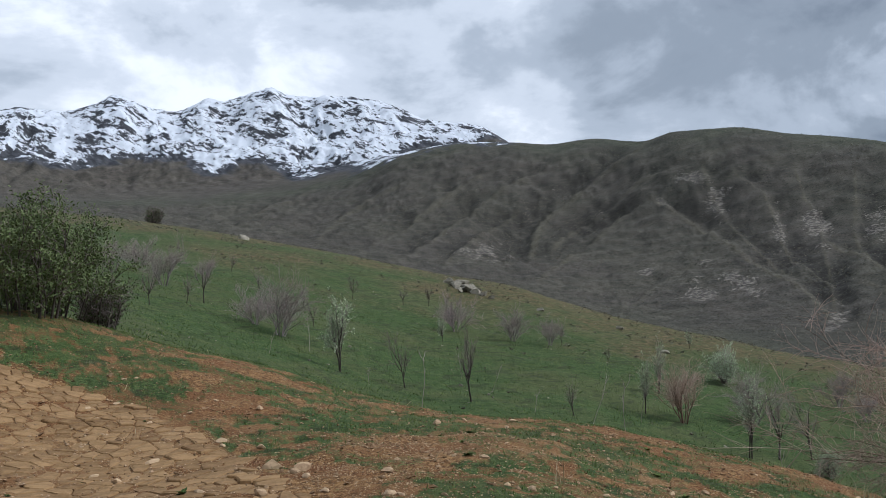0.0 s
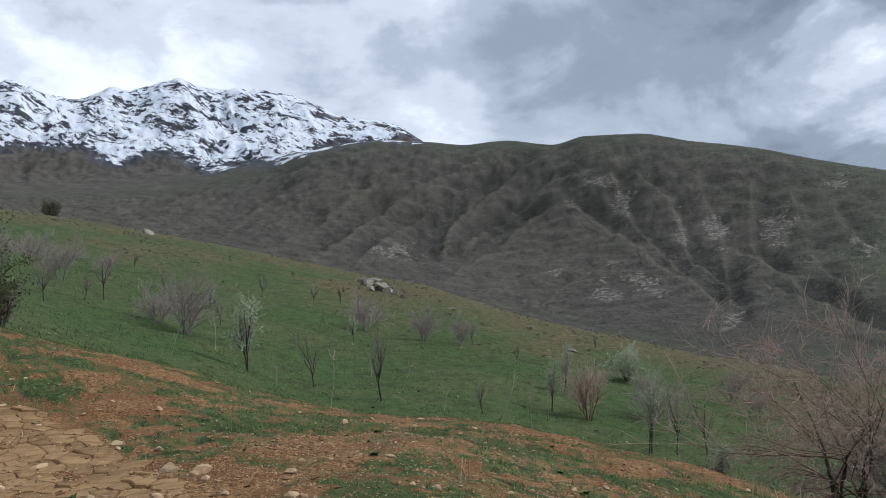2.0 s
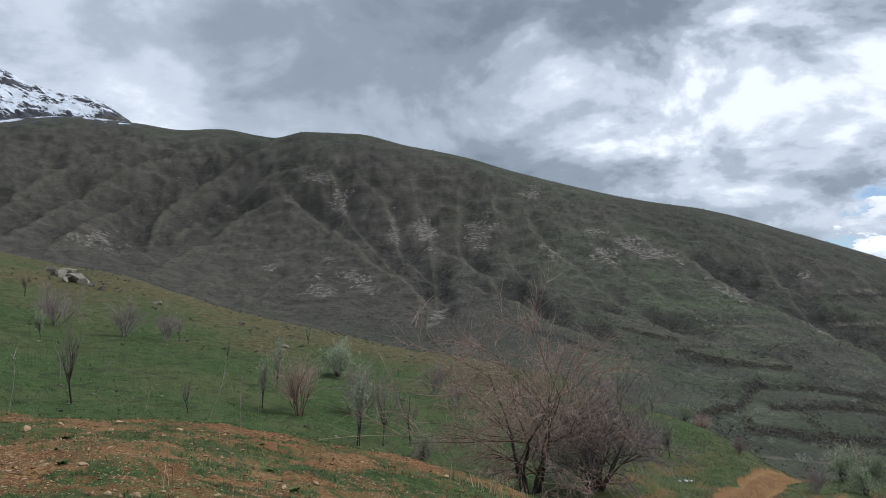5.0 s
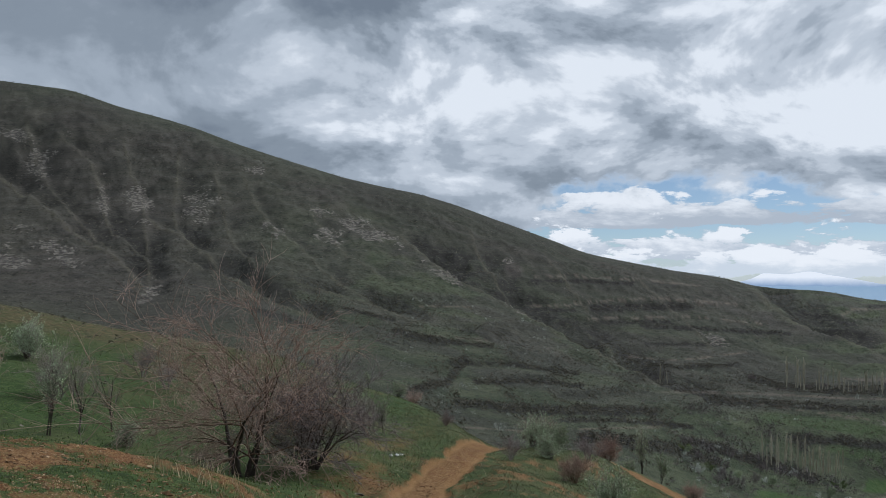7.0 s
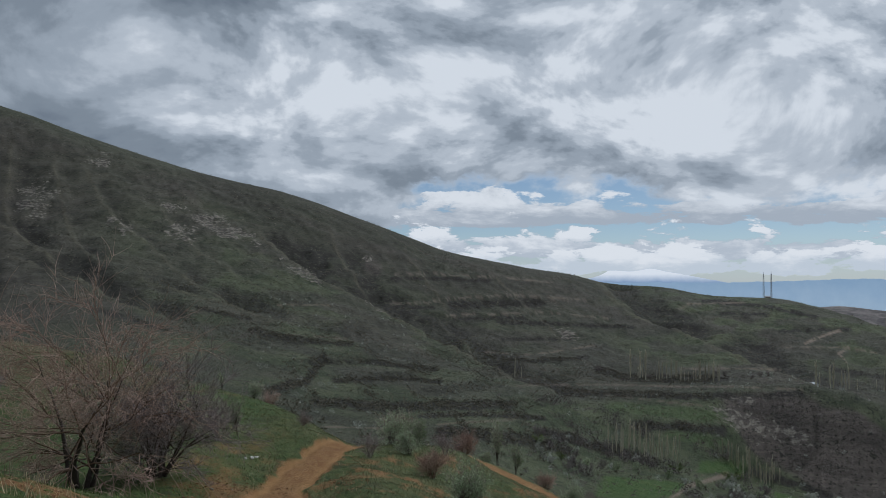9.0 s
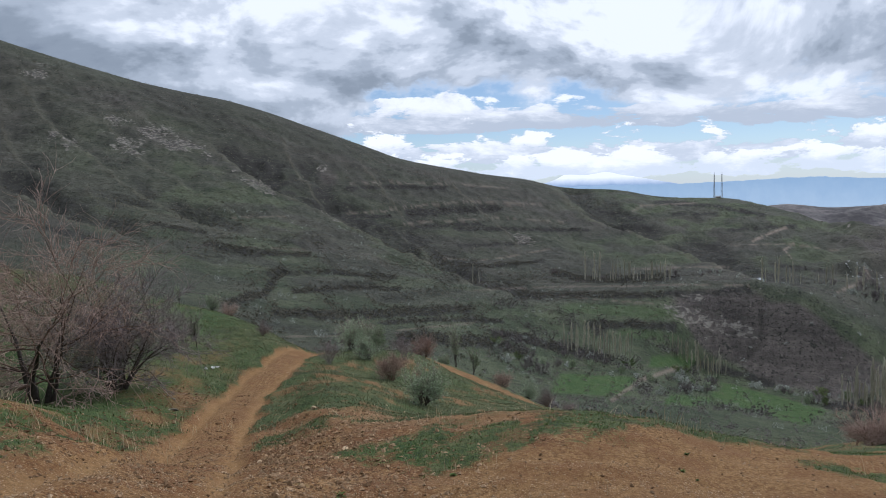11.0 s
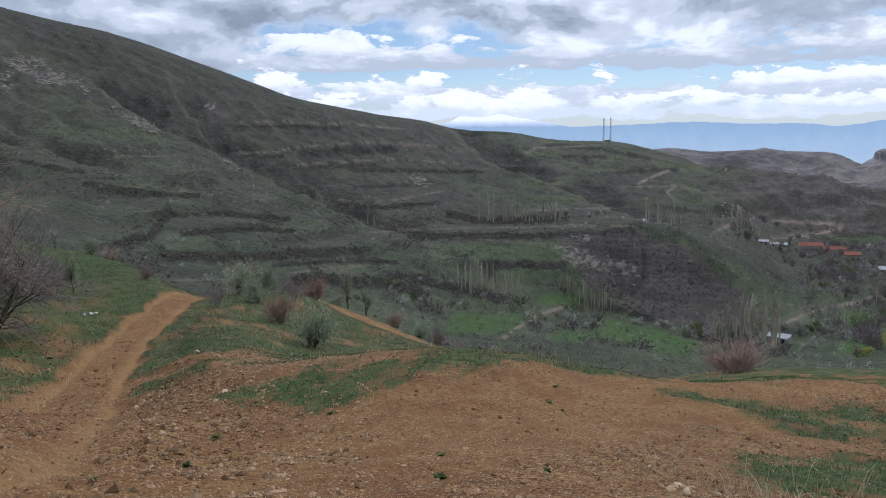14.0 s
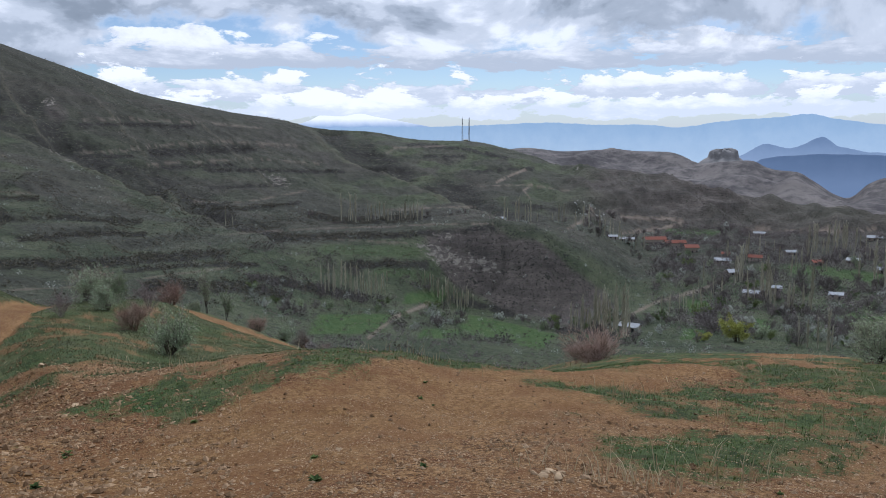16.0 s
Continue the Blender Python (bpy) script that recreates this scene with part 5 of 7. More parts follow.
bloom = [kind(branchy("blossoming_tree", "slender young tree with pale leaves and white blossom", "tree", "orchard trees", 50 + i, 1.0, 2, 0.10, 0.012, 0.40,
                      limbs=7, boughs=6, twigs=5, limb_angle=(8, 24), twig_mat=TWIG, bark=BARK, leaves=2200, leaf_size=0.0080, leaf_mat=LEAF_PALE, twig_r=0.0018, slim=0.5)) for i in range(2)]
puff = [kind(branchy("flowering_bush", "dense round bush with grey-green leaves and white blossom", "bush", "flowering bushes", 60 + i, 1.0, 8, 0.7, 0.014, 0.34,
                     limbs=6, boughs=6, twigs=4, limb_angle=(15, 65), from_low=0.15, twig_mat=TWIG, bark=BARK, leaves=7000, leaf_size=0.013, leaf_mat=(LEAF_MIX, LEAF_PALE)[i % 2], twig_r=0.003, slim=0.72)) for i in range(3)]
brown = [kind(branchy("thorny_bush", "dense bare bush with dark reddish-brown twigs", "bush", "thorny bushes", 70 + i, 1.0, 10, 0.9, 0.010, 0.45,
                      limbs=6, boughs=7, twigs=6, limb_angle=(12, 55), from_low=0.15, twig_mat=(TWIG_RED, TWIG_DARK)[i], bark=BARK_RED, twig_r=0.0035)) for i in range(2)]
low_bush = kind(branchy("low_thorn_bush", "low wide bare bush with reddish-brown twigs at the track's edge", "bush", "thorny bushes", 75, 1.0, 18, 1.5, 0.012, 0.5,
                       limbs=6, boughs=6, twigs=6, limb_angle=(15, 65), from_low=0.1, twig_mat=TWIG_RED, bark=BARK_RED, twig_r=0.0045))
wand = [kind(branchy("sapling", "thin grey leaning sapling on the meadow", "sapling", "saplings", 80 + i, 1.0, 1, trunk_r=0.0045, trunk_share=0.75,
                     limbs=3, boughs=2, twigs=2, limb_angle=(10, 30), twig_mat=TWIG, bark=TWIG, twig_r=0.0016, lean=(0.45, -0.3)[i])) for i in range(2)]

for th, az, r, tall in (
        (bare[0], 20.7, 44.5, 2.4), (bare[1], 18.3, 49.5, 2.1), (bare[0], 17.1, 52.0, 3.2), (lilac[0], 11.9, 44.4, 3.8), (bloom[0], 7.8, 38.1, 4.4),
        (bare[3], 3.1, 38.5, 2.7), (bare[1], -1.7, 36.9, 3.9), (bare[2], -9.0, 37.0, 1.9), (russet[0], -16.5, 41.6, 3.6), (puff[0], -19.2, 56.8, 2.6),
        (bloom[1], -20.6, 36.5, 3.5), (bare[0], -22.4, 38.0, 3.5), (bare[3], -24.4, 39.5, 3.1), (lilac[1], -26.2, 54.6, 2.5), (lilac[2], -0.7, 66.0, 3.8),
        (lilac[0], -4.9, 63.7, 3.0), (lilac[1], -7.5, 62.6, 2.4), (bare[2], -8.4, 64.3, 2.0), (bare[3], 13.3, 65.7, 2.3), (bare[0], 6.7, 74.4, 2.6),
        (bare[1], 3.0, 77.1, 2.1), (bare[2], 1.2, 79.6, 2.5), (bloom[0], 0.2, 59.2, 2.3), (lilac[2], 21.4, 68.0, 3.2), (lilac[1], 19.7, 59.2, 3.2),
        (bloom[1], -14.9, 48.4, 2.8), (lilac[0], -21.1, 45.0, 3.1), (puff[1], -25.5, 36.7, 1.3), (bloom[0], -17.2, 76.9, 2.1), (lilac[0], 23.0, 63.0, 2.8),
        (bare[2], 15.2, 78.0, 2.2), (bare[3], 9.5, 52.0, 2.0), (bare[1], -11.5, 55.0, 1.6), (bloom[1], -13.9, 42.0, 2.6), (lilac[1], -27.8, 50.0, 2.0),
        (bare[0], 24.0, 50.0, 2.4), (bloom[0], 10.2, 62.0, 1.8), (lilac[2], 13.6, 46.5, 2.6), (lilac[1], 17.0, 70.0, 2.0)):
    put(th, az, r, tall)
for az, r, tall in ((2.0, 33, 2.9), (-3.2, 41, 1.7), (-10.2, 35, 2.6), (-12.5, 33, 2.9), (5.6, 36, 1.6), (9.9, 41, 2.4), (-13.6, 39, 2.3), (12.8, 36, 2.0), (-6.2, 36, 2.0), (-22.8, 34, 2.4), (15.0, 47, 2.4), (-1.0, 45, 1.8)):
    put(wand[int(r) % 2], az, r, tall)

# ------------------------------------------------------------- the large bushes
def arching_bush(name, label, seed, tall, trunks, lean, limbs, boughs, twigs, bark, frame_mat, twig_mat, droop=0.05):
    """A wide dome of bent branches over a few dark trunks, reaching down to the ground."""
    rng = np.random.default_rng(seed)
    th = thing(name, label, "bush")
    a = np.arange(trunks) * 2 * np.pi / trunks + rng.uniform(-0.4, 0.4, trunks)
    s = lean * rng.uniform(0.3, 1.0, trunks)
    root = np.stack([np.cos(a) * 0.22, np.sin(a) * 0.22, 0 * a - 0.1], -1)
    P0, R0 = stems(rng, root, np.stack([np.cos(a) * s, np.sin(a) * s, 1 + 0 * a], -1), tall * rng.uniform(0.5, 0.72, trunks), tall * rng.uniform(0.011, 0.016, trunks), 9, 0.0, 0.13, 0.12)
    P1, R1 = shoots(rng, P0, R0, limbs, (0.12, 1.0), (28, 75), (0.5, 1.0), 9, -droop * 0.4, 0.15, 0.40, 0.013)
    P2, R2 = shoots(rng, P1, R1, boughs, (0.15, 1.0), (22, 62), (0.3, 0.65), 7, -droop * 0.3, 0.18, 0.55, 0.0085)
    P3, R3 = shoots(rng, P2, R2, twigs, (0.15, 1.0), (20, 60), (0.25, 0.6), 5, 0.02, 0.2, 0.6, 0.006)
    for q in range(trunks):
        part("stem", mesh_of("stem", *tubes(P0[q:q + 1], R0[q:q + 1], 7), bark), th)
    part("crown_frame", mesh_of("crown_frame", *tubes(P1, R1, 5), frame_mat), th)
    P2[..., 2], P3[..., 2] = np.maximum(P2[..., 2], 0.05), np.maximum(P3[..., 2], 0.05)
    v2, f2 = tubes(P2, R2, 4)
    v3, f3 = tubes(P3, R3, 3)
    part("crown", mesh_of("crown", np.concatenate([v2, v3]), np.concatenate([f2, f3 + len(v2)]), twig_mat), th, "spray of bent thin bare twigs")
    return th


great = arching_bush("large_bush", "large spreading bare bush with brownish arching branches", 107, 5.5, 6, 0.66, 10, 9, 9, BARK, BARK_RED, TWIG_RED, 0.07)
put(great, -32.9, 29.6, 1.28, 20)
dark_bush = arching_bush("dark_bush", "dense dark bare bush beside the dirt road", 103, 4.3, 11, 0.5, 9, 9, 7, BARK, BARK, TWIG_VALLEY, 0.03)
put(dark_bush, -37.4, 30.2, 1.08, 70)
KINDS += [great, dark_bush]


def leafy_bush(seed, tall, wide, count):
    rng = np.random.default_rng(seed)
    th = thing("leafy_bush", "tall dense bush with fresh green leaves over dark stems", "bush")
    n = 46
    a = rng.uniform(0, 2 * np.pi, n)
    s = rng.uniform(0.05, 0.75, n)
    root = np.stack([np.cos(a) * s * wide * 0.55, np.sin(a) * s * wide * 0.55, 0 * a - 0.15], -1)
    P0, R0 = stems(rng, root, np.stack([np.cos(a) * s * 0.5, np.sin(a) * s * 0.5, 1 + 0 * a], -1), tall * rng.uniform(0.6, 0.95, n), rng.uniform(0.015, 0.04, n), 7, 0.0, 0.1)
    P1, R1 = shoots(rng, P0, R0, 8, (0.08, 1.0), (20, 70), (0.2, 0.45), 5, 0.05, 0.16, 0.6, 0.008)
    P2, R2 = shoots(rng, P1, R1, 5, (0.2, 1.0), (20, 60), (0.3, 0.6), 4, 0.04, 0.16, 0.6, 0.006)
    for q in range(n):
        part("stem", mesh_of("stem", *tubes(P0[q:q + 1], R0[q:q + 1], 5), BARK), th)
    v1, f1 = tubes(P1, R1, 4)
    v2, f2 = tubes(P2, R2, 3)
    part("crown_frame", mesh_of("crown_frame", np.concatenate([v1, v2]), np.concatenate([f1, f2 + len(v1)]), TWIG_DARK), th)
    v, f = cards(rng, P2, count, 0.027, 0.08, (0.0, 1.0))
    part("foliage", mesh_of("foliage", v, f, LEAF_DARK, False), th)
    return th


green_bush = leafy_bush(111, 2.5, 3.3, 34000)
put(green_bush, 28.2, 20.2, 1.0, 0)
put(green_bush, 33.5, 22.0, 1.1, 140)
small_green = leafy_bush(113, 1.4, 1.3, 2500)
put(small_green, 20.4, 138, 2.0, 20, label="low green bush on the brow of the meadow")
put(small_green, 23.9, 23.0, 1.0, 80, label="small yellow-green bush beside the large one")
KINDS += [green_bush, small_green]

# ------------------------------------------------------------- bushes along the roads
for th, az, r, tall in (
        (puff[0], -53.4, 45.5, 1.9), (puff[1], -55.2, 45.0, 1.8), (puff[2], -54.6, 41.0, 1.5), (brown[0], -56.2, 35.7, 1.6), (puff[0], -58.5, 30.5, 1.75), (bloom[1], -61.0, 56.0, 3.2), (bloom[0], -62.3, 60.0, 3.0),
        (lilac[0], -51.7, 37.8, 1.3), (brown[1], -47.1, 44.6, 0.9), (brown[0], -64.4, 58.0, 1.6), (puff[2], -66.2, 60.0, 1.6), (brown[1], -67.6, 62.0, 1.7), (lilac[1], -69.2, 56.0, 1.4),
        (brown[0], -58.6, 52.0, 1.9), (russet[1], -54.0, 50.0, 2.4), (low_bush, -89.0, 28.5, 1.7), (puff[1], -43.7, 58.0, 1.4), (bloom[0], -41.6, 61.5, 1.8), (lilac[2], -41.4, 39.2, 2.4),
        (puff[1], -107.6, 23.5, 1.5), (puff[1], -60.2, 62.0, 1.3), (lilac[1], -57.2, 43.0, 1.5), (russet[0], -44.8, 66.0, 2.0), (brown[1], -74.4, 52.0, 1.5), (lilac[0], -71.5, 60.0, 1.6),
        (bloom[1], -39.2, 66.0, 2.2), (bloom[0], -42.6, 40.0, 2.2), (brown[0], -83.0, 60.0, 2.2)):
    put(th, az, r, tall)

# ------------------------------------------------------------- the valley
def sample_many(table, az, r):
    a = np.interp(-az, -AZ, np.arange(len(AZ)))
    b = np.interp(r, RINGS, np.arange(len(RINGS)))
    i, j = np.minimum(a.astype(int), len(AZ) - 2), np.minimum(b.astype(int), len(RINGS) - 2)
    u, v = a - i, b - j
    return (table[i, j] * (1 - u) + table[i + 1, j] * u) * (1 - v) + (table[i, j + 1] * (1 - u) + table[i + 1, j + 1] * u) * v


def poplar(seed):
    rng = np.random.default_rng(seed)
    th = thing("poplar", "tall slender bare poplar with pale upright branches", "poplar", "poplars")
    P0, R0 = stems(rng, np.array([[0, 0, -0.02]]), np.array([[0.01, 0.01, 1.0]]), np.array([0.98]), np.array([0.026]), 9, 0.0, 0.012, 0.2)
    P1, R1 = shoots(rng, P0, R0, 70, (0.10, 0.97), (6, 18), (0.08, 0.20), 3, 0.16, 0.05, 0.7, 0.012)
    P2, R2 = shoots(rng, P1, R1, 2, (0.3, 1.0), (10, 30), (0.3, 0.6), 2, 0.12, 0.05, 0.7, 0.008)
    part("trunk", mesh_of("trunk", *tubes(P0, R0, 5), POPLAR), th)
    v1, f1 = tubes(P1, R1, 3)
    v2, f2 = tubes(P2, R2, 3)
    part("crown", mesh_of("crown", np.concatenate([v1, v2]), np.concatenate([f1, f2 + len(v1)]), POPLAR), th)
    return kind(th)


def valley_tree(name, label, group, seed, mat, count, size, dark=None, stems_n=5, fullness=(0.42, 0.42, 0.36)):
    """A tree or thicket seen from afar: stems, a spray of branches, and a broken crown."""
    rng = np.random.default_rng(seed)
    th = thing(name, label, "tree", group)
    a = rng.uniform(0, 2 * np.pi, stems_n)
    P0, R0 = stems(rng, np.stack([np.cos(a) * 0.06, np.sin(a) * 0.06, 0 * a - 0.03], -1), np.stack([np.cos(a) * 0.5, np.sin(a) * 0.5, 1 + 0 * a], -1), rng.uniform(0.6, 0.85, stems_n), np.full(stems_n, 0.018), 6, 0.03, 0.12)
    P1, R1 = shoots(rng, P0, R0, 6, (0.2, 1.0), (20, 55), (0.3, 0.55), 3, 0.06, 0.12, 0.6, 0.007)
    P2, R2 = shoots(rng, P1, R1, 2, (0.2, 1.0), (20, 50), (0.3, 0.6), 3, 0.05, 0.12, 0.6, 0.006)
    part("trunk", mesh_of("trunk", *tubes(P0, R0, 4), BARK), th)
    v1, f1 = tubes(P1, R1, 3)
    v2, f2 = tubes(P2, R2, 3)
    part("crown_frame", mesh_of("crown_frame", np.concatenate([v1, v2]), np.concatenate([f1, f2 + len(v1)]), dark or TWIG_DARK), th)
    if count:
        v, f = cards(rng, np.concatenate([P2]), count, size, 0.05, (0.0, 1.0), 1.1)
        part("crown", mesh_of("crown", v, f, mat, False), th)
    return kind(th)


poplars = [poplar(200 + i) for i in range(3)]
thicket = [valley_tree("bare_tree", "bare tree with dark purplish-grey twigs in the valley", "valley trees", 210 + i, THICKET, 1500, 0.020, (TWIG_DARK, TWIG_VALLEY)[i % 2]) for i in range(3)]
white_tree = [valley_tree("blossoming_valley_tree", "round fruit tree with pale opening blossom in the valley", "valley trees", 220 + i, BLOSSOM, 2200, 0.026, TWIG) for i in range(2)]
leaf_tree = [valley_tree("green_valley_tree", "round tree with fresh green leaves in the valley", "valley trees", 230 + i, (LEAF, LEAF_PALE)[i], 2400, 0.026, BARK) for i in range(2)]
willow = valley_tree("yellow_green_tree", "broad tree with bright yellow-green young leaves", "valley trees", 240, LEAF_YELLOW, 4200, 0.026, BARK, 7)

rng = np.random.default_rng(301)


def row_of(kinds, n, a0, r0, a1, r1, tall, jitter=1.7, spread=5.0):
    for i in range(n):
        t = (i + rng.uniform(-jitter, jitter)) / max(n - 1, 1)
        put(kinds[int(rng.integers(len(kinds)))], a0 + (a1 - a0) * t, r0 + (r1 - r0) * t + rng.uniform(-spread, spread), 1.3 * tall * rng.uniform(0.42, 1.12), rng.uniform(0, 360))


# poplars: the terrace row, the groves, the village
row_of(poplars, 5, -70.6, 578, -71.6, 570, 13)
row_of(poplars, 24, -72.2, 560, -76.4, 500, 8.8)
row_of(poplars, 2, -62.7, 510, -63.0, 512, 11)
row_of(poplars, 9, -82.3, 500, -84.6, 560, 11, spread=14)
row_of(poplars, 26, -87.6, 352, -91.6, 300, 13.5, spread=10)
row_of(poplars, 34, -69.2, 335, -73.6, 352, 8.0, spread=10)
row_of(poplars, 26, -76.8, 392, -80.0, 402, 8.0, spread=6)
row_of(poplars, 9, -94, 395, -97, 440, 8, spread=14)
row_of(poplars, 7, -99.2, 515, -100.6, 478, 17, spread=8)
row_of(poplars, 9, -101.2, 445, -103.2, 440, 16, spread=14)
row_of(poplars, 26, -96, 470, -104, 560, 11, spread=60)
row_of(poplars, 30, -98, 620, -108, 720, 11, spread=60)
row_of(poplars, 14, -103.0, 700, -106, 760, 17, spread=16)
row_of(poplars, 8, -106.3, 560, -108.5, 545, 18, spread=12)
row_of(poplars, 6, -102.8, 300, -105.4, 298, 10, spread=6)
row_of(poplars, 8, -86, 640, -89, 620, 13, spread=22)
row_of(poplars, 9, -88.6, 700, -92.2, 640, 12, spread=18)
# orchards and thickets of the valley floor and the village
for n, a0, a1, r0, r1, tall, mix in (
        (120, -96, -109, 300, 470, 6.5, (0, 0, 0, 1, 2)), (140, -93, -109, 470, 640, 6.5, (0, 0, 0, 0, 1, 2)), (120, -88, -109, 640, 860, 7.0, (0, 0, 0, 0, 1)),
        (70, -76, -91, 330, 392, 4.6, (0, 1, 1, 2)), (60, -64, -84, 250, 330, 3.8, (0, 0, 1, 2)), (34, -88, -98, 270, 420, 4.5, (0, 0, 1, 2)), (26, -86, -94, 560, 700, 5.5, (0, 0, 1)),
        (26, -76.5, -86, 300, 330, 4.2, (0, 1, 1, 2)), (22, -68, -80, 540, 600, 3.6, (0, 1, 0))):
    for _ in range(n):
        az, r = rng.uniform(a1, a0), rng.uniform(r0, r1)
        if sample_many(field, np.array([az]), np.array([r]))[0] > 0.3 or sample_many(paths, np.array([az]), np.array([r]))[0] > 0.3:
            continue
        pick = mix[int(rng.integers(len(mix)))]
        th = (thicket[int(rng.integers(3))], white_tree[int(rng.integers(2))], leaf_tree[int(rng.integers(2))])[pick]
        put(th, az, r, tall * rng.uniform(0.6, 1.2) * (1, 0.75, 0.85)[pick], rng.uniform(0, 360))
put(willow, -98.9, 308, 9.5, 10)
put(willow, -96.7, 300, 4.0, 80)


def house(az, r, wide, deep, tall, turn, roof_mat, name="house", label="small plastered village house with a metal roof", ridge=0.28):
    x, y = at(az, r)
    th = thing(name, label, "house", "village houses")
    th.matrix_basis = pose(x, y, ground(x, y) - 0.3, 0, 0, az + turn)
    w, d = wide / 2, deep / 2
    box = [(-w, -d, 0), (w, -d, 0), (w, d, 0), (-w, d, 0), (-w, -d, tall), (w, -d, tall), (w, d, tall), (-w, d, tall)]
    quads6 = [(0, 1, 5, 4), (1, 2, 6, 5), (2, 3, 7, 6), (3, 0, 4, 7), (4, 5, 6, 7)]
    part("wall", mesh_of("wall", box, quads6, PLASTER, False), th)
    o, h = 0.5, deep * ridge
    t = 0.18
    top = [(-w - o, -d - o, tall), (w + o, -d - o, tall), (w + o, d + o, tall), (-w - o, d + o, tall), (-w - o, 0, tall + h), (w + o, 0, tall + h)]
    low = [(px, py, pz - t) for px, py, pz in top]
    f = [(0, 1, 5, 4), (2, 3, 4, 5), (6 + 4, 6 + 5, 6 + 1, 6 + 0), (6 + 5, 6 + 4, 6 + 3, 6 + 2), (0, 6, 7, 1), (2, 8, 9, 3), (0, 4, 10, 6), (3, 9, 10, 4), (1, 7, 11, 5), (2, 5, 11, 8)]
    part("roof", mesh_of("roof", top + low, f, roof_mat, False), th)
    gable = [(-w, -d, tall), (-w, d, tall), (-w, 0, tall + h * 0.86), (w, -d, tall), (w, d, tall), (w, 0, tall + h * 0.86)]
    part("gable", mesh_of("gable", gable[:3], [(0, 1, 2)], PLASTER, False), th)
    part("gable", mesh_of("gable", gable[3:], [(0, 2, 1)], PLASTER, False), th)
    n = max(2, int(wide / 3.2))

    def opening(nm, cx, side, z0, z1, hw):
        s0 = side * d
        vs = [(cx - hw, s0 - 0.05, z0), (cx + hw, s0 - 0.05, z0), (cx + hw, s0 + 0.05, z0), (cx - hw, s0 + 0.05, z0), (cx - hw, s0 - 0.05, z1), (cx + hw, s0 - 0.05, z1), (cx + hw, s0 + 0.05, z1), (cx - hw, s0 + 0.05, z1)]
        part(nm, mesh_of(nm, vs, quads6 + [(3, 2, 1, 0)], DARK, False), th)
    for q in range(n):
        cx = -w + wide * (q + 0.5) / n
        if q == n // 2:
            opening("door", cx, -1, 0.3, 2.4, 0.5)
        else:
            opening("window", cx, -1, 1.2, 2.4, 0.55)
    return th


for az, r, wide, deep, tall, turn, roof_mat in (
        (-98.5, 552, 12, 8, 3.2, 25, ROOF_METAL), (-99.7, 483, 11, 7, 3.0, -10, ROOF_METAL), (-101.1, 500, 10, 6, 3.0, 5, ROOF_METAL), (-91.6, 317, 9.5, 6, 3.2, -20, ROOF_METAL),
        (-104.9, 488, 9, 6, 3.0, 0, ROOF_METAL), (-82.1, 556, 8, 5, 2.8, 10, ROOF_METAL), (-91.2, 672, 15, 7, 3.2, 0, ROOF_METAL), (-97.7, 610, 14, 8, 3.2, 10, ROOF_METAL),
        (-99.8, 622, 12, 8, 3.4, 0, ROOF_RED), (-106.9, 826, 16, 9, 3.5, 0, ROOF_METAL), (-100.0, 850, 14, 8, 3.5, 0, ROOF_METAL), (-102.0, 677, 10, 7, 3.2, 20, ROOF_METAL),
        (-93.1, 700, 24, 10, 5.5, 18, ROOF_RED), (-94.5, 690, 22, 10, 5.5, 18, ROOF_RED), (-95.6, 675, 14, 10, 5.5, 15, ROOF_RED), (-97.9, 655, 8, 6, 3.2, 0, ROOF_RED), (-105.8, 640, 11, 8, 3.2, -15, ROOF_METAL),
        (-90.2, 655, 9, 6, 3, 8, ROOF_METAL), (-107.6, 600, 12, 8, 3.2, 10, ROOF_METAL), (-103.6, 610, 9, 7, 3.0, 30, ROOF_RED)):
    house(az, r, wide * 0.78, deep * 0.78, tall * 0.9, turn, roof_mat, label="small plastered village house with a red roof" if roof_mat is ROOF_RED else "small plastered village house with a pale metal roof")


def mast(az, r, tall):
    """A three-legged lattice mast with braces and a small hut."""
    x, y = at(az, r)
    th = thing("radio_mast", "tall slender steel lattice mast on the far ridge", "mast", "radio masts")
    th.matrix_basis = pose(x, y, ground(x, y) - 0.5)
    foot = [(math.cos(k * 2.094) * 1.5, math.sin(k * 2.094) * 1.5) for k in range(3)]
    for fx, fy in foot:
        part("leg", mesh_of("leg", *tubes(np.array([[(fx, fy, 0), (fx * 0.9, fy * 0.9, tall * 0.5), (fx * 0.55, fy * 0.55, tall)]]), np.full((1, 3), 0.24), 5), STEEL), th)
    n = 16
    P = []
    for i in range(n):
        z0, z1 = tall * i / n, tall * (i + 1) / n
        k0, k1 = 1 - 0.45 * i / n, 1 - 0.45 * (i + 1) / n
        for q in range(3):
            a, b = foot[q], foot[(q + 1) % 3]
            P.append([(a[0] * k0, a[1] * k0, z0), (b[0] * k1, b[1] * k1, z1)])
    part("bracing", mesh_of("bracing", *tubes(np.array(P), np.full((len(P), 2), 0.12), 3), STEEL), th)
    part("aerial", mesh_of("aerial", *tubes(np.array([[(0, 0, tall), (0, 0, tall + 3.5)]]), np.full((1, 2), 0.15), 5), STEEL), th)
    return th


mast(-79.35, 1478, 42)
mast(-79.83, 1480, 43)
house(-79.6, 1472, 9, 5, 3, 0, ROOF_METAL, "mast_hut", "low hut at the foot of the masts")

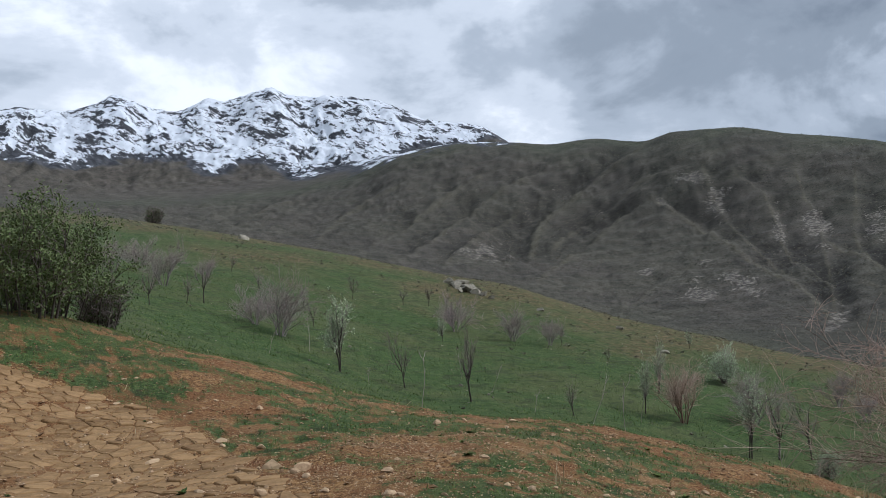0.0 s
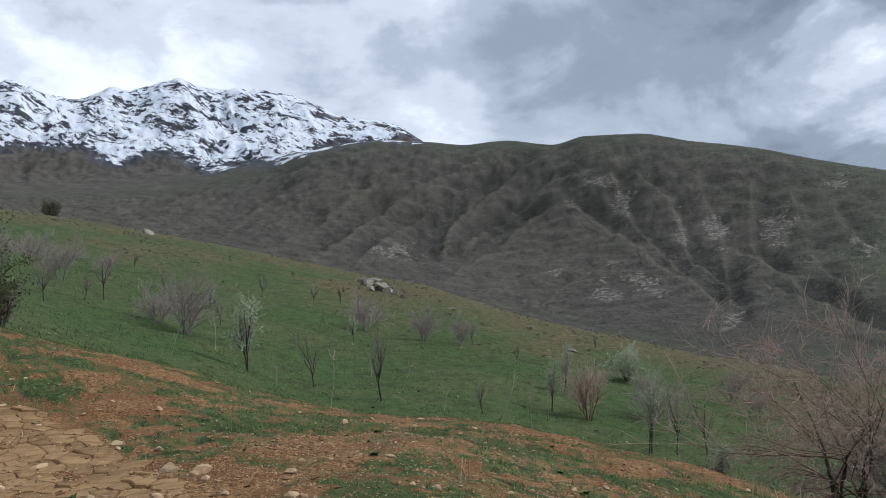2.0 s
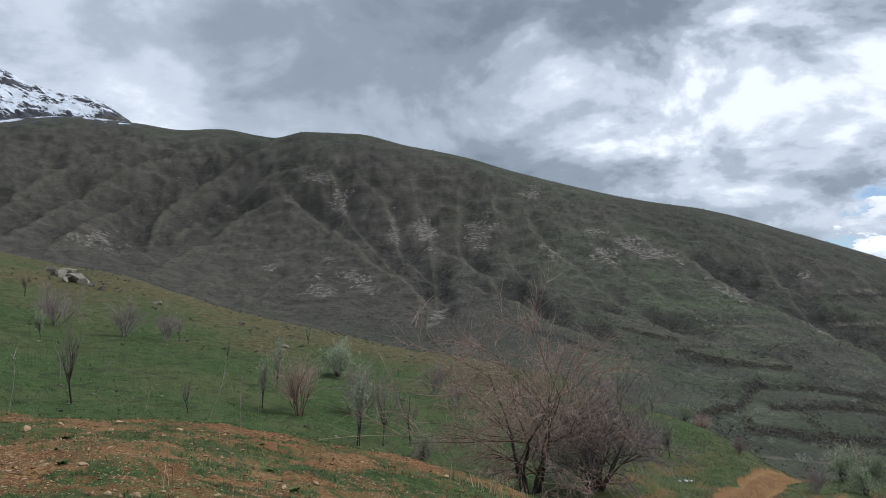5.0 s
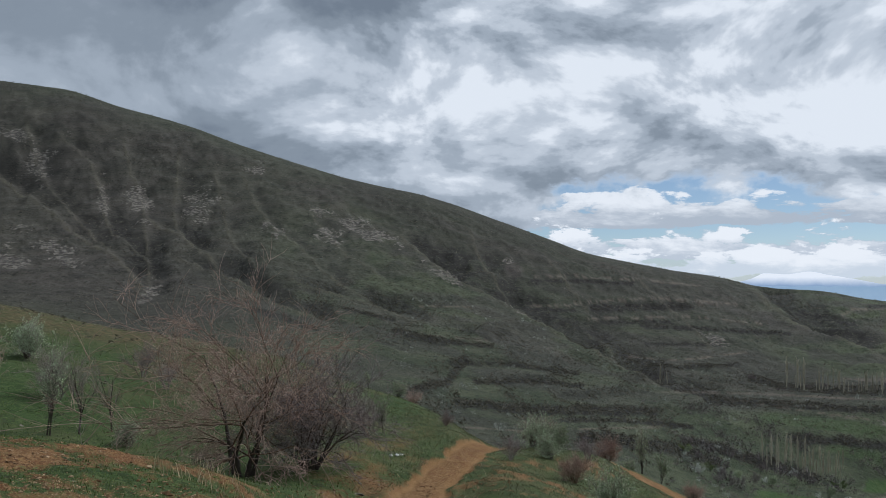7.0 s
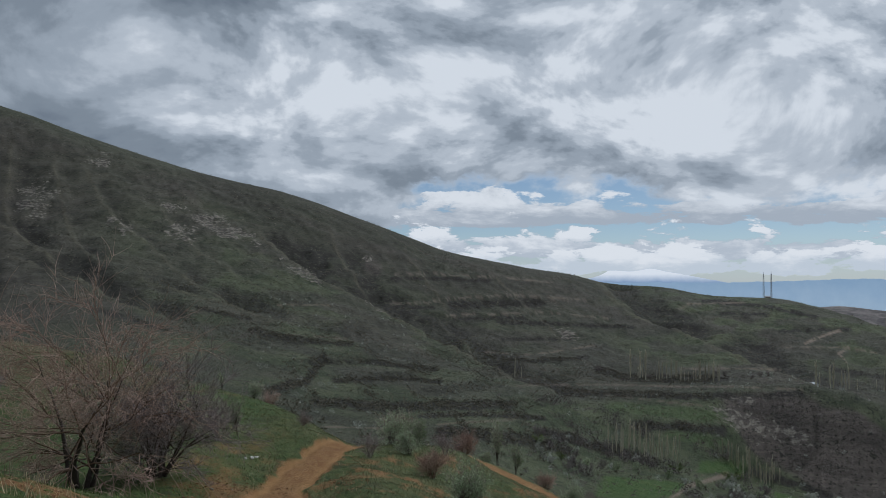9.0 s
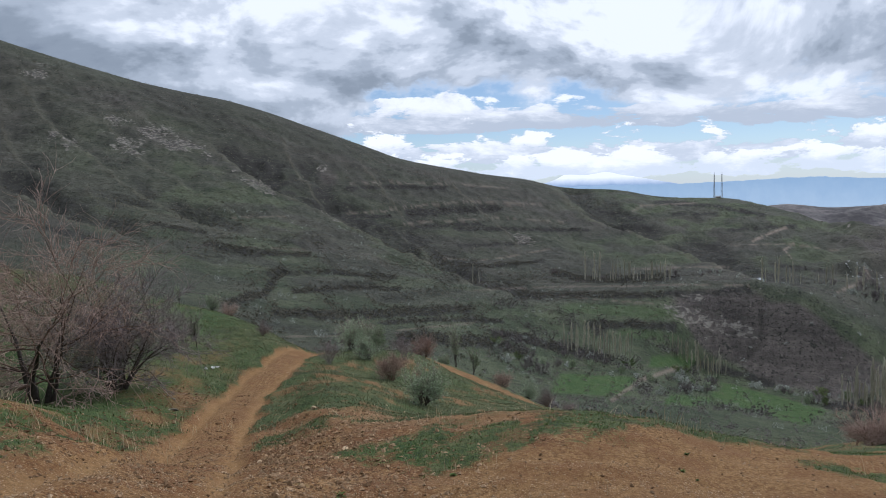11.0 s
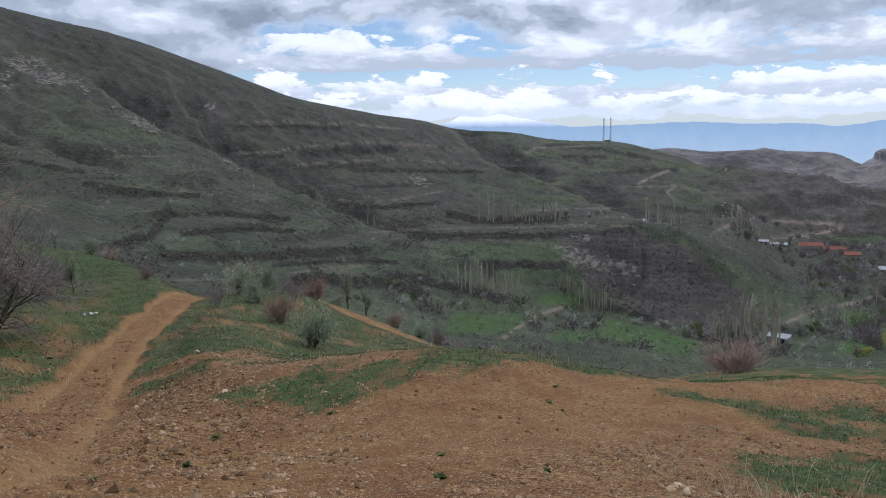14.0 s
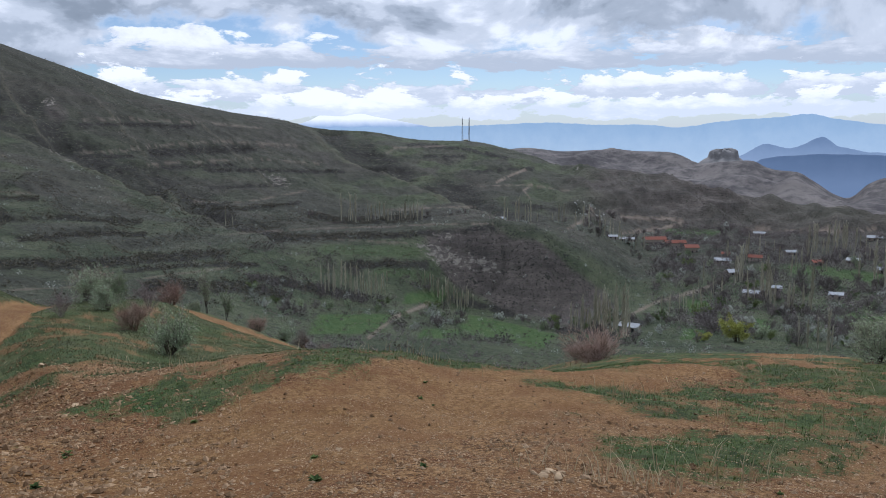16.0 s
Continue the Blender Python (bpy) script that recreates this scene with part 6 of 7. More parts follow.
# dark scrub, tussocks and low bushes, past counting
def tufts(name, label, az, r, size, mat, cards_each, seed, flat=0.7, card=(0.22, 0.42)):
    g = np.random.default_rng(seed)
    m = len(az)
    x, y = -np.sin(np.radians(az)) * r, np.cos(np.radians(az)) * r
    z = sample_many(HEIGHT, az, r)
    c = np.stack([x, y, z + size * flat * 0.4], -1)
    off = g.normal(0, 0.36, (m, cards_each, 3)) * size[:, None, None] * [1, 1, flat]
    a = unit(g.normal(size=off.shape))
    b = unit(np.cross(a, g.normal(size=off.shape)))
    s = (size[:, None] * g.uniform(card[0], card[1], (m, cards_each)))[..., None]
    o = c[:, None] + off
    q = np.stack([o - a * s, o + b * s * 0.8, o + a * s, o - b * s * 0.8], 2).reshape(-1, 3)
    return tagged(new(name, mesh_of(name, q, np.arange(len(q)).reshape(-1, 4), mat, False)), label, "scrub", kind="stuff")


g = np.random.default_rng(401)


def scatter(n, a0, a1, r0, r1, chance):
    az = g.uniform(min(a0, a1), max(a0, a1), n)
    r = np.sqrt(g.uniform(r0 ** 2, r1 ** 2, n))
    ok = g.uniform(0, 1, n) < chance(az, r)
    return az[ok], r[ok]


def clustered(az, r, scale, seed, lo=0.0, hi=0.4):
    x, y = -np.sin(np.radians(az)) * r, np.cos(np.radians(az)) * r
    return smooth(lo, hi, fbm(x / scale, y / scale, 3, seed))


az, r = scatter(5200, 28, -34, 48, 140, lambda a, d: (0.10 + 0.8 * sample_many(dry, a, d)) * clustered(a, d, 9, 3, -0.3, 0.4) * (sample_many(STEP, a, d) < 5.1))
tufts("tussocks", "brown withered tussocks on the upper meadow", az, r, g.uniform(0.10, 0.34, len(az)), SCRUB, 14, 410, 0.7, (0.15, 0.30))
az, r = scatter(52000, -36, -76, 140, 640, lambda a, d: 0.010 + 0.4 * sample_many(riser, a, d) * clustered(a, d, 45, 5, -0.55, 0.05) + 0.10 * clustered(a, d, 60, 6, 0.1, 0.5) + 0.3 * sample_many(gully, a, d) + 0.8 * sample_many(hedge, a, d))
tufts("terrace_scrub", "dense brown scrub along the terrace banks", az, r, 0.5 + 1.0 * g.uniform(0, 1, len(az)) ** 1.6, SCRUB, 16, 402, 0.85, (0.12, 0.26))
az, r = scatter(60000, -40, -86, 190, 980, lambda a, d: 0.75 * smooth(0.3, 0.8, sample_many(hedge, a, d)) * clustered(a, d, 16, 45, -0.55, 0.1))
tufts("hedge_scrub", "unbroken rows of dark scrub along the hillside banks", az, r, g.uniform(0.5, 1.4, len(az)) * (0.8 + r / 1800), SCRUB_DARK, 18, 409, 0.9, (0.10, 0.20))
az, r = scatter(70000, 28, -100, 330, 1500, lambda a, d: 0.05 + 0.4 * clustered(a, d, 90, 9, 0.0, 0.5) + 0.4 * sample_many(gully, a, d))
tufts("hillside_scrub", "scattered dark scrub over the grazed slopes", az, r, g.uniform(0.5, 1.5, len(az)) * (0.6 + r / 1500), SCRUB, 5, 403)
az, r = scatter(3200, -60, -109, 120, 560, lambda a, d: (0.12 + 0.75 * clustered(a, d, 40, 13)) * (1 - sample_many(field, a, d)) * (1 - sample_many(paths, a, d)))
tufts("valley_scrub", "low brown scrub on the valley floor", az, r, g.uniform(0.5, 1.5, len(az)), TWIG_VALLEY, 30, 404, 0.8, (0.07, 0.15))
az, r = scatter(2600, -93, -109, 330, 900, lambda a, d: (0.25 + 0.75 * clustered(a, d, 50, 19, -0.2, 0.3)) * (1 - sample_many(field, a, d)) * (1 - sample_many(paths, a, d)))
tufts("village_thicket", "purplish-grey bare thickets between the village houses", az, r, g.uniform(2.5, 6.0, len(az)), THICKET, 64, 406, 0.8, (0.05, 0.10))
az, r = scatter(900, -64, -92, 250, 400, lambda a, d: (0.1 + 0.9 * clustered(a, d, 30, 20, 0.0, 0.35)) * (1 - sample_many(field, a, d)) * (1 - sample_many(paths, a, d)) * (1 - sample_many(cliff, a, d)))
tufts("valley_thicket", "purplish-grey bare thickets along the valley floor", az, r, g.uniform(1.8, 4.2, len(az)), THICKET, 56, 407, 0.8, (0.05, 0.11))
az, r = scatter(1500, -60, -109, 85, 270, lambda a, d: 0.10 + 0.6 * clustered(a, d, 26, 24, -0.05, 0.35))
tufts("slope_scrub", "grey-brown scrub on the slope below the track", az, r, g.uniform(0.5, 1.6, len(az)), TWIG_VALLEY, 50, 408, 0.8, (0.06, 0.13))
az, r = scatter(4200, -44, -104, 180, 640, lambda a, d: 0.05 + 0.24 * clustered(a, d, 50, 17))
tufts("flowering_scrub", "pale flowering scrub among the dark bushes", az, r, g.uniform(0.7, 2.1, len(az)), SCRUB_PALE, 60, 405, 0.9, (0.06, 0.12))


# ------------------------------------------------------------- the far distance
def far_range(name, label, line, r, foot, mat, rough=6.0, seed=0):
    """A far range: a broad back with a worn crest, from bearings and rises."""
    ln = np.array(sorted(line))
    az = np.arange(ln[0, 0], ln[-1, 0], 0.08)
    crest = EYE + r * np.tan(np.radians(pchip(ln[:, 0], ln[:, 1], az))) + rough * fbm(az / 1.3, az * 0 + 0.3, 5, seed, 0.6)
    rows_v = []
    for k, (dr, share) in enumerate(((-70, 0.0), (-45, 0.35), (-22, 0.72), (0, 1.0), (30, 0.7))):
        rr = r + dr
        z = foot + (crest - foot) * share + (0 if share in (0, 1) else rough * 1.4 * fbm(az / 0.8, az * 0 + k, 4, seed + 3))
        rows_v.append(np.stack([-np.sin(np.radians(az)) * rr, np.cos(np.radians(az)) * rr, z], -1))
    v = np.stack(rows_v, 1)
    i = np.arange(v.shape[0] * v.shape[1]).reshape(v.shape[:2])
    f = np.stack([i[:-1, :-1], i[1:, :-1], i[1:, 1:], i[:-1, 1:]], -1).reshape(-1, 4)
    return tagged(new(name, mesh_of(name, v.reshape(-1, 3), f, mat)), label, "mountains", kind="structure")


# haze put into glowing colours; the blue range's foot stands for the plain
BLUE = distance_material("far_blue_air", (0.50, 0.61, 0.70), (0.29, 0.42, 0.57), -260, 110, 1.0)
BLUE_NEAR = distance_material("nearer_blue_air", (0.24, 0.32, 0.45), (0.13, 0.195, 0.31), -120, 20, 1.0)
WHITE_FAR = distance_material("far_snow_haze", (0.30, 0.41, 0.58), (0.94, 0.96, 0.99), 85, 135, 1.0)
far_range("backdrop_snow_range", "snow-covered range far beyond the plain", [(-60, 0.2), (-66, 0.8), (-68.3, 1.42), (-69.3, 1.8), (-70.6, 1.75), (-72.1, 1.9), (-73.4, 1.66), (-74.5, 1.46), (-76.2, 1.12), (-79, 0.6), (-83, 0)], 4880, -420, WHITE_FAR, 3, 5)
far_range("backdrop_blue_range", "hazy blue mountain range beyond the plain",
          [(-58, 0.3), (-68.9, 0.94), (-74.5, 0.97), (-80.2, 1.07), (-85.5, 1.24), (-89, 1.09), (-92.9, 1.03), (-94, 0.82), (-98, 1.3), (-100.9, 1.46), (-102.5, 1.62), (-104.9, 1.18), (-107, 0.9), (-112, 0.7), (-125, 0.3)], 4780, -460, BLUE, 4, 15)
far_range("backdrop_blue_hills", "haze-blue hills and a cone on the far plain", [(-95, -2.4), (-98.3, -1.2), (-100.2, -0.32), (-101.6, -0.58), (-103.5, 0.11), (-104.6, -0.5), (-107.2, -0.86), (-112, -1.0), (-118, -2.4)], 4500, -330, BLUE_NEAR, 4, 25)
far_range("backdrop_dark_mesa", "dark mesa beyond the brown hills, blue with haze", [(-98.5, -2.9), (-99.9, -1.3), (-101.7, -1.06), (-104, -0.95), (-107.2, -1.04), (-112, -1.2), (-118, -3)], 3900, -280, distance_material("mesa_air", (0.14, 0.20, 0.31), (0.075, 0.12, 0.205), -200, -70, 1.0), 2, 35)


def butte(az, r, wide, tall, seed):
    """A flat-topped rock with sheer sides over a scree cone."""
    x, y = at(az, r)
    th = thing("rock_butte", "flat-topped rocky butte among brown hills", "butte")
    th.matrix_basis = pose(x, y, ground(x, y) - 18)
    n = 48
    a = np.linspace(0, 2 * np.pi, n, endpoint=False)
    prof = [(1.9, 0.0), (1.6, 0.2), (1.3, 0.40), (1.08, 0.52), (0.96, 0.56), (0.90, 0.72), (0.86, 0.88), (0.74, 0.95), (0.45, 1.02), (0.01, 1.0)]
    vs = []
    for pr, pz in prof:
        rad = wide * pr * (1 + 0.18 * perlin(np.cos(a) * 1.7, np.sin(a) * 1.7 + pz * 0.6, seed) + 0.07 * perlin(np.cos(a) * 7, np.sin(a) * 7, seed + 2))
        vs.append(np.stack([np.cos(a) * rad * 1.3, np.sin(a) * rad * 0.8, tall * pz * (1 + 0.22 * perlin(np.cos(a) * 2, np.sin(a) * 2, seed + 5))], -1))
    v = np.stack(vs)
    i = np.arange(v.shape[0] * n).reshape(v.shape[0], n)
    j = np.roll(i, -1, 1)
    f = np.stack([i[:-1], j[:-1], j[1:], i[1:]], -1).reshape(-1, 4)
    part("rock", mesh_of("rock", v.reshape(-1, 3), f, plain("butte_rock", (0.17, 0.165, 0.165), (0.33, 0.31, 0.30), 0.03, relief=2.0)), th)
    return th


butte(-97.5, 2300, 50, 50, 3)

# ------------------------------------------------------------- stones
ICO_V = np.array([(0, 0, -1), (0.72, -0.53, -0.45), (-0.28, -0.85, -0.45), (-0.89, 0, -0.45), (-0.28, 0.85, -0.45), (0.72, 0.53, -0.45),
                  (0.28, -0.85, 0.45), (-0.72, -0.53, 0.45), (-0.72, 0.53, 0.45), (0.28, 0.85, 0.45), (0.89, 0, 0.45), (0, 0, 1)])
ICO_F = np.array([(0, 1, 2), (1, 0, 5), (0, 2, 3), (0, 3, 4), (0, 4, 5), (1, 5, 10), (2, 1, 6), (3, 2, 7), (4, 3, 8), (5, 4, 9), (1, 10, 6), (2, 6, 7), (3, 7, 8), (4, 8, 9),
                  (5, 9, 10), (6, 10, 11), (7, 6, 11), (8, 7, 11), (9, 8, 11), (10, 9, 11)])


OCT_V = np.array([(1.0, 0, 0), (0, 1, 0), (-1, 0, 0), (0, -1, 0), (0, 0, 1), (0, 0, -1)])
OCT_F = np.array([(0, 1, 4), (1, 2, 4), (2, 3, 4), (3, 0, 4), (1, 0, 5), (2, 1, 5), (3, 2, 5), (0, 3, 5)])


def pebbles(name, label, az, r, size, mat, seed, sink=0.25, base_v=ICO_V, base_f=ICO_F):
    g = np.random.default_rng(seed)
    m = len(az)
    sc = size[:, None] * np.stack([g.uniform(0.7, 1.4, m), g.uniform(0.6, 1.0, m), g.uniform(0.3, 0.7, m)], -1)
    v = base_v[None] * (1 + g.normal(0, 0.2, (m, len(base_v), 1))) * sc[:, None]
    t = g.uniform(0, 2 * np.pi, m)
    c, s = np.cos(t)[:, None], np.sin(t)[:, None]
    x = v[..., 0] * c - v[..., 1] * s
    y = v[..., 0] * s + v[..., 1] * c
    z = v[..., 2] + g.normal(0, 0.25, (m, 1)) * v[..., 0]
    px, py = -np.sin(np.radians(az)) * r, np.cos(np.radians(az)) * r
    pz = sample_many(HEIGHT, az, r) + sc[:, 2] * (1 - 2 * sink)
    q = np.stack([x + px[:, None], y + py[:, None], z + pz[:, None]], -1).reshape(-1, 3)
    f = (base_f[None] + (np.arange(m) * len(base_v))[:, None, None]).reshape(-1, 3)
    return tagged(new(name, mesh_of(name, q, f, mat, False)), label, "stones", kind="stuff")


g = np.random.default_rng(501)
no_turf = lambda a, d: (1 - 0.8 * sample_many(grass, a, d))
az, r = scatter(52000, 31, -109, 5.5, 20, lambda a, d: no_turf(a, d) * (0.35 + 0.65 * clustered(a, d, 1.4, 21)) * (1 - 0.75 * sample_many(track, a, d)))
pebbles("gravel", "small stones strewn over the red-brown earth", az, r, 0.008 + 0.032 * g.uniform(0, 1, len(az)) ** 2.6, STONE, 502, 0.25, OCT_V, OCT_F)
az, r = scatter(60000, 31, -109, 5.2, 12, lambda a, d: no_turf(a, d) * (0.35 + 0.65 * clustered(a, d, 0.9, 23, -0.3, 0.3)) * (1 - 0.25 * sample_many(track, a, d)))
pebbles("grit", "coarse grit and crumbs of earth", az, r, 0.004 + 0.013 * g.uniform(0, 1, len(az)) ** 2.0, STONE, 505, 0.25, OCT_V, OCT_F)
az, r = scatter(42000, -22, -62, 6, 32, lambda a, d: np.maximum(smooth(0.95, 1.5, sample_many(d_road, a, d)), 0.5 * (sample_many(d_road, a, d) < 0.4)) * (1 - smooth(1.8, 3.6, sample_many(d_road, a, d))) * (0.15 + 0.85 * clustered(a, d, 1.6, 27, -0.1, 0.4)))
pebbles("verge_rubble", "broken stones along the verge of the dirt road", az, r, 0.012 + 0.055 * g.uniform(0, 1, len(az)) ** 3.5, STONE_EARTH, 503, 0.3, OCT_V, OCT_F)
az, r = scatter(9000, -40, -64, 6, 22, lambda a, d: smooth(1.2, 2.0, sample_many(d_road, a, d)) * (1 - smooth(3.5, 7.5, sample_many(d_road, a, d))) * (0.2 + 0.8 * clustered(a, d, 1.8, 31, -0.3, 0.3)) * (1 - 0.8 * sample_many(grass, a, d)))
pebbles("bank_rubble", "flat broken stones littering the bank beside the road", az, r, 0.012 + 0.050 * g.uniform(0, 1, len(az)) ** 3.5, STONE_EARTH, 508, 0.3, OCT_V, OCT_F)
az, r = scatter(5200, 26, -44, 22, 130, lambda a, d: 0.10 + 0.75 * clustered(a, d, 7, 29, 0.1, 0.5) * (sample_many(STEP, a, d) < 5.0))
pebbles("meadow_stones", "pale stones scattered through the meadow", az, r, 0.025 + 0.10 * g.uniform(0, 1, len(az)) ** 3, STONE_GREY, 504)


az, r = scatter(90, -87.4, -89.6, 795, 850, lambda a, d: 0.9 + 0 * a)
pebbles("terrace_stones", "pale standing stones in rows on a far terrace", az, r, g.uniform(0.5, 0.95, len(az)), WHITE, 507, 0.1)


def rock(az, r, size, seed, flat=0.55, mat=STONE, label="loose angular stone lying on the earth", group="loose rocks"):
    """A single weathered stone."""
    g = np.random.default_rng(seed)
    bm = bmesh.new()
    bmesh.ops.create_icosphere(bm, subdivisions=3 if size > 0.4 else 2, radius=1.0)
    cuts = unit(g.normal(size=(13, 3)))
    depth = g.uniform(0.38, 0.66, 13)
    for v in bm.verts:
        p = np.array(v.co)
        for cdir, c0 in zip(cuts, depth):
            over = p @ cdir - c0
            if over > 0:
                p = p - cdir * over
        p = p * (1 + g.normal(0, 0.03))
        v.co = (p[0] * size * 1.6, p[1] * size * 1.1, p[2] * size * 1.3 * flat)
    me = bpy.data.meshes.new("rock")
    bm.to_mesh(me)
    bm.free()
    me.materials.append(mat)
    x, y = at(az, r)
    ob = new("rock", me)
    ob.matrix_basis = pose(x, y, ground(x, y) + size * flat * 0.35, g.uniform(-12, 12), g.uniform(-12, 12), g.uniform(0, 360))
    return tagged(ob, label, "rock", group)


for i, (az, r, size) in enumerate((
        (16.6, 11.4, 0.16), (13.4, 9.6, 0.20), (11.9, 9.0, 0.17), (11.2, 8.6, 0.13), (13.9, 13.5, 0.14), (12.6, 12.8, 0.11), (22.0, 15.5, 0.10), (10.0, 8.0, 0.10), (5.5, 7.6, 0.13),
        (4.8, 7.5, 0.09), (2.6, 9.5, 0.07), (-3.0, 8.2, 0.08), (-5.0, 7.4, 0.11), (-6.5, 8.4, 0.07), (-17, 10.5, 0.12), (-13, 9.0, 0.07), (-20, 9.5, 0.10), (-46.5, 15.2, 0.14), (-44.0, 14.4, 0.11),
        (-49, 12.6, 0.10), (-52.5, 14.2, 0.16), (-50.5, 23, 0.2), (-47.5, 10.2, 0.12), (-55.5, 9.4, 0.07), (-60.5, 9.0, 0.06), (-70.6, 8.4, 0.07), (-66.0, 7.6, 0.06), (-84, 8.2, 0.07), (-57.0, 26, 0.14),
        (18.6, 13.2, 0.13), (25.0, 13.6, 0.12), (8.0, 10.6, 0.07), (-0.5, 11.8, 0.06), (-9.5, 11.4, 0.09))):
    rock(az, r, size * 0.46, 520 + i, 0.5 + 0.3 * ((i * 37) % 10) / 10)
more = np.random.default_rng(571)
for i in range(44):
    az, r = more.uniform(-30, 27), 7.5 + 9 * more.uniform() ** 1.2
    rock(az, r, 0.035 + 0.055 * more.uniform() ** 2, 640 + i, 0.45 + 0.35 * more.uniform())
for i, (az, r, size) in enumerate(((-1.2, 100, 1.1), (-1.7, 97, 1.0), (-0.6, 102, 0.7), (-2.0, 95, 1.1), (-2.3, 94, 0.8), (-1.5, 95.5, 0.8), (-0.9, 98, 0.8), (-1.9, 98, 0.6), (-0.2, 103, 0.5), (-2.8, 92.5, 0.6), (-3.4, 91, 0.45), (-1.2, 94, 0.5), (-2.5, 96, 0.6), (-7.0, 86, 0.45), (-12.4, 84, 0.4), (-15.5, 70, 0.35), (14.4, 120, 0.8))):
    rock(az, r, size, 560 + i, 0.75, STONE_GREY, "pale lichened boulder breaking out of the meadow", "boulders")
for i, (az, r, size) in enumerate(((-43.6, 35.2, 0.14), (-43.9, 35.6, 0.10), (-43.2, 35.0, 0.09))):
    rock(az, r, size, 580 + i, 0.5, WHITE, "chalk-white stone lying beside the road", "white stones")
for i in range(9):
    a, d = (i * 2.4) % 6.28, 0.05 + 0.22 * ((i * 7) % 16) / 16
    x, y = at(-86.6, 6.9)
    x, y = x + math.cos(a) * d, y + math.sin(a) * d
    rock(math.degrees(math.atan2(-x, y)), math.hypot(x, y), 0.035 + 0.025 * ((i * 5) % 7) / 7, 600 + i, 0.6, STONE, "earth-stained stone in a small heap", "heaped stones")


# ------------------------------------------------------------- grass, straw and weeds
def blades(name, label, az, r, tall, wide, mat, seed, lean=0.45):
    g = np.random.default_rng(seed)
    m = len(az)
    px, py = -np.sin(np.radians(az)) * r, np.cos(np.radians(az)) * r
    pz = sample_many(HEIGHT, az, r)
    base = np.stack([px, py, pz - 0.01], -1)
    t = g.uniform(0, 2 * np.pi, m)
    side = np.stack([np.cos(t), np.sin(t), 0 * t], -1) * wide[:, None]
    bend = g.normal(0, lean, (m, 2))
    mid = base + np.stack([bend[:, 0] * 0.35, bend[:, 1] * 0.35, 0 * t + 0.6], -1) * tall[:, None]
    tip = base + np.stack([bend[:, 0], bend[:, 1], 0 * t + 1.0], -1) * tall[:, None]
    q = np.stack([base - side, base + side, mid + side * 0.7, mid - side * 0.7, tip], 1).reshape(-1, 3)
    k = (np.arange(m) * 5)[:, None]
    f = np.concatenate([k + [0, 1, 2], k + [0, 2, 3], k + [3, 2, 4]])
    return tagged(new(name, mesh_of(name, q, f, mat, False)), label, "grass", kind="stuff")


g = np.random.default_rng(701)
az, r = scatter(300000, 31, -109, 5.5, 22, lambda a, d: smooth(0.3, 0.8, sample_many(grass, a, d)) * (0.35 + 0.65 * clustered(a, d, 0.5, 33, -0.2, 0.3)))
blades("turf", "short green grass in patches on the earth", az, r, g.uniform(0.015, 0.065, len(az)), g.uniform(0.0025, 0.006, len(az)), BLADE, 702)
az, r = scatter(90000, 28, -46, 22, 75, lambda a, d: sample_many(grass, a, d) * (0.3 + 0.7 * clustered(a, d, 2.0, 37, -0.2, 0.4)))
blades("meadow_grass", "short green meadow grass", az, r, g.uniform(0.04, 0.11, len(az)), g.uniform(0.008, 0.018, len(az)), BLADE, 703)
az, r = scatter(90000, -43, -76, 17, 50, lambda a, d: smooth(0.1, 0.6, sample_many(grass, a, d)) * (0.4 + 0.6 * clustered(a, d, 1.2, 39, -0.2, 0.4)))
blades("knoll_grass", "scruffy grey-green grass on the knoll", az, r, g.uniform(0.03, 0.09, len(az)), g.uniform(0.006, 0.014, len(az)), BLADE_GREY, 705, 0.6)
az, r = scatter(7000, -43, -109, 16, 50, lambda a, d: 0.5 * clustered(a, d, 2.5, 43, -0.1, 0.4) * (1 - sample_many(road, a, d)) * (1 - sample_many(track, a, d)))
blades("pale_grass", "pale dry grass among the green", az, r, g.uniform(0.08, 0.30, len(az)), g.uniform(0.005, 0.010, len(az)), STRAW, 706, 0.8)
az, r = scatter(9000, 31, -109, 6, 34, lambda a, d: 0.2 * clustered(a, d, 1.2, 41, 0.1, 0.5) * (1 - sample_many(road, a, d)) * (1 - 0.7 * sample_many(track, a, d)))
blades("dry_grass", "dry straw-coloured grass among the green", az, r, g.uniform(0.05, 0.20, len(az)), g.uniform(0.003, 0.006, len(az)), STRAW, 704, 0.9)


def clump(az0, r0, n, spread, tall, mat, name, label, category, seed, lean=0.35, wide=0.006):
    g = np.random.default_rng(seed)
    x0, y0 = at(az0, r0)
    x, y = x0 + g.normal(0, spread, n), y0 + g.normal(0, spread, n)
    ob = blades(name, label, np.degrees(np.arctan2(-x, y)), np.hypot(x, y), tall * g.uniform(0.5, 1.1, n), np.full(n, wide), mat, seed + 1, lean)
    ob["category"] = category
    return ob


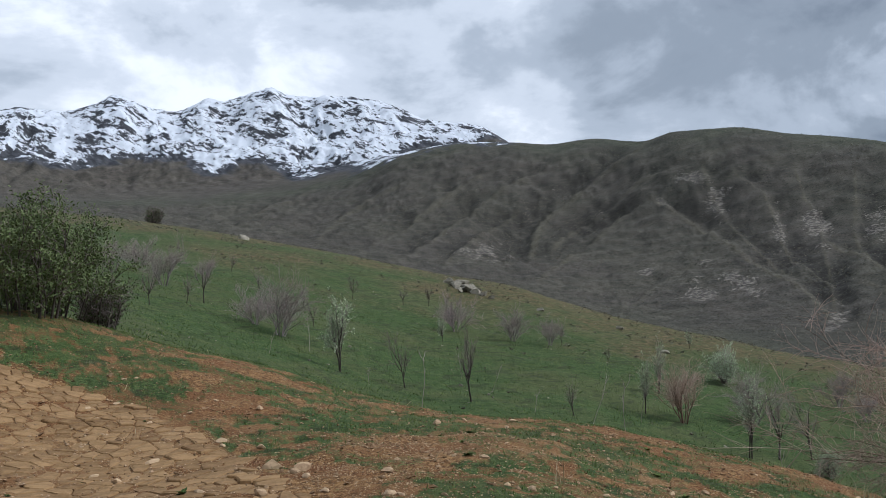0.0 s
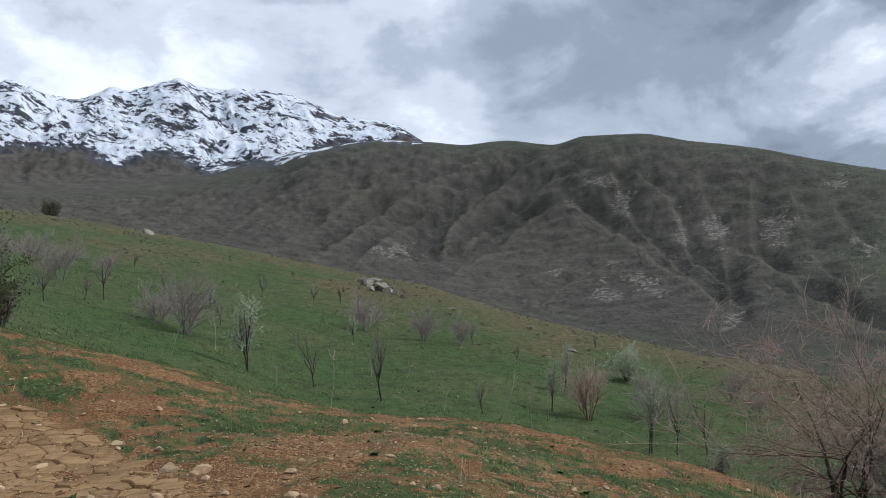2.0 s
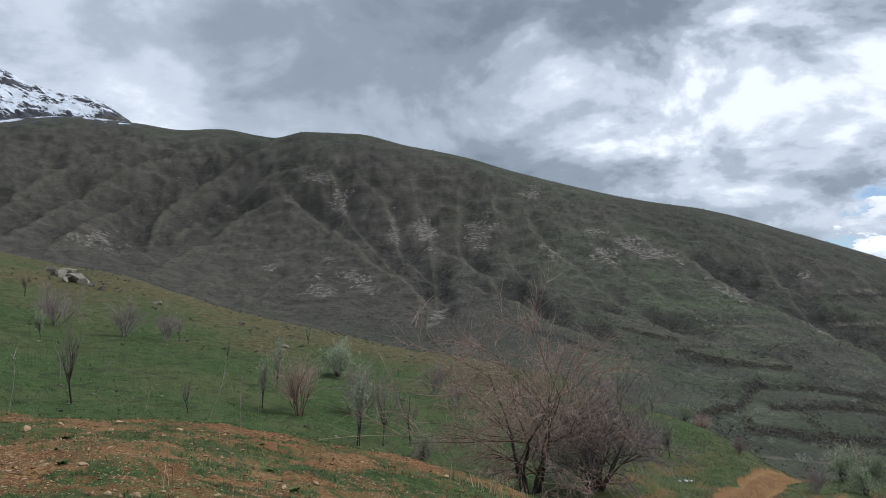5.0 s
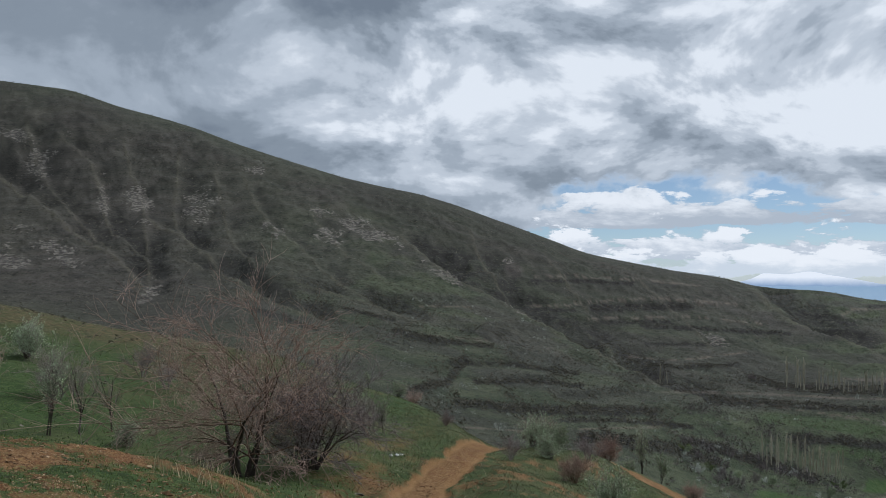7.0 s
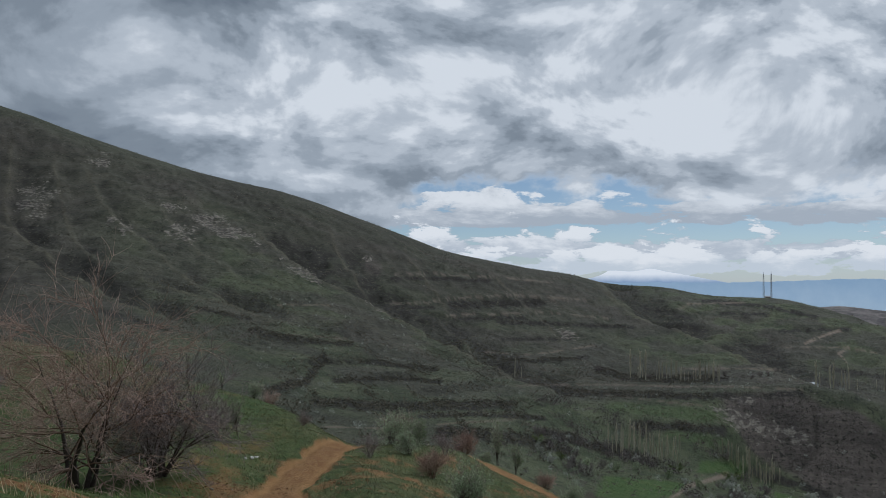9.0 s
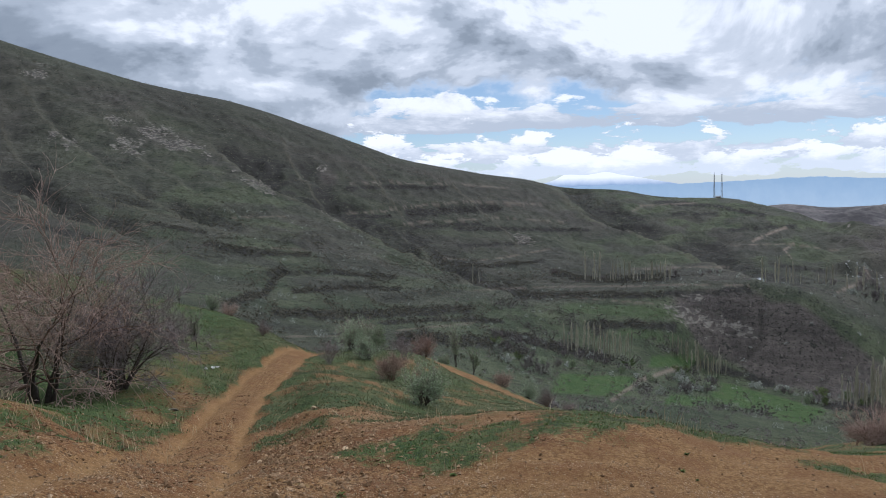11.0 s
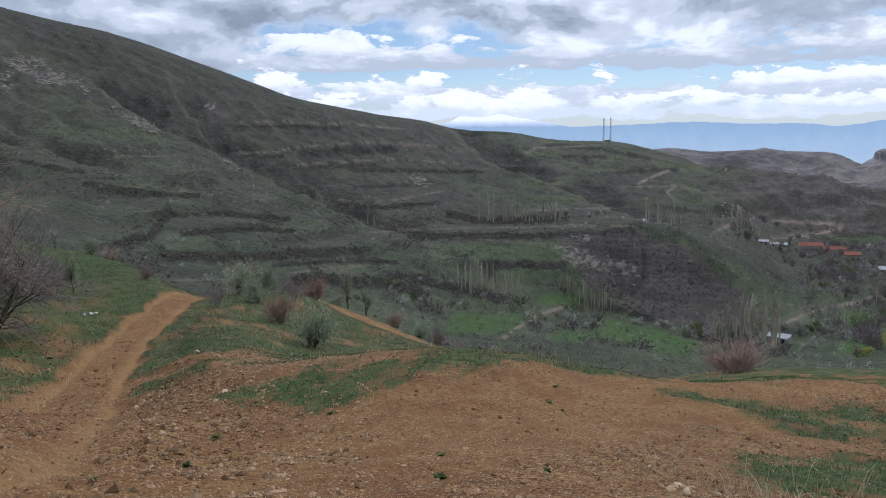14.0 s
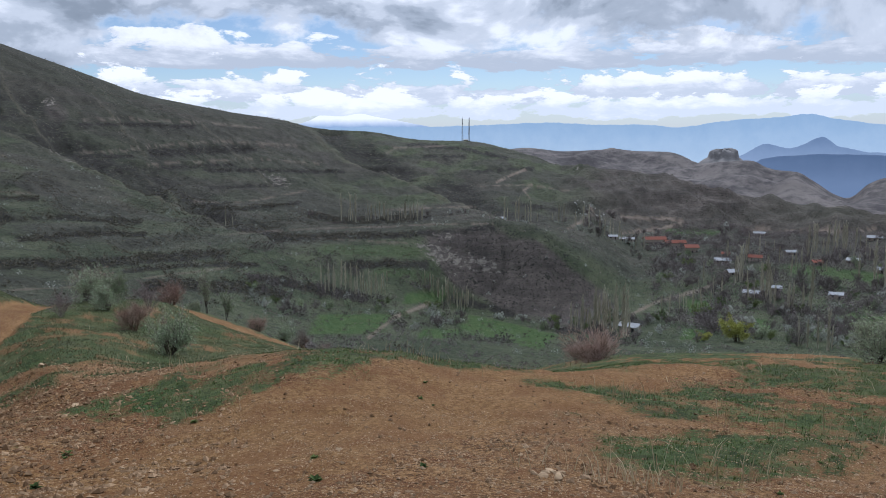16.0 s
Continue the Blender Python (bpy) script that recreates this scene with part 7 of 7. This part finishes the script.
for i, (az, r, n, sp, tall) in enumerate(((-91.6, 14.2, 46, 0.35, 0.55), (-29.5, 14.0, 60, 0.4, 0.5), (-31.5, 17.0, 60, 0.5, 0.45), (-36.5, 17.5, 70, 0.5, 0.5), (-98.0, 9.0, 20, 0.3, 0.6), (-87.0, 7.4, 26, 0.3, 0.5),
                                          (-75.6, 16.0, 16, 0.3, 0.45), (-104, 12, 26, 0.5, 0.6), (-58.5, 16.0, 18, 0.4, 0.45), (-60.2, 12.0, 10, 0.3, 0.4), (-77.0, 15.8, 24, 0.4, 0.35), (-6.8, 8.6, 8, 0.1, 0.4),
                                          (-93.2, 6.9, 60, 0.22, 0.28), (-92.4, 7.2, 40, 0.2, 0.22), (-97.5, 8.2, 40, 0.3, 0.3), (-39.0, 20.0, 60, 0.7, 0.4), (-41.5, 24.0, 60, 0.8, 0.4))):
    clump(az, r, int(n * 0.65) + 2, sp, tall * 0.75, STRAW, "straw_clump", "clump of tall dry straw-coloured stalks", "dry grass", 720 + 3 * i)


def weed(seed, leaves=34, size=0.06):
    g = np.random.default_rng(seed)
    th = thing("weed", "low leafy dark-green weed growing on bare earth", "weed", "weeds")
    V, F = [], []
    for i in range(leaves):
        a, up_ = g.uniform(0, 2 * np.pi), g.uniform(0.15, 1.1)
        d = np.array([math.cos(a), math.sin(a), up_])
        d /= np.linalg.norm(d)
        s = np.array([-math.sin(a), math.cos(a), 0]) * size * g.uniform(0.18, 0.3)
        L = size * g.uniform(0.6, 1.5)
        o = np.array([0, 0, 0.005])
        k = len(V)
        V += [o, o + d * L * 0.5 + s, o + d * L + np.array([0, 0, -0.2 * L]), o + d * L * 0.5 - s]
        F.append((k, k + 1, k + 2, k + 3))
    part("rosette", mesh_of("rosette", V, F, BLADE, False), th)
    return kind(th)


weeds = [weed(800 + i) for i in range(3)]
for i in range(46):
    az, r = g.uniform(-108, 30), 6.5 + 12 * g.uniform(0, 1) ** 1.3
    put(weeds[i % 3], az, r, g.uniform(0.5, 1.4), g.uniform(0, 360))

# ------------------------------------------------------------- the cracked bedrock shelf
shelf = tagged(new("rock_shelf"), "weathered bedrock shelf cracked into tan polygonal slabs", "rock shelf", kind="structure")


def inside_shelf(x, y):
    az, r = math.degrees(math.atan2(-x, y)), math.hypot(x, y)
    return 10.5 < az < 34 and 5.2 < r < np.interp(az, [11, 14.1, 19, 24.3, 29.2, 34], [7.4, 9.4, 12.6, 14.4, 15.3, 15.6]) + 0.5 * perlin(np.array([x * 1.3]), np.array([y * 1.3]), 77)[0]


g = np.random.default_rng(901)
step = 0.205
seeds = []
for i in range(-56, 11):
    for j in range(12, 70):
        seeds.append(((i + 0.5 * (j % 2)) * step + g.uniform(-0.11, 0.11), j * step * 1.30 + g.uniform(-0.15, 0.15)))
seeds = np.array([p for p in seeds if g.uniform() > 0.14])
for sx_, sy_ in seeds:
    if not inside_shelf(sx_, sy_):
        continue
    near_by = seeds[np.hypot(seeds[:, 0] - sx_, seeds[:, 1] - sy_) < 1.6]
    poly = [(-0.8, -0.8), (0.8, -0.8), (0.8, 0.8), (-0.8, 0.8)]
    gap = g.uniform(0.003, 0.010)
    for qx, qy in near_by:
        dx, dy = qx - sx_, qy - sy_
        L = math.hypot(dx, dy)
        if L < 1e-6:
            continue
        nx, ny, c = dx / L, dy / L, L / 2 - gap
        out = []
        for k in range(len(poly)):
            a, b = poly[k], poly[(k + 1) % len(poly)]
            da, db = a[0] * nx + a[1] * ny - c, b[0] * nx + b[1] * ny - c
            if da <= 0:
                out.append(a)
            if da * db < 0:
                t = da / (da - db)
                out.append((a[0] + (b[0] - a[0]) * t, a[1] + (b[1] - a[1]) * t))
        poly = out
    n = len(poly)
    if n < 3:
        continue
    P = np.array(poly)
    z0 = ground(sx_, sy_)
    tilt_x, tilt_y, rise_ = g.normal(0, 0.010), g.normal(0, 0.010), 0.004 + 0.018 * g.uniform() ** 3
    slope_x, slope_y = (ground(sx_ + 0.3, sy_) - z0) / 0.3 + tilt_x, (ground(sx_, sy_ + 0.3) - z0) / 0.3 + tilt_y
    rings_v = []
    for share, dz in ((1.0, -0.06), (0.98, rise_ - 0.012), (0.90, rise_), (0.5, rise_ + 0.004)):
        q = P * share * (1 + (g.normal(0, 0.025, (n, 1)) if share == 0.9 else 0))
        rings_v.append(np.concatenate([q, (q[:, :1] * slope_x + q[:, 1:] * slope_y + dz + g.normal(0, 0.003, (n, 1)))], 1))
    V = np.concatenate(rings_v)
    faces = []
    for lev in range(3):
        for k in range(n):
            faces.append((lev * n + k, lev * n + (k + 1) % n, (lev + 1) * n + (k + 1) % n, (lev + 1) * n + k))
    faces.append(tuple(range(3 * n, 4 * n)))
    me = bpy.data.meshes.new("slab")
    me.from_pydata(V.tolist(), [], faces)
    me.materials.append(SLAB)
    ob = part("slab", me, shelf)
    ob.matrix_basis = Matrix.Translation((sx_, sy_, z0))
# the patterns themselves go; their copies stand
for th in KINDS:
    for ob in (*th.children_recursive, th):
        bpy.data.objects.remove(ob)
